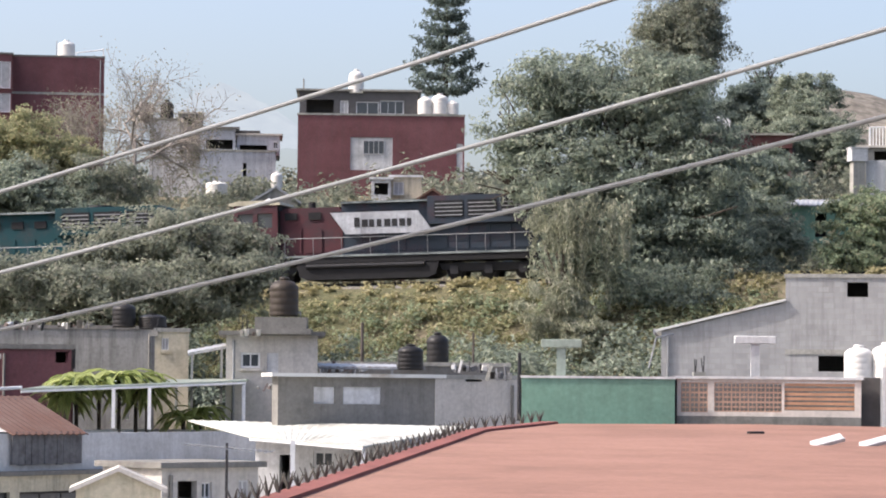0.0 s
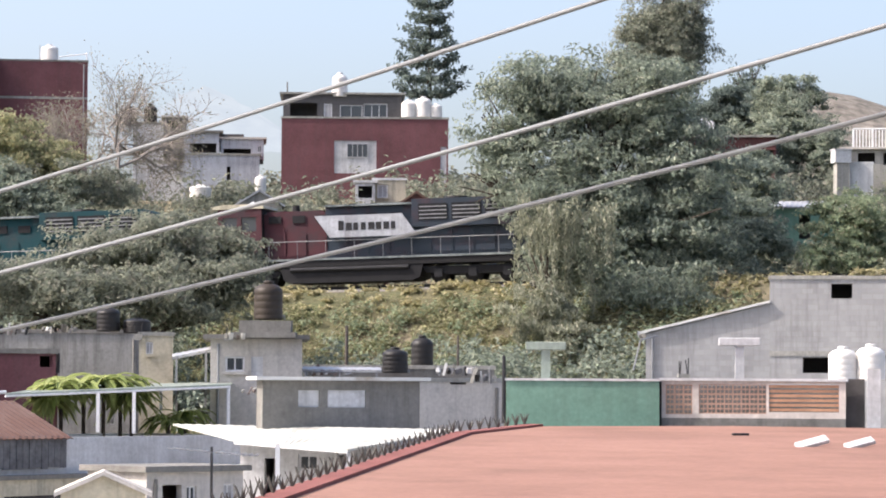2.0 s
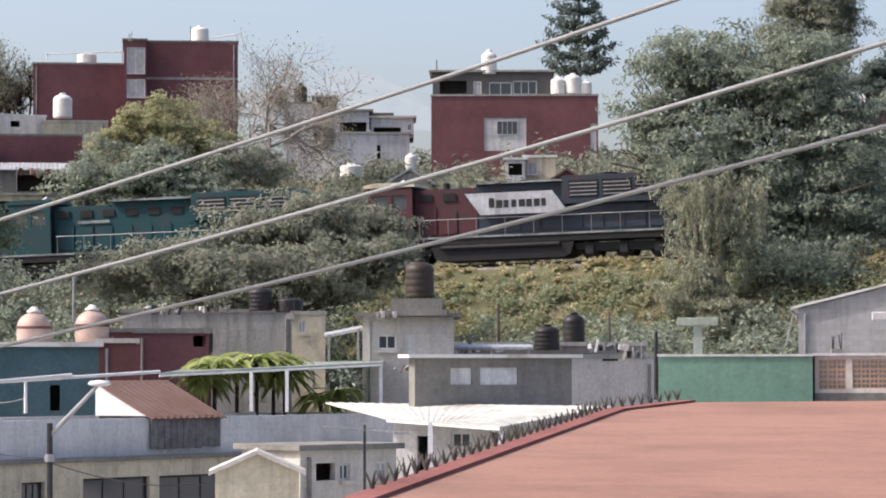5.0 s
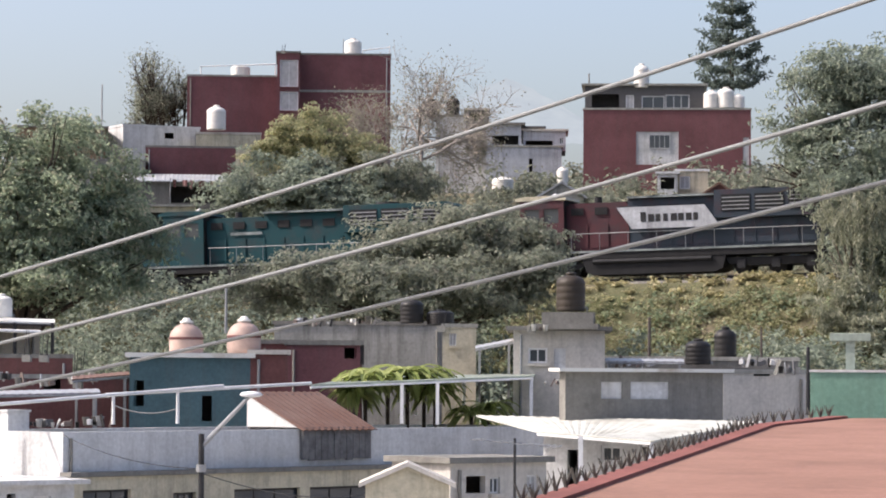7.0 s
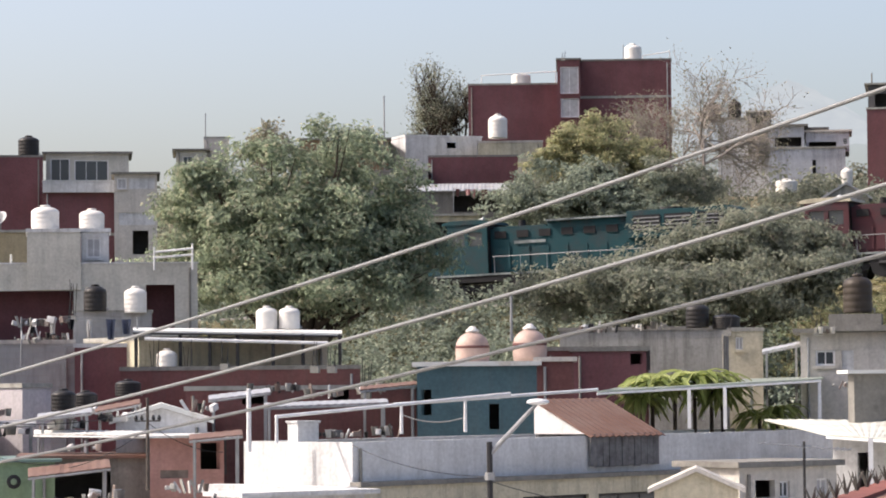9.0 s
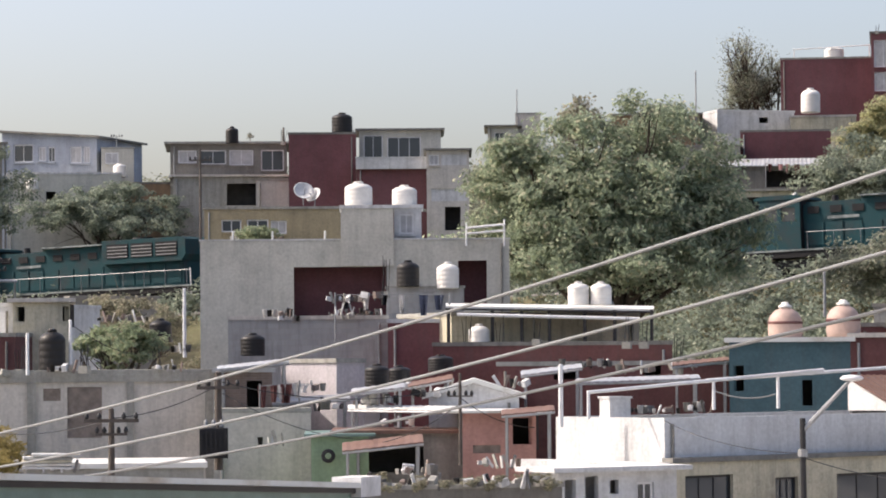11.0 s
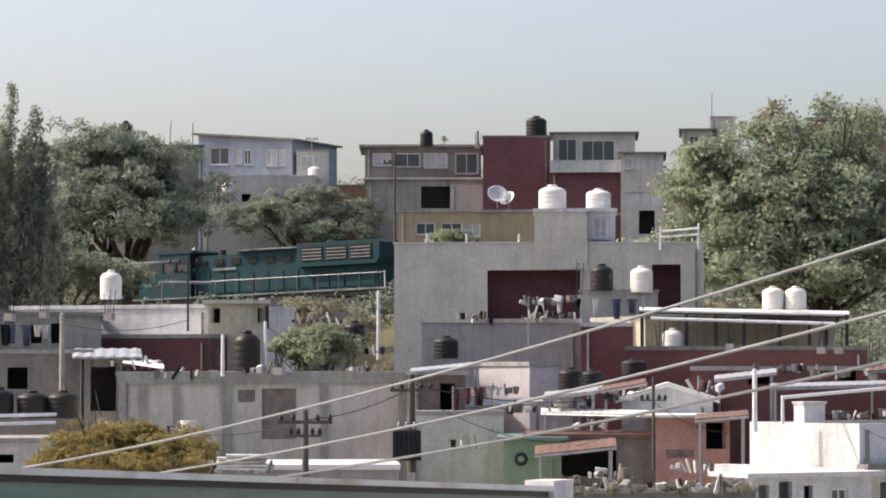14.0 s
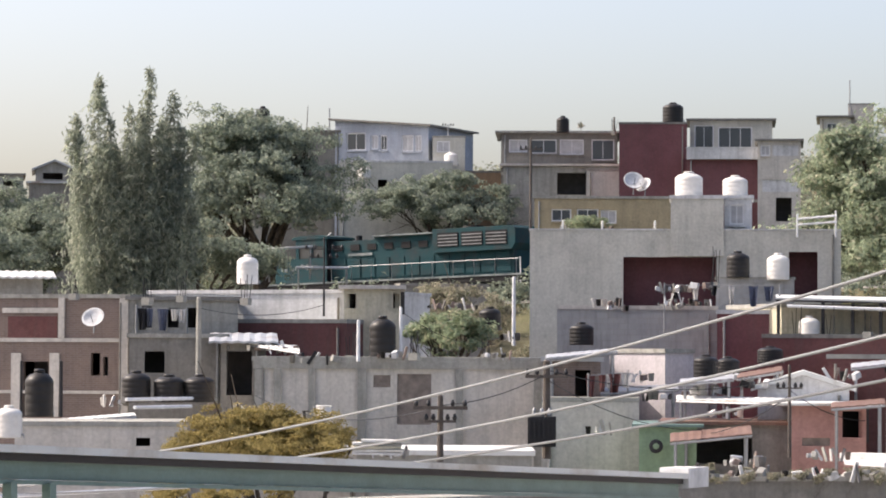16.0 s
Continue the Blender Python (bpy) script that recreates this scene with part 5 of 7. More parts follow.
# ---- water tanks ----
WT, BT = "white ribbed plastic water tank on a flat roof", "black ribbed plastic water tank on a flat roof"
for at, r, h, mat, label in (
        ((-29.056, 240.249, 38.828), 0.66, 1.35, M_TANK_WH, WT), ((-6.46, 226.408, 35.029), 0.55, 1.75, M_TANK_WH, WT),
        ((-1.476, 225.995, 33.531), 0.55, 1.3, M_TANK_WH, WT), ((-0.42, 226, 33.542), 0.6, 1.5, M_TANK_WH, WT), ((0.474, 226, 33.551), 0.45, 1.0, M_TANK_WH, WT),
        ((-5.266, 103.867, 16.265), 0.48, 1.28, M_TANK_BR, "dark brown ribbed water tank on a concrete plinth"),
        ((-1.151, 110.994, 14.576), 0.45, 0.9, M_TANK_BK, BT), ((-0.202, 113, 14.737), 0.4, 1.2, M_TANK_BK, BT),
        ((11.098, 84.272, 14.298), 0.39, 0.92, M_TANK_WH, WT), ((11.824, 84.174, 14.305), 0.39, 0.98, M_TANK_WH, "cream ribbed plastic water tank"),
        ((-11.397, 112.424, 15.993), 0.42, 0.9, M_TANK_BK, BT), ((-10.378, 112.522, 15.945), 0.5, 0.55, M_TANK_BK, BT), ((-15.553, 214.437, 26.91), 0.75, 0.95, M_TANK_WH, WT), ((-11.437, 213.694, 27.29), 0.4, 1.2, M_TANK_WH, WT),
        ((-36.474, 221.01, 31.599), 0.68, 1.75, M_TANK_WH, WT), ((-37.45, 238.072, 36.988), 0.75, 0.95, M_TANK_WH, WT),
        ((-20.708, 233.584, 33.48), 0.5, 1.6, M_TANK_BR, BT), ((-22.177, 233.449, 33.47), 0.5, 1.4, M_TANK_BR, BT),
        ((-50.544, 105.519, 16.572), 0.4, 1.08, M_TANK_WH, WT), ((-37.773, 119.156, 20.234), 0.55, 1.05, M_TANK_WH, WT), ((-36.201, 120.27, 20.266), 0.5, 0.9, M_TANK_WH, WT),
        ((-33.904, 113.024, 16.913), 0.43, 1.0, M_TANK_BK, BT), ((-32.477, 113.443, 16.833), 0.42, 1.0, M_TANK_WH, WT), ((-28.709, 104.114, 14.48), 0.36, 0.9, M_TANK_WH, WT),
        ((-25.754, 106.428, 16.036), 0.37, 0.8, M_TANK_WH, WT), ((-24.995, 106.609, 16.03), 0.37, 0.8, M_TANK_WH, WT),
        ((-36.096, 101.789, 14.347), 0.42, 0.78, M_TANK_BK, BT), ((-29.102, 93.579, 13.337), 0.38, 0.7, M_TANK_BK, BT), ((-29.016, 95.698, 13.381), 0.36, 0.6, M_TANK_BK, BT), ((-28.59, 98.953, 13.773), 0.42, 0.55, M_TANK_BK, BT),
        ((-46.773, 89.517, 12.433), 0.46, 1.0, M_TANK_BK, BT), ((-45.849, 89.994, 12.437), 0.49, 0.88, M_TANK_BK, BT), ((-44.982, 90.43, 12.441), 0.49, 0.88, M_TANK_BK, BT), ((-47.51, 84.568, 12.038), 0.44, 1.45, M_TANK_BK, BT),
        ((-40.863, 95.636, 13.909), 0.44, 1.35, M_TANK_BK, BT), ((-41.832, 72.843, 11.748), 0.36, 0.85, M_TANK_WH, WT), ((-41.203, 106.293, 14.88), 0.4, 0.85, M_TANK_BK, BT),
        ((-63.243, 196.052, 29.223), 0.68, 1.3, M_TANK_BK, BT), ((-70.045, 193.726, 28.549), 0.42, 1.1, M_TANK_BK, BT), ((-95.006, 200.643, 29.914), 0.5, 1.5, M_TANK_BK, BT), ((-79.86, 198.541, 26.815), 0.45, 0.95, M_TANK_WH, WT), ((-84.116, 193.509, 25.805), 0.45, 0.7, M_TANK_WH, WT)):
    tank(at, r, h, mat, label)
for at in ((-16.802, 96.549, 14.671), (-15.045, 96.838, 14.737)):
    e = thing("water_tank", at, 0, "terracotta plastic water tank with a pale lid", "water tank", "roof tanks")
    part("body", lathe(bmesh.new(), [(0.47, 0.0), (0.51, 0.04), (0.53, 0.2), (0.53, 0.42), (0.525, 0.56), (0.49, 0.7), (0.41, 0.83), (0.3, 0.92), (0.2, 0.97), (0.18, 1.0)], 24), M_TANK_TC, e)
    part("lid", lathe(bmesh.new(), [(0.2, 1.002), (0.22, 1.01), (0.21, 1.06), (0.13, 1.1), (0.11, 1.16), (0.04, 1.18)], 16), M_TANK_WH, e, "pale screw lid")
    part("band", lathe(bmesh.new(), [(0.528, 0.5), (0.545, 0.51), (0.54, 0.57), (0.52, 0.58)], 24), M_MAROON2, e, "dull red painted band")
    part("outlet_pipe", tube(bmesh.new(), (0.5, 0, 0.1), (0.64, 0, 0.02), 0.025), M_STEEL, e)
pl = thing("tank_stand", (-5.444, 103.857, 15.668), 0, "broad concrete stand under a water tank", "stand")
part("slab", boxed(-1.1, -0.6, 0.0, 1.1, 0.9, 0.18), M_CONC_DK, pl)
part("pedestal", boxed(-0.75, -0.5, 0.183, 0.95, 0.8, 0.56), M_CONC_DK, pl)

# ---- poles, antennas and dishes ----
CP = "weathered concrete utility pole"
for a, b, r, m, lab, arms in (
        ((-2.235, 186.38, 24.76), (-2.2, 186.38, 19.9), 0.13, M_CONC_LT, "pale concrete pole beside the rail track", ()),
        ((-3.112, 119.96, 16.387), (-3.093, 119.96, 14.712), 0.07, M_POLE, "thin wooden yard pole", ()), ((1.147, 121.995, 16.077), (1.16, 121.994, 14.722), 0.05, M_POLE, "thin wooden yard pole", ()),
        ((2.061, 85.975, 14.921), (2.077, 85.975, 13.091), 0.06, M_STEEL_DK, "dark steel post by a yard wall", ()),
        ((-19.123, 118.467, 17.451), (-19.106, 118.469, 15.691), 0.06, M_STEEL, "thin grey lamp pole in a yard", ()),
        ((-26.319, 64.864, 13.069), (-26.312, 64.867, 11.617), 0.075, M_POLE, "wooden utility pole with a crossarm", ((0.25, 0.6, 0.08), (0.55, 0.35, 0.06))),
        ((-25.503, 69.466, 13.849), (-25.495, 69.47, 11.574), 0.1, M_POLE, "dark utility pole carrying a transformer", ((0.35, 0.5, 0.08),)),
        ((-39.005, 89.358, 15.029), (-38.998, 89.361, 13.772), 0.06, M_STEEL_WH, "white vertical pipe on a roof", ()), ((-40.323, 95.865, 15.533), (-40.315, 95.868, 13.987), 0.06, M_STEEL_WH, "leaning pale pipe post", ()),
        ((-47.58, 105.793, 18.085), (-45.473, 101.148, 15.322), 0.04, M_STEEL_DK, "thin dark antenna mast", ((0.4, 0.7, 0.03), (0.7, 0.5, 0.03))),
        ((-45.929, 92.193, 15.793), (-45.912, 92.202, 13.273), 0.09, M_CONC, CP, ()), ((-40.587, 107.065, 16.735), (-39.514, 104.264, 14.326), 0.07, M_STEEL_WH, "white steel post beside a pale house", ()),
        ((-23.373, 82.763, 13.737), (-23.37, 82.764, 11.26), 0.05, M_POLE, "thin dark pole in a yard", ((0.6, 0.35, 0.04),)), ((-48.946, 131.165, 23.632), (-48.93, 131.171, 19.432), 0.06, M_POLE, "thin dark utility pole", ((0.5, 0.5, 0.06),)),
        ((-20.51, 82.694, 13.96), (-20.526, 82.691, 12.288), 0.07, M_STEEL_WH, "white vertical pipe at a terrace corner", ()),
        ((-42.456, 117.463, 19.299), (-42.454, 117.463, 18.627), 0.05, M_WHITE, "short white parapet stake", ()), ((-40.915, 117.797, 19.296), (-40.913, 117.797, 18.625), 0.05, M_WHITE, "short white parapet stake", ()),
        ((-38.857, 118.176, 19.288), (-38.855, 118.176, 18.664), 0.05, M_WHITE, "short white parapet stake", ()), ((-33.251, 118.836, 19.517), (-33.25, 118.836, 18.637), 0.04, M_STEEL_WH, "slim white parapet rod", ()), ((-31.767, 119.034, 19.64), (-31.766, 119.034, 18.63), 0.04, M_STEEL_WH, "slim white parapet rod", ()),
        ((-66.447, 253.434, 36.836), (-66.446, 253.434, 34.591), 0.05, M_STEEL, "thin rooftop antenna rod", ()), ((-91.16, 203.516, 31.389), (-91.15, 203.52, 29.785), 0.05, M_STEEL, "thin rooftop antenna rod", ()), ((-81.173, 201.246, 29.881), (-81.169, 201.248, 28.866), 0.04, M_STEEL, "thin rooftop antenna rod", ((0.1, 0.4, 0.03),)),
        ((-66.88, 194.841, 29.554), (-66.877, 194.842, 28.518), 0.08, M_CONC_DK, "short concrete roof stub", ()),
        ((-10.266, 226.568, 36.069), (-10.253, 226.568, 34.925), 0.06, M_CONC_DK, "short concrete roof stub", ()), ((-47.655, 235.221, 36.174), (-47.602, 235.232, 31.36), 0.06, M_STEEL, "tall thin mast on the skyline", ()), ((-29.93, 241.15, 40.207), (-29.917, 241.151, 38.628), 0.04, M_STEEL, "thin rooftop antenna rod", ()),
        ((-48.408, 87.502, 13.719), (-48.394, 87.51, 11.979), 0.07, M_STEEL_DK, "dark steel frame post", ()), ((-49.484, 86.898, 13.714), (-49.47, 86.906, 11.976), 0.05, M_STEEL_DK, "dark steel frame post", ()),
        ((27.801, 328.827, 55.956), (27.958, 328.814, 29.871), 0.12, M_STEEL_WH, "tall pale lattice mast on the far hill", ())):
    pole(a, b, r, m, lab, arms=arms)


def transformer():
    e = thing("transformer", (-25.458, 69.057, 12.165), 20, "black pole transformer box with cooling ribs", "transformer")
    part("casing", boxed(-0.33, -0.25, -0.3, 0.33, 0.25, 0.4), M_STEEL_DK, e)
    for i in range(6):
        part("cooling_rib", boxed(-0.3 + i * 0.11, -0.32, -0.25, -0.27 + i * 0.11, -0.252, 0.34), M_STEEL_DK, e)
    for x in (-0.18, 0, 0.18):
        part("bushing", lathe(bmesh.new(), [(0.05, 0.402), (0.06, 0.45), (0.04, 0.5), (0.055, 0.54), (0.02, 0.6)], 8, (x, 0, 0)), M_STEEL, e)


transformer()


def street_lamp():
    a, b = (-10.321, 61.135, 12.901), (-9.369, 61.288, 13.67)
    e = thing("street_lamp", (-10.303, 61.138, 11.058), 5, "grey steel street lamp with a slanting arm", "street lamp")
    o = e.matrix_world.inverted()
    part("pole", tube(bmesh.new(), (0, 0, -4), o @ Vector(a), 0.07, 0.06, 10), M_STEEL_DK, e)
    part("arm", tube(bmesh.new(), o @ (Vector(a) - Vector((0, 0, 0.25))), o @ Vector(b), 0.05, 0.035, 8), M_STEEL, e)
    part("bracket", tube(bmesh.new(), o @ (Vector(a) - Vector((0, 0, 0.75))), o @ (Vector(a) - Vector((0, 0, 0.6))), 0.1, 0.1, 10), M_STEEL, e)
    bm = lathe(bmesh.new(), [(0.02, -0.06), (0.1, -0.04), (0.13, 0.0), (0.1, 0.05), (0.02, 0.07)], 12)
    bm.transform(Matrix.Translation(o @ Vector(b)) @ Matrix.Diagonal((1.8, 1, 1, 1)))
    part("lamp_head", bm, M_STEEL_WH, e)


street_lamp()


def tv_antenna():
    e = thing("tv_antenna", (-3.948, 57.865, 11.838), 8, "roof television antenna with many short rods", "antenna")
    h = 1.092
    part("mast", tube(bmesh.new(), (0, 0, -2.0), (0, 0, h), 0.03, 0.025), M_STEEL_DK, e)
    boom = part("boom", tube(bmesh.new(), (-0.8, 0, h - 0.02), (0.85, 0, h - 0.16), 0.018, 0.018, 6), M_STEEL, e)
    for i in range(14):
        x = -0.78 + i * 0.12
        z = h - 0.02 - 0.14 * (x + 0.8) / 1.65
        L = 0.16 + 0.012 * i
        part("rod", tube(bmesh.new(), (x - L * 0.4, -L, z - 0.02), (x + L * 0.4, L, z + 0.02), 0.009, 0.009, 5), M_STEEL, boom)


tv_antenna()
dish((-52.925, 157.337, 22.453), 0.55, "white satellite dish on an ochre house roof", 30)
dish((-52.362, 157.525, 22.365), 0.45, "small white satellite dish on a roof", -20)
dish((-51.775, 95.918, 14.67), 0.4, "white satellite dish on a brick wall", 10)
dish((18.735, 213.178, 31.2), 0.6, "white satellite dish on a terrace", 10)

# ---- near foreground at the end of the pan ----
def build_canopy():
    a, b = Vector((-10.184, 17.213, 13.432)), Vector((-9.151, 28.57, 12.886))
    e = thing("canopy_beam", a, math.degrees(math.atan2((b - a).y, (b - a).x)), "long green steel canopy beam with a white top plate", "beam")
    L = math.hypot(b.x - a.x, b.y - a.y)
    k = (b.z - a.z) / L
    m = Matrix(((1, 0, 0, 0), (0, 1, 0, 0), (k, 0, 1, 0), (0, 0, 0, 1)))
    part("top_plate", boxed(0, -0.1, -0.05, L, 0.3, 0.0, m), M_SHEET, e)
    # Dark strip that draws the gap line between top plate and fascia.
    part("dark_gap_strip", boxed(0, -0.05, -0.1, L, 0.25, -0.052, m), M_STEEL_DK, e)
    part("fascia", boxed(0, 0.0, -0.22, L, 0.05, -0.102, m), M_STEEL_GR, e)
    part("lower_flange", boxed(0, -0.03, -0.25, L, 0.12, -0.222, m), M_STEEL_GR, e)
    part("soffit", boxed(0, 0.053, -0.2, L, 0.2, -0.18, m), M_STEEL_DK, e)
    for x in (0.42, 0.86):
        part("post", boxed(x - 0.035, -0.07, -5.0, x + 0.035, -0.004, -0.24 + k * x), M_STEEL_GR, e)
    part("end_block", boxed(L + 0.01, -0.1, -0.14 + k * L, L + 0.5, 0.2, 0.05 + k * L), M_WHITE_OLD, e)
    pipe((-23.14, 39.756, 12.108), (-23.147, 44.32, 12.103), 0.03, M_STEEL_WH, "white pipe rail behind the canopy beam", "pipe_rail")


build_canopy()
pipe((-22.132, 38.028, 12.003), (-23.331, 46.472, 11.807), 0.03, M_STEEL_WH, "white pipe rail below the canopy beam", "pipe_rail")
house("dark stained rubble wall with plants along its top", -21.411, 66.645, 11.221, 32.166, 4.987, 1.2, M_CONC_DK, cope=M_CONC, over=0.05, slab=0.1, name="garden_wall")
house("low dark wall under the canopy beam", -25.51, 58.696, 10.991, 62.548, 8.971, 1.0, M_CONC_DK, cope=M_CONC, over=0.02, slab=0.06, name="garden_wall")
house("small white stucco building with arches", -19.357, 77.623, 11.244, 46.347, 3.631, 1.3, M_WHITE, [((0.201, 0.191, 0.533, 0.872), "dark"), ((0.814, 0.12, 1.217, 0.892), "dark"), ((1.568, 0.225, 1.841, 0.578), "dark"), ((2.399, 0.303, 2.916, 0.941), "glass")], cope=M_WHITE, over=0.3, slab=0.12)
e = thing("round_sign", (-28.002, 85.323, 11.429), 20, "dark round emblem on a light green wall", "sign")
bm = lathe(bmesh.new(), [(0.18, 0), (0.2, 0.02), (0.2, 0.04), (0.13, 0.045)], 24)
bm.transform(pose(0, 0, 0, 90, 0, 0))
part("disc", bm, M_STEEL_DK, e)
bm = lathe(bmesh.new(), [(0.07, 0.047), (0.09, 0.05), (0.09, 0.06), (0.03, 0.062)], 16)
bm.transform(pose(0, 0, 0, 90, 0, 0))
part("badge", bm, M_MINT, e)


# ---- the train on the bank ----
def locomotive(along, paint, paint2, label, plate=False):
    """A six-axle diesel engine, 20.8 m long, cab end at local x = 0, standing on the graded track."""
    p = TRACK_P + TRACK_D * along
    e = thing("locomotive", (p.x, p.y, 0), rz_train, label, "locomotive", "train")
    e.matrix_world = pose(p.x, p.y, rail_height(along), 0, 0, rz_train) @ pose(0, 0, 0, 0, -math.degrees(math.atan(GRADE)), 0)
    L = 20.8
    rng = random.Random(int(along * 10))
    part("underframe", boxed(0.3, -1.5, 1.1, L - 0.3, 1.5, 1.45), M_LOCO_DK, e)
    part("walkway", boxed(0.2, -1.56, 1.453, L - 0.2, 1.56, 1.56), M_ENGINE_WORN_LIT, e, "pale worn walkway edge")
    bm = prism(bmesh.new(), [(6.4, 1.09), (14.4, 1.09), (14.2, 0.4), (13.8, 0.22), (7.0, 0.22), (6.6, 0.4)], -1.46, 1.46)
    part("fuel_tank", bm, M_LOCO_DK, e)
    part("air_reservoir", tube(bmesh.new(), (7.0, -1.49, 0.95), (13.6, -1.49, 0.95), 0.13, 0.13, 10), M_STEEL_DK, e)
    for c in (3.7, 17.1):
        t = part("bogie", prism(bmesh.new(), [(c - 2.75, 0.95), (c + 2.75, 0.95), (c + 2.6, 0.62), (c + 1.5, 0.5), (c - 1.5, 0.5), (c - 2.6, 0.62)], -1.22, 1.22), M_LOCO_DK, e)
        for dx in (-1.9, 0, 1.9):
            part("axle_box", boxed(c + dx - 0.22, -1.32, 0.36, c + dx + 0.22, -1.224, 0.8), M_STEEL_DK, t)
            for s in (-1, 1):
                bm = lathe(bmesh.new(), [(0.2, -0.07), (0.5, -0.06), (0.5, 0.05), (0.54, 0.055), (0.54, 0.07), (0.2, 0.075)], 18)
                bm.transform(Matrix.Translation((c + dx, s * 0.78, 0.54)) @ pose(0, 0, 0, 90 * s, 0, 0))
                part("wheel", bm, M_STEEL_DK, t)
    # nose, cab and long hood
    bm = prism(bmesh.new(), [(0.75, 1.563), (2.9, 1.563), (2.9, 3.3), (1.5, 3.1), (0.8, 2.7)], -1.0, 1.0)
    bmesh.ops.bevel(bm, geom=bm.edges[:], offset=0.06, segments=2, affect="EDGES")
    nose = part("nose", bm, paint, e)
    part("headlight", tube(bmesh.new(), (0.7, 0, 2.4), (0.77, 0, 2.4), 0.2, 0.2, 12), M_STEEL_WH, nose)
    cab = part("cab", pierced(bmesh.new(), 2.92, 5.4, 1.563, 4.4, -1.5, -1.42, [(3.15, 3.15, 4.0, 3.95), (4.25, 3.15, 5.1, 3.95)]), paint, e)
    part("cab_shell", boxed(2.92, -1.30, 1.563, 5.4, 1.5, 4.4), M_LOCO_DK, cab)
    part("roof", prism(bmesh.new(), [(2.6, 4.403), (5.6, 4.403), (5.5, 4.56), (4.9, 4.66), (3.2, 4.66), (2.7, 4.56)], -1.56, 1.56), M_CREAM if plate else paint, cab, "faded cream cab roof" if plate else "")
    for a in (3.15, 4.25):
        part("window", boxed(a + 0.02, -1.41, 3.17, a + 0.83, -1.39, 3.93), M_GLASS, cab)
    part("windscreen", boxed(2.88, -1.2, 3.5, 2.915, 1.2, 4.2), M_GLASS, cab)
    bm = boxed(5.42, -1.0, 1.563, 8.9, 1.0, 4.22)
    bmesh.ops.bevel(bm, geom=[q for q in bm.edges if q.verts[0].co.z > 4 and q.verts[1].co.z > 4], offset=0.12, segments=2, affect="EDGES")
    part("hood", bm, paint, e)
    part("engine_hood", prism(bmesh.new(), [(8.904, 1.563), (13.8, 1.563), (13.8, 4.36), (8.904, 4.36)], -1.02, 1.02), paint2, e)
    # Pale colour here paints the sunlit line along the dusty roof edge.
    part("roof_edge", boxed(8.92, -1.3, 4.363, 13.78, 1.3, 4.47), M_ENGINE_WORN_LIT, e, "roof edge pale with dust and painted sunlight")
    part("rear_hood", boxed(13.804, -1.02, 1.563, L - 1.1, 1.02, 3.1), paint2, e)
    bm = prism(bmesh.new(), [(13.804, 3.104), (L - 1.0, 3.104), (L - 0.7, 3.5), (L - 0.7, 4.45), (L - 1.0, 4.62), (13.804, 4.62)], -1.45, 1.45)
    part("radiator_hood", bm, paint2, e)
    for i in range(12):
        a = 5.6 + i * 1.17
        part("hood_door", boxed(a, -1.06 - 0.015 * rng.random(), 1.75, a + 1.02, -1.023, 3.0), paint if a < 8.8 else paint2, e)
    for i in range(6):
        a = 5.7 + i * 1.35
        part("hood_vent", boxed(a, -1.075, 3.55, a + 0.7, -1.023, 3.95), M_LOCO_DK, e)
    for i in range(3):
        a = 14.2 + i * 1.85
        g = part("radiator_grille", boxed(a, -1.49, 3.45, a + 1.6, -1.453, 4.35), M_LOCO_DK, e)
        for k in range(4):
            part("louvre", boxed(a + 0.05, -1.51, 3.52 + k * 0.21, a + 1.55, -1.493, 3.58 + k * 0.21), M_STEEL, g)
    for a in (7.0, 10.2, 11.4):
        part("exhaust_stack", tube(bmesh.new(), (a, 0, 4.2), (a, 0, 4.58), 0.22, 0.2, 12), M_LOCO_DK, e)
    part("cooling_fan", tube(bmesh.new(), (16.0, 0, 4.6), (16.0, 0, 4.78), 0.7, 0.65, 16), M_LOCO_DK, e)
    part("horn", tube(bmesh.new(), (4.0, 0.4, 4.63), (4.5, 0.4, 4.85), 0.05, 0.1, 8), M_STEEL, cab)
    rail = part("handrail", tube(bmesh.new(), (5.7, -1.52, 2.5), (L - 0.4, -1.52, 2.5), 0.024, 0.024, 6), M_STEEL, e)
    for i in range(10):
        a = 5.8 + i * 1.6
        part("stanchion", tube(bmesh.new(), (a, -1.52, 1.56), (a, -1.52, 2.48), 0.018, 0.018, 5), M_STEEL, rail)
    for a in (0.25, L - 0.35):
        part("end_post", tube(bmesh.new(), (a, -1.45, 0.6), (a, -1.45, 2.6), 0.05, 0.05, 6), M_STEEL_WH, e)
        st = part("step_ladder", boxed(a - 0.22, -1.52, 0.3, a - 0.18, -1.1, 1.45), M_STEEL, e)
        for k in range(3):
            part("step", boxed(a - 0.18, -1.52, 0.35 + k * 0.36, a + 0.3, -1.15, 0.4 + k * 0.36), M_STEEL, st)
    part("coupler", boxed(-0.35, -0.15, 0.8, 0.3, 0.15, 1.05), M_LOCO_DK, e)
    if plate:
        bm = prism(bmesh.new(), [(8.4, 3.86), (13.3, 3.86), (14.15, 2.66), (9.25, 2.66)], -1.6, -1.56)
        pl = part("name_plate", bm, M_PALEGREY, e, "white slanted plate with dark unreadable lettering bars")
        for i, w in enumerate((0.3, 0.34, 0.26, 0.26, 0.34, 0.3, 0.32, 0.24)):
            a = 9.75 + i * 0.42
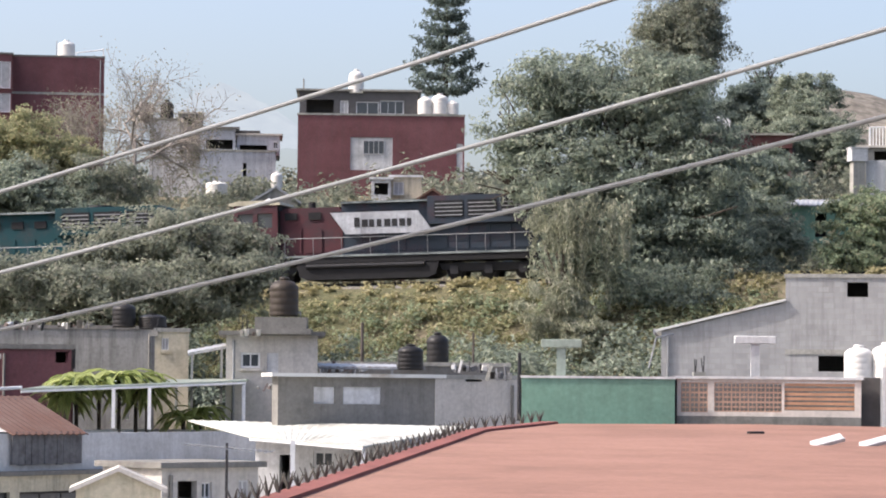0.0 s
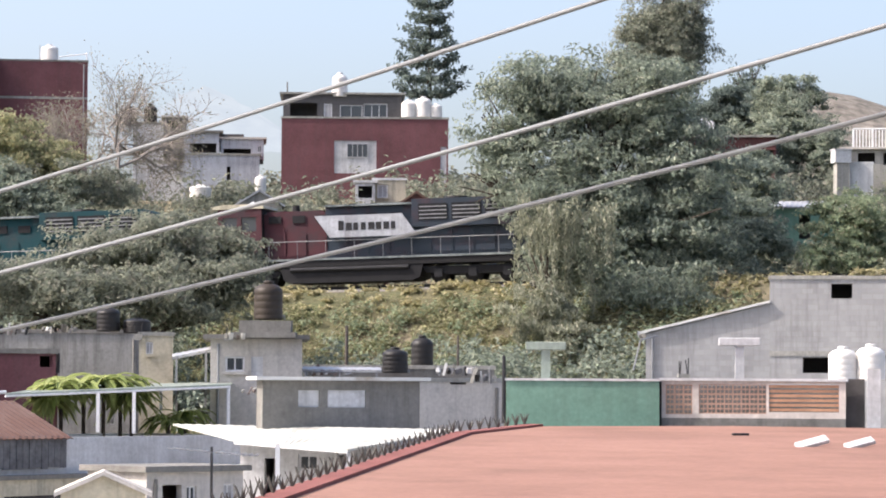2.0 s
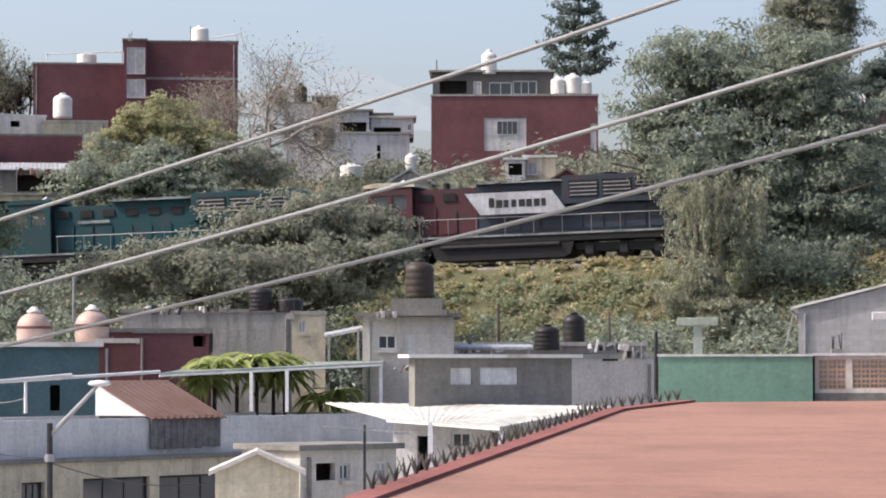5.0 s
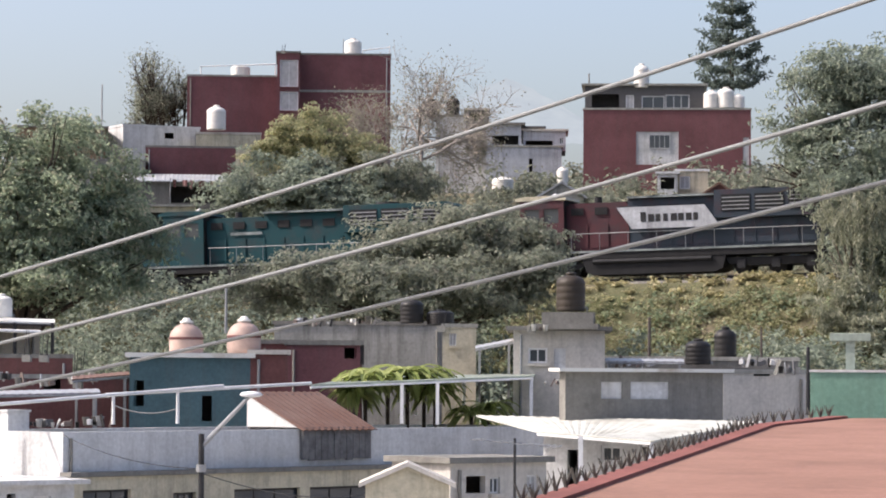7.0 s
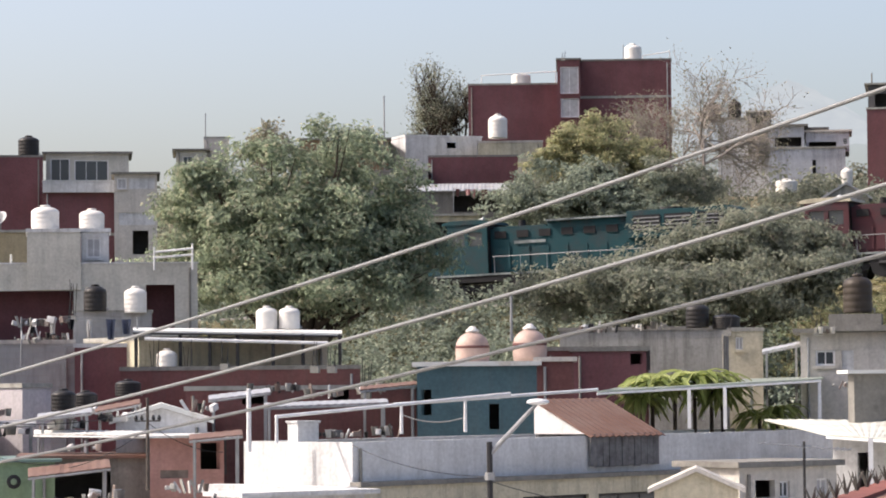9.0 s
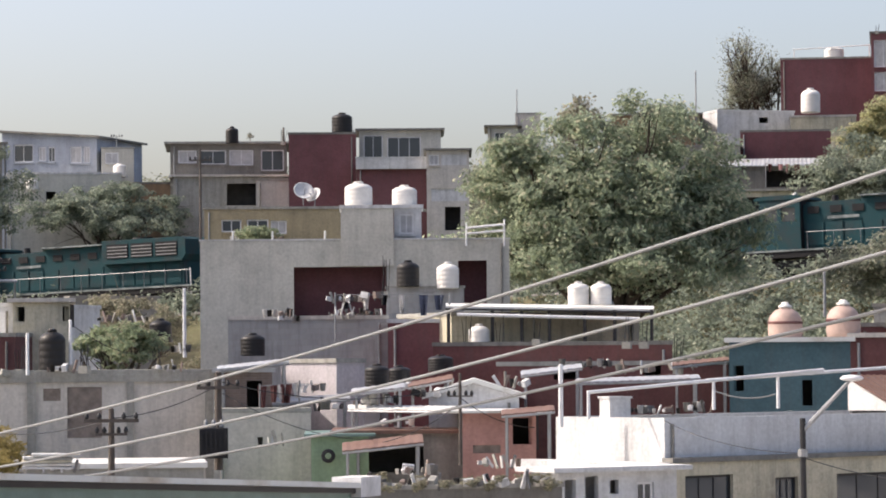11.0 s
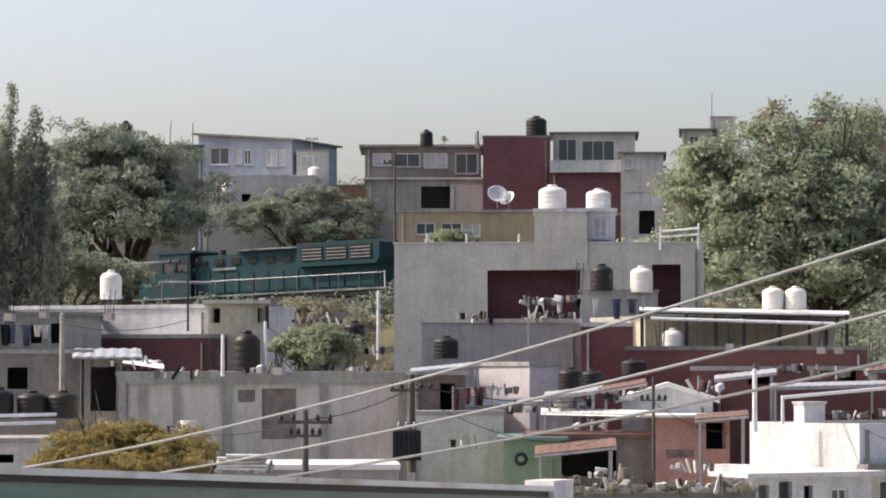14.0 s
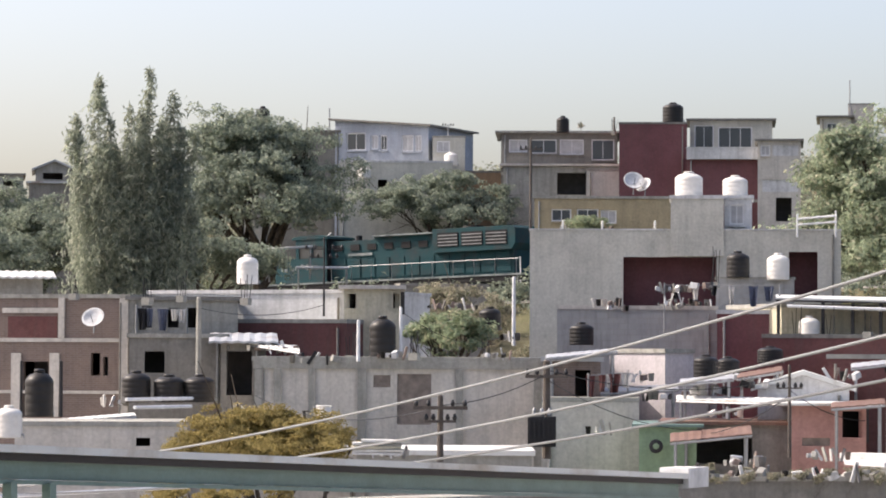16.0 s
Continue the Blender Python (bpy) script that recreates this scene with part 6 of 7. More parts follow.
            part("letter_bar", boxed(a, -1.62, 3.04, a + w, -1.603, 3.44 + (0.12 if i == 0 else 0)), M_STEEL_DK, pl)
        for a in (9.0, 11.2, 13.4):
            part("plate_bracket", boxed(a, -1.558, 3.0, a + 0.1, -1.07, 3.1), M_STEEL_DK, pl)
    else:
        part("side_stripe", boxed(6.9, -1.1, 3.2, 8.8, -1.076, 3.36), M_ENGINE_WORN_LIT, e, "worn pale stripe")
        for i in range(9 if along > 50 else 0):
            a = 1.3 + i * 0.4 + rng.uniform(-0.1, 0.1)
            z = 2.45 + rng.uniform(-0.08, 0.08)
            y = -1.012 if a < 2.6 else -1.512
            if not 2.5 < a < 2.95:
                part("letter_bar", boxed(a, y - 0.01, z, a + rng.uniform(0.12, 0.28), y + 0.008, z + rng.uniform(0.12, 0.4)), M_ENGINE_WORN_LIT, e, "worn white lettering bar")
    return e


rz_train = math.degrees(math.atan2(-TRACK_D.y, -TRACK_D.x))


def rail_height(along):
    return 19.4 - GRADE * along


locomotive(80.4, M_LOCO_TEAL, M_LOCO_TEAL, "teal diesel locomotive with worn white lettering at the town end")
locomotive(24.4, M_LOCO_TEAL, M_LOCO_TEAL, "teal diesel locomotive with a dark underframe on the bank")
locomotive(3.2, M_LOCO_RED, M_LOCO_NAVY, "maroon and navy diesel locomotive with a white plate", True)


def build_track():
    e = thing("rail_track", (TRACK_P.x, TRACK_P.y, 19.0), rz_train, "single rail track on dark ballast along the bank", "rail track", kind="structure")
    e.matrix_world = pose(TRACK_P.x, TRACK_P.y, 18.98, 0, 0, rz_train) @ pose(0, 0, 0, 0, -math.degrees(math.atan(GRADE)), 0)
    part("ballast", prism(bmesh.new(), [(-2.4, -0.1), (2.4, -0.1), (1.6, 0.22), (-1.6, 0.22)], -60, 115), M_STONE, e).matrix_basis = pose(0, 0, 0, 0, 0, 90)
    for s in (-0.72, 0.72):
        part("rail", boxed(-115, s - 0.035, 0.28, 60, s + 0.035, 0.42), M_STEEL_DK, e)
    bm = bmesh.new()
    for i in range(250):
        x = -114 + i * 0.69
        box(bm, x, -1.25, 0.16, x + 0.24, 1.25, 0.278)
    part("sleepers", bm, M_WOOD, e)["kind"] = "stuff"


build_track()

# ---- trees and scrub ----
tree("tree", "large dark green broadleaf tree hung with creepers", [(4.633, 167.936, 29.266, 2.71, 2.409), (7.643, 167.826, 29.892, 2.71, 2.108), (10.359, 167.68, 28.695, 3.313, 2.71), (12.47, 167.537, 26.891, 3.012, 3.012), (3.435, 166.965, 25.857, 1.796, 2.096), (6.402, 165.877, 24.615, 3.273, 2.976), (10.269, 165.682, 23.746, 3.571, 2.976), (8.753, 164.768, 21.013, 3.254, 2.662), (12.945, 165.495, 21.68, 2.976, 2.976), (14.277, 167.392, 24.789, 1.807, 2.71), (11.57, 162.589, 18.615, 3.214, 2.338)],
     46000, 0.38, L_DARK, 3, clump=0.9, limbs=24, radius=0.45, droop=0.5, narrow=0.42)
tree("tree", "creeper-hung lower boughs beside the bank", [(5.781, 159.896, 22.246, 1.29, 1.29), (6.148, 158.881, 20.049, 1.14, 1.71), (5.62, 156.899, 17.445, 1.55, 1.55), (7.106, 155.838, 16.29, 1.68, 1.12), (4.797, 160.929, 21.297, 0.72, 0.87)], 4200, 0.36, L_CREEPER, 8, clump=0.6, limbs=10, droop=1.6, narrow=0.32)
tree("tree", "tall grey-green eucalyptus on the hilltop", [(15.166, 204.438, 37.476, 2.131, 2.205), (13.9, 204.528, 35.073, 1.837, 1.654), (16.622, 204.325, 38.586, 1.249, 1.837), (15.729, 204.396, 35.262, 2.021, 1.837), (15.5, 204.4, 36.5, 2.1, 1.9), (14.6, 204.4, 34.2, 2.0, 1.9)], 22000, 0.28, L_OLIVE, 4, clump=0.8, droop=0.6)


def creepers(a, b, n, seed):
    """Long leafy strands that hang from the boughs between a and b."""
    rng = np.random.default_rng(seed)
    a, b = np.array(a), np.array(b)
    e = thing("creeper", (a + b) / 2, 0, "pale creeper strands hanging down the large dark tree", "creeper")
    cs = []
    for i in range(n):
        top = (b - a) * (i / (n - 1) - 0.5) + rng.normal(size=3) * [0.15, 0.8, 0.5]
        drop = rng.uniform(1.2, 4.8) * (1 if i % 3 else 1.3)
        m = int(drop * 34)
        f = rng.uniform(0, 1, (m, 1))
        sway = rng.normal(size=3) * [0.25, 0.2, 0]
        c = top + f * (sway - [0, 0, drop]) + rng.normal(size=(m, 3)) * (0.16 - 0.1 * f)
        cs.append(c)
    c = np.concatenate(cs)
    me = leaf_mesh("foliage", c, rng.normal(size=c.shape) + [-0.4, -0.6, 0], 0.3, rng, 0.3, 2.5)
    me.materials.append(L_CREEPER)
    ob = new("foliage", me)
    ob.parent = e
    ob["kind"] = "stuff"


creepers((4.5, 157.936, 23.552), (9.024, 157.742, 23.06), 26, 9)
araucaria("conifer", "tall dark tiered conifer behind a maroon house", (0.011, 238, 32.054), 14.591, 3.413, 11, 10, 0.3)
tree("tree", "dark rounded tree on the skyline", [(26.251, 223.463, 35.318, 1.049, 1.371), (26.341, 222.446, 33.217, 1.927, 2.008), (26.623, 221.405, 31.535, 2.239, 1.599), (24.779, 224.638, 34.198, 1.458, 2.026), (24.355, 220.66, 30.858, 2.388, 1.99), (27.361, 219.3, 29.995, 1.585, 1.585)], 18000, 0.3, L_DARK, 12, clump=0.6)
tree("tree", "low dark trees along the skyline", [(23.48, 233.824, 35.002, 1.896, 2.106), (21.607, 234.005, 34.577, 2.106, 1.685), (25.353, 233.628, 34.581, 1.264, 1.685)], 11000, 0.3, L_PINE, 13, clump=0.6)
branchy("tree", "slender sparse tree on the skyline", (24.086, 233.762, 33.5), 8.2, 0.28, 63, M_BARK, L_PINE, 420, 0.3, 1.0, 4)
tree("bush", "leafy green bush by the rail track", [(22.251, 168.537, 23.121, 1.828, 1.524), (23.442, 168.376, 22.216, 1.828, 2.133), (21.409, 166.63, 21.216, 1.355, 1.054)], 6000, 0.33, L_MID, 14, clump=0.6)
tree("tree", "dark shaded trees below the green shed", [(16.218, 175.251, 23.102, 2.208, 1.893), (18.244, 183.093, 26.156, 1.979, 1.649), (17.986, 171.057, 21.675, 1.85, 1.233)], 13000, 0.34, L_DARK, 15, clump=0.7)
tree("tree", "yellow-green tree on the slope", [(-26.392, 198.251, 28.524, 3.047, 2.51), (-28.189, 196.993, 26.822, 2.319, 1.784), (-23.948, 197.554, 27.221, 2.14, 2.14)], 15000, 0.3, L_YELLOW, 16, clump=0.65)
tree("tree", "shaded green tree below a yellow tree", [(-24.622, 194.447, 25.602, 3.162, 1.932), (-21.482, 194.819, 25.981, 2.811, 1.757), (-27.61, 193.035, 25.164, 2.097, 1.049)], 7000, 0.34, L_OLIVE, 17, clump=0.7)
branchy("tree", "pale nearly bare tree on the slope", (-20.085, 204.014, 25.997), 16.169, 0.6, 18, M_BARK_PALE, L_DRY, 3200, 0.15, 0.9, 6, 0.0095)
branchy("tree", "pale nearly bare tree beside the maroon house", (-22.683, 205.753, 26.096), 14.101, 0.6, 19, M_BARK_PALE, L_DRY, 3200, 0.15, 0.9, 6, 0.0095)
for q, h, sd in (((-4.29, 184.95), 8.2, 20), ((-6.48, 185.89), 7.2, 21)):
    branchy("tree", "brown thin-leaved tree behind the rail track", (*q, ground(*q)), h, 0.75, sd, M_BARK, L_DRY, 1500, 0.2, 0.7)
for q, h, sd in (((-43.788, 241.055, 30.56), 12.517, 22), ((-45.345, 241.785, 30.61), 10.363, 122), ((-42.585, 242.286, 30.646), 11.466, 123), ((-44.795, 242.904, 30.687), 9.52, 124)):
    branchy("tree", "wispy grey tree on the skyline", q, h, 0.34, sd, M_BARK, L_OLIVE, 2600, 0.17)
tree("tree", "olive green trees below the rail bank", [(-20.874, 150.56, 18.234, 2.725, 0.954), (-18.464, 152.889, 18.875, 2.208, 1.242), (-15.838, 155.194, 20.231, 1.958, 1.538), (-12.944, 155.462, 20.828, 2.517, 1.818), (-10.436, 155.651, 20.023, 1.818, 1.678), (-16.343, 151.119, 18.159, 4.087, 0.872), (-12.312, 151.501, 18.346, 2.997, 1.09), (-9.611, 151.696, 18.65, 1.362, 1.09)], 24000, 0.34, L_OLIVE, 5, clump=0.8, limbs=20)
tree("tree", "dark green trees at the foot of the slope", [(-25.711, 192.289, 24.943, 3.13, 2.434), (-23.071, 190.609, 23.5, 2.409, 1.721), (-29.079, 191.808, 24.192, 3.13, 3.13)], 9000, 0.36, L_DARK, 23, clump=0.8)
tree("tree", "broad mid green tree beside the pale house", [(-34.823, 145.902, 24.394, 1.882, 1.21), (-32.195, 146.504, 25.186, 1.882, 1.076), (-36.661, 145.451, 22.52, 2.151, 1.613), (-31.309, 148.741, 23.137, 1.907, 1.635), (-33.53, 146.204, 22.229, 2.42, 1.613), (-37.711, 145.182, 20.644, 1.613, 1.882), (-35.137, 144.798, 20.316, 2.137, 1.603), (-32.234, 146.496, 20.334, 2.42, 1.613), (-29.727, 149.065, 20.665, 1.907, 1.635), (-35.668, 144.668, 18.451, 2.137, 1.068), (-31.773, 145.573, 18.418, 2.671, 1.068), (-37.949, 145.12, 24.142, 1.21, 1.076), (-28.939, 149.22, 19.021, 1.09, 1.09), (-39.41, 146.802, 22.114, 1.362, 1.635), (-39.432, 145.76, 19.626, 1.353, 1.624), (-29.028, 149.202, 19.825, 1.635, 1.635), (-29.723, 150.085, 22.324, 1.371, 1.234)], 30000, 0.34, L_PALE, 6, clump=0.9, limbs=26)
branchy("tree", "thin grey bare crown behind a green tree", (-39.935, 167.3, 25.3), 5.55, 0.7, 24, M_BARK_PALE, L_DRY, 2600, 0.22, 0.7)
branchy("tree", "thin grey bare crown behind a leafy tree", (-36.025, 168.185, 25.272), 5.087, 0.7, 25, M_BARK, L_DARK, 1800, 0.25, 0.7)
tree("tree", "dark tree above the white roofed house", [(-80.81, 171.958, 26.124, 2.725, 2.044), (-83.264, 170.784, 26.44, 2.725, 2.044), (-78.64, 172.962, 24.778, 2.214, 2.044), (-81.16, 169.579, 23.623, 3.37, 2.022), (-82.971, 168.7, 23.269, 2.359, 2.022), (-77.689, 170.098, 22.256, 2.011, 1.508)], 17000, 0.32, L_DARK, 7, clump=0.75, limbs=20)
tree("tree", "small dark tree above the rail track", [(-82.415, 192.390, 23.770, 1.688, 1.051), (-80.349, 193.262, 24.664, 1.876, 1.126), (-78.274, 194.113, 24.770, 1.876, 1.201), (-75.840, 195.077, 24.197, 2.063, 1.275), (-77.504, 193.183, 23.216, 3.358, 0.971), (-74.037, 194.537, 23.014, 1.119, 0.971)], 9000, 0.3, L_DARK, 26, clump=0.55, limbs=16, base_xy=(-78.885, 193.865), radius=0.16)
tree("tree", "grey-green trees at the edge of town", [(-91.784, 160.626, 21.686, 2.653, 1.99), (-88.326, 159.13, 20.288, 1.958, 1.958), (-89.557, 156.14, 18.915, 2.581, 1.613)], 10000, 0.34, L_DARK, 27, clump=0.7)
tree("bush", "leafy shrub between house walls", [(-40.776, 101.086, 14.736, 1.172, 0.586), (-41.679, 100.717, 14.536, 0.684, 0.488), (-39.868, 101.447, 14.546, 0.586, 0.488)], 2600, 0.22, L_MID, 28, clump=0.35, limbs=6)
tree("bush", "golden flowering bush above the canopy beam", [(-35.011, 71.932, 12.011, 1.147, 0.516), (-33.462, 72.665, 11.975, 1.291, 0.545), (-34.111, 72.363, 12.229, 1.004, 0.373), (-32.55, 73.079, 11.807, 0.717, 0.344), (-35.775, 71.555, 11.723, 0.574, 0.315), (-33.894, 71.913, 11.644, 2.138, 0.314), (-34.789, 71.484, 11.669, 1.14, 0.314), (-32.735, 72.448, 11.677, 0.998, 0.314)], 26000, 0.1, L_GOLD, 29, clump=0.2, limbs=10)
tree("bush", "golden bush seen under the canopy beam", [(-26.92, 53.622, 11.363, 0.86, 0.194), (-25.768, 54.185, 11.323, 0.753, 0.151)], 2000, 0.1, L_GOLD, 30, clump=0.16, limbs=4)


def bamboo():
    """A clump of leaning culms, each a plume that thins to a nodding tip."""
    rng = np.random.default_rng(31)
    bx, by = -79.967, 152.28
    gz = ground(bx, by)
    e = thing("bamboo", (bx, by, gz), 27.5, "tall grey-green bamboo clump with feathery tips", "bamboo")
    cs, ns = [], []
    plumes = [(-2.1, 11.6, 0.30), (0.75, 12.0, 0.25), (2.6, 11.0, -0.3), (-1.3, 9.6, 0.2), (0.0, 10.1, -0.2), (1.7, 10.0, 0.3), (3.1, 9.0, 0.4)]
    for i in range(34):
        plumes.append((rng.uniform(-3.2, 3.4), rng.uniform(4.0, 9.8), rng.normal() * 0.6))
    for x, h, nod in plumes:
        h += 17.215 - gz
        y = rng.uniform(-1.6, 1.6)
        p = np.array([x * 0.55, y * 0.6, 0.0])
        tip = np.array([x + nod, y, h])
        bend = np.array([x * 0.85, y, h * 0.66])
        bm = bmesh.new()
        tube(bm, p, bend, 0.06, 0.04, 6)
        tube(bm, bend, tip, 0.04, 0.008, 6)
        part("culm", bm, L_BAMBOO, e)
        m = int(h * 9)
        f = rng.uniform(0.06, 1, (m, 1)) ** 0.85
        q = np.where(f < 0.66, p + (bend - p) * f / 0.66, bend + (tip - bend) * (f - 0.66) / 0.34)
        w = 0.10 + 0.95 * np.clip(1 - f, 0, 0.6) ** 0.8
        o = rng.normal(size=(m, 3)) * w * np.array([0.8, 0.8, 0.35])
        spray = np.repeat(q + o, 13, 0) + rng.normal(size=(m * 13, 3)) * np.repeat(0.12 + 0.14 * (1 - f), 13, 0) * np.array([1, 1, 1.5])
        cs.append(spray)
        ns.append(np.repeat(o, 13, 0) + [-0.2, -0.3, 0.4])
    me = leaf_mesh("crown", np.concatenate(cs), np.concatenate(ns), 0.36, rng, 0.2, 1.3)
    me.materials.append(L_BAMBOO)
    new("crown", me).parent = e


bamboo()




def leafy_plant(at, reach, n, seed):
    """A garden plant of long arching blades that rise from one short stem."""
    rng = np.random.default_rng(seed)
    gz = ground(at[0], at[1])
    e = thing("garden_plant", (at[0], at[1], gz), 0, "bright green garden plant with long arching leaves", "plant", "garden plants")
    top = at[2] - gz - reach * 0.35
    part("stem", tube(bmesh.new(), (0, 0, -0.1), (0, 0, top + 0.05), 0.09, 0.06, 7), M_BARK, e)
    vs, fs = [], []
    for i in range(n):
        a = rng.uniform(0, 2 * math.pi)
        d = np.array([math.cos(a), math.sin(a), 0])
        side = np.array([-d[1], d[0], 0])
        L, rise, w = reach * rng.uniform(0.6, 1.15), rng.uniform(0.25, 1.0), reach * rng.uniform(0.07, 0.12)
        k0 = len(vs)
        for k in range(6):
            f = k / 5
            c = d * L * f + np.array([0, 0, top - rng.uniform(0, 0.02) + L * (rise * f - 0.95 * f * f)])
            b = w * (0.25 + 1.5 * f) * (1 - f) ** 0.6 + 0.004
            vs += [c - side * b + [0, 0, b * 0.5], c, c + side * b + [0, 0, b * 0.5]]
        for k in range(5):
            q = k0 + k * 3
            fs += [(q, q + 1, q + 4, q + 3), (q + 1, q + 2, q + 5, q + 4)]
    me = bpy.data.meshes.new("leaves")
    me.from_pydata([tuple(v) for v in vs], [], fs)
    me.materials.append(L_BRIGHT)
    new("leaves", me).parent = e


for i, q in enumerate(((-10.859, 99.731, 14.461), (-10.293, 100.316, 14.693), (-9.812, 100.890, 14.566), (-11.503, 99.132, 14.391), (-9.454, 100.923, 14.060), (-11.791, 98.573, 13.898), (-8.333, 101.546, 13.236), (-7.831, 102.110, 13.411))):
    leafy_plant(q, (1.4, 1.6, 1.5, 1.2, 1.3, 1.2, 1.1, 1.1)[i], 46, 320 + i)
tree("tree", "dark thicket beside the rail track", [(-77.859, 162.29, 18.954, 1.936, 0.903), (-80.918, 158.544, 19.857, 3.191, 1.595)], 7000, 0.34, L_DARK, 33, clump=0.7, limbs=10)
tree("bush", "dry green bushes on an earth bank", [(-52.144, 129.927, 16.313, 1.506, 0.878), (-50.256, 128.524, 15.533, 1.237, 0.99), (-52.543, 127.606, 15.301, 1.237, 0.742)], 4000, 0.26, L_DRY, 34, clump=0.5, limbs=6)


def on_bank(s, u, r, h):
    p = TRACK_P + TRACK_D * s + TRACK_N * u
    return (p.x, p.y, r, h)


shrub_strip("bank_scrub", "yellow-green scrub over the rail bank", [on_bank(s, u, 2.4, 0.45) for s in range(-60, -1, 4) for u in (-14, -11, -9)], 46000, 0.21, L_BANK, 40, 0.5, 0.0)
shrub_strip("bank_grass", "dry grass along the crest of the rail bank", [on_bank(s, u, 1.6, 0.25) for s in range(-60, 3, 2) for u in (-6.6, -5.0)], 16000, 0.26, L_DRYGRASS, 46, 0.3, 0.0)
shrub_strip("bank_weeds", "green weeds over the rail bank", [on_bank(s, u, 2.2, 0.6) for s in range(-60, 4, 5) for u in (-16, -13, -10)], 22000, 0.26, L_MID, 41, 0.6, 0.0)
shrub_strip("bank_brush", "dry brown brush over the bare earth bank", [on_bank(s, u, 3.0, 0.5) for s in range(32, 100, 5) for u in (-16, -12, -8)], 9000, 0.24, L_DRY, 45, 0.5, 0.1)
shrub_strip("bank_thicket", "dark thicket at the foot of the rail bank", [on_bank(s, u, 4.0, 2.6) for s in range(-60, 30, 5) for u in (-24, -19)] + [on_bank(s, u, 4.0, 2.0) for s in range(2, 34, 4) for u in (-15, -11, -8)] + [on_bank(s, u, 3.5, 1.8) for s in range(36, 90, 4) for u in (-7, 9)], 86000, 0.3, L_DARK, 42, 0.8, 0.2)
shrub_strip("hill_thicket", "dark scrub on the slope behind the track", [on_bank(s, u, 4.0, 2.0) for s in range(-50, 130, 6) for u in (12, 19, 27, 36)], 90000, 0.36, L_OLIVE, 43, 0.9, 0.2)
shrub_strip("far_thicket", "olive scrub along the hilltop", [on_bank(s, u, 6.0, 2.0) for s in range(-70, 150, 8) for u in (46, 60, 80)], 60000, 0.45, L_OLIVE, 44, 1.1, 0.2)

# ---- distance ----
def far_hill():
    bm = bmesh.new()
    c = Vector((108.539, 893.431, 87.989))
    rows = []
    for j in range(9):
        row = []
        for i in range(41):
            x = (i - 20) * 9.0
            k = j / 8
            h = 39.5 * math.exp(-(x / (62 if x > 0 else 40)) ** 2) * math.sin(math.pi * k * 0.5) + 2.5 * noise.noise((x * 0.04, k * 3, 7))
            row.append(bm.verts.new((c.x + x, c.y + (k - 0.5) * 120, c.z - 22 + h)))
        rows.append(row)
    for p, q in zip(rows, rows[1:]):
        for i in range(40):
            bm.faces.new((p[i], p[i + 1], q[i + 1], q[i]))
    me = bpy.data.meshes.new("far_hill")
    bm.to_mesh(me)
    me.materials.append(plain("dry_far_hillside", (0.205, 0.185, 0.155), 0.95, 0, 0.6, 0.3))
    tagged(new("far_hill", me), "dry brown wooded hill in the distance", "hill", kind="structure")


far_hill()


# ---- roof clutter ----
def rebar(at, n, h, seed):
    """Bare column bars left standing on an unfinished roof."""
    rng = np.random.default_rng(seed)
    e = thing("column_bars", at, 0, "bare steel bars of an unfinished column", "steel bars", "column bars")
    part("stub", boxed(-0.14, -0.14, -0.1, 0.14, 0.14, 0.12), M_CONC, e)
    for i in range(n):
        x, y = (-0.09, 0.09)[i % 2], (-0.09, 0.09)[i // 2 % 2]
        part("bar", tube(bmesh.new(), (x, y, 0.1), (x + rng.normal() * 0.06, y + rng.normal() * 0.06, h * rng.uniform(0.8, 1.1)), 0.014, 0.012, 5), M_STEEL_DK, e)


CLOTHS = [plain("washed_%s_cloth" % n, c, 0.95, 0, 0.2, 6) for n, c in (("white", (0.6, 0.6, 0.6)), ("red", (0.17, 0.08, 0.08)), ("blue", (0.14, 0.16, 0.22)), ("black", (0.04, 0.04, 0.045)), ("pink", (0.5, 0.3, 0.3)))]


def washing(a, b, n, seed):
    """A line of washing between two points."""
    rng = np.random.default_rng(seed)
    a, b = Vector(a), Vector(b)
    e = thing("washing_line", a, math.degrees(math.atan2((b - a).y, (b - a).x)), "washing line hung with worn clothes", "washing line")
    L = math.hypot((b - a).x, (b - a).y)
    k = b.z - a.z
    part("line", tube(bmesh.new(), (0, 0, 0), (L, 0, k), 0.012, 0.012, 5), M_STEEL, e)
    for q in (0, L):
        part("line_post", tube(bmesh.new(), (q, 0, -1.6), (q, 0, 0.08 + k * q / L), 0.03, 0.03, 6), M_STEEL, e)
    for i in range(n):
        x = L * (i + 0.5) / n + rng.uniform(-0.1, 0.1)
        w, h = rng.uniform(0.2, 0.42), rng.uniform(0.35, 0.75)
        bm = bmesh.new()
        rows = [[bm.verts.new((x + w * (c / 4 - 0.5) * (1 - 0.1 * r), 0.05 * math.sin(c * 1.9 + i) * (r + 0.3), k * x / L - h * r / 4)) for c in range(5)] for r in range(5)]
        for p, q in zip(rows, rows[1:]):
            for c in range(4):
                bm.faces.new((p[c], p[c + 1], q[c + 1], q[c]))
        bmesh.ops.solidify(bm, geom=bm.faces[:], thickness=0.012)
        part("cloth", bm, CLOTHS[int(rng.integers(0, 5))], e)


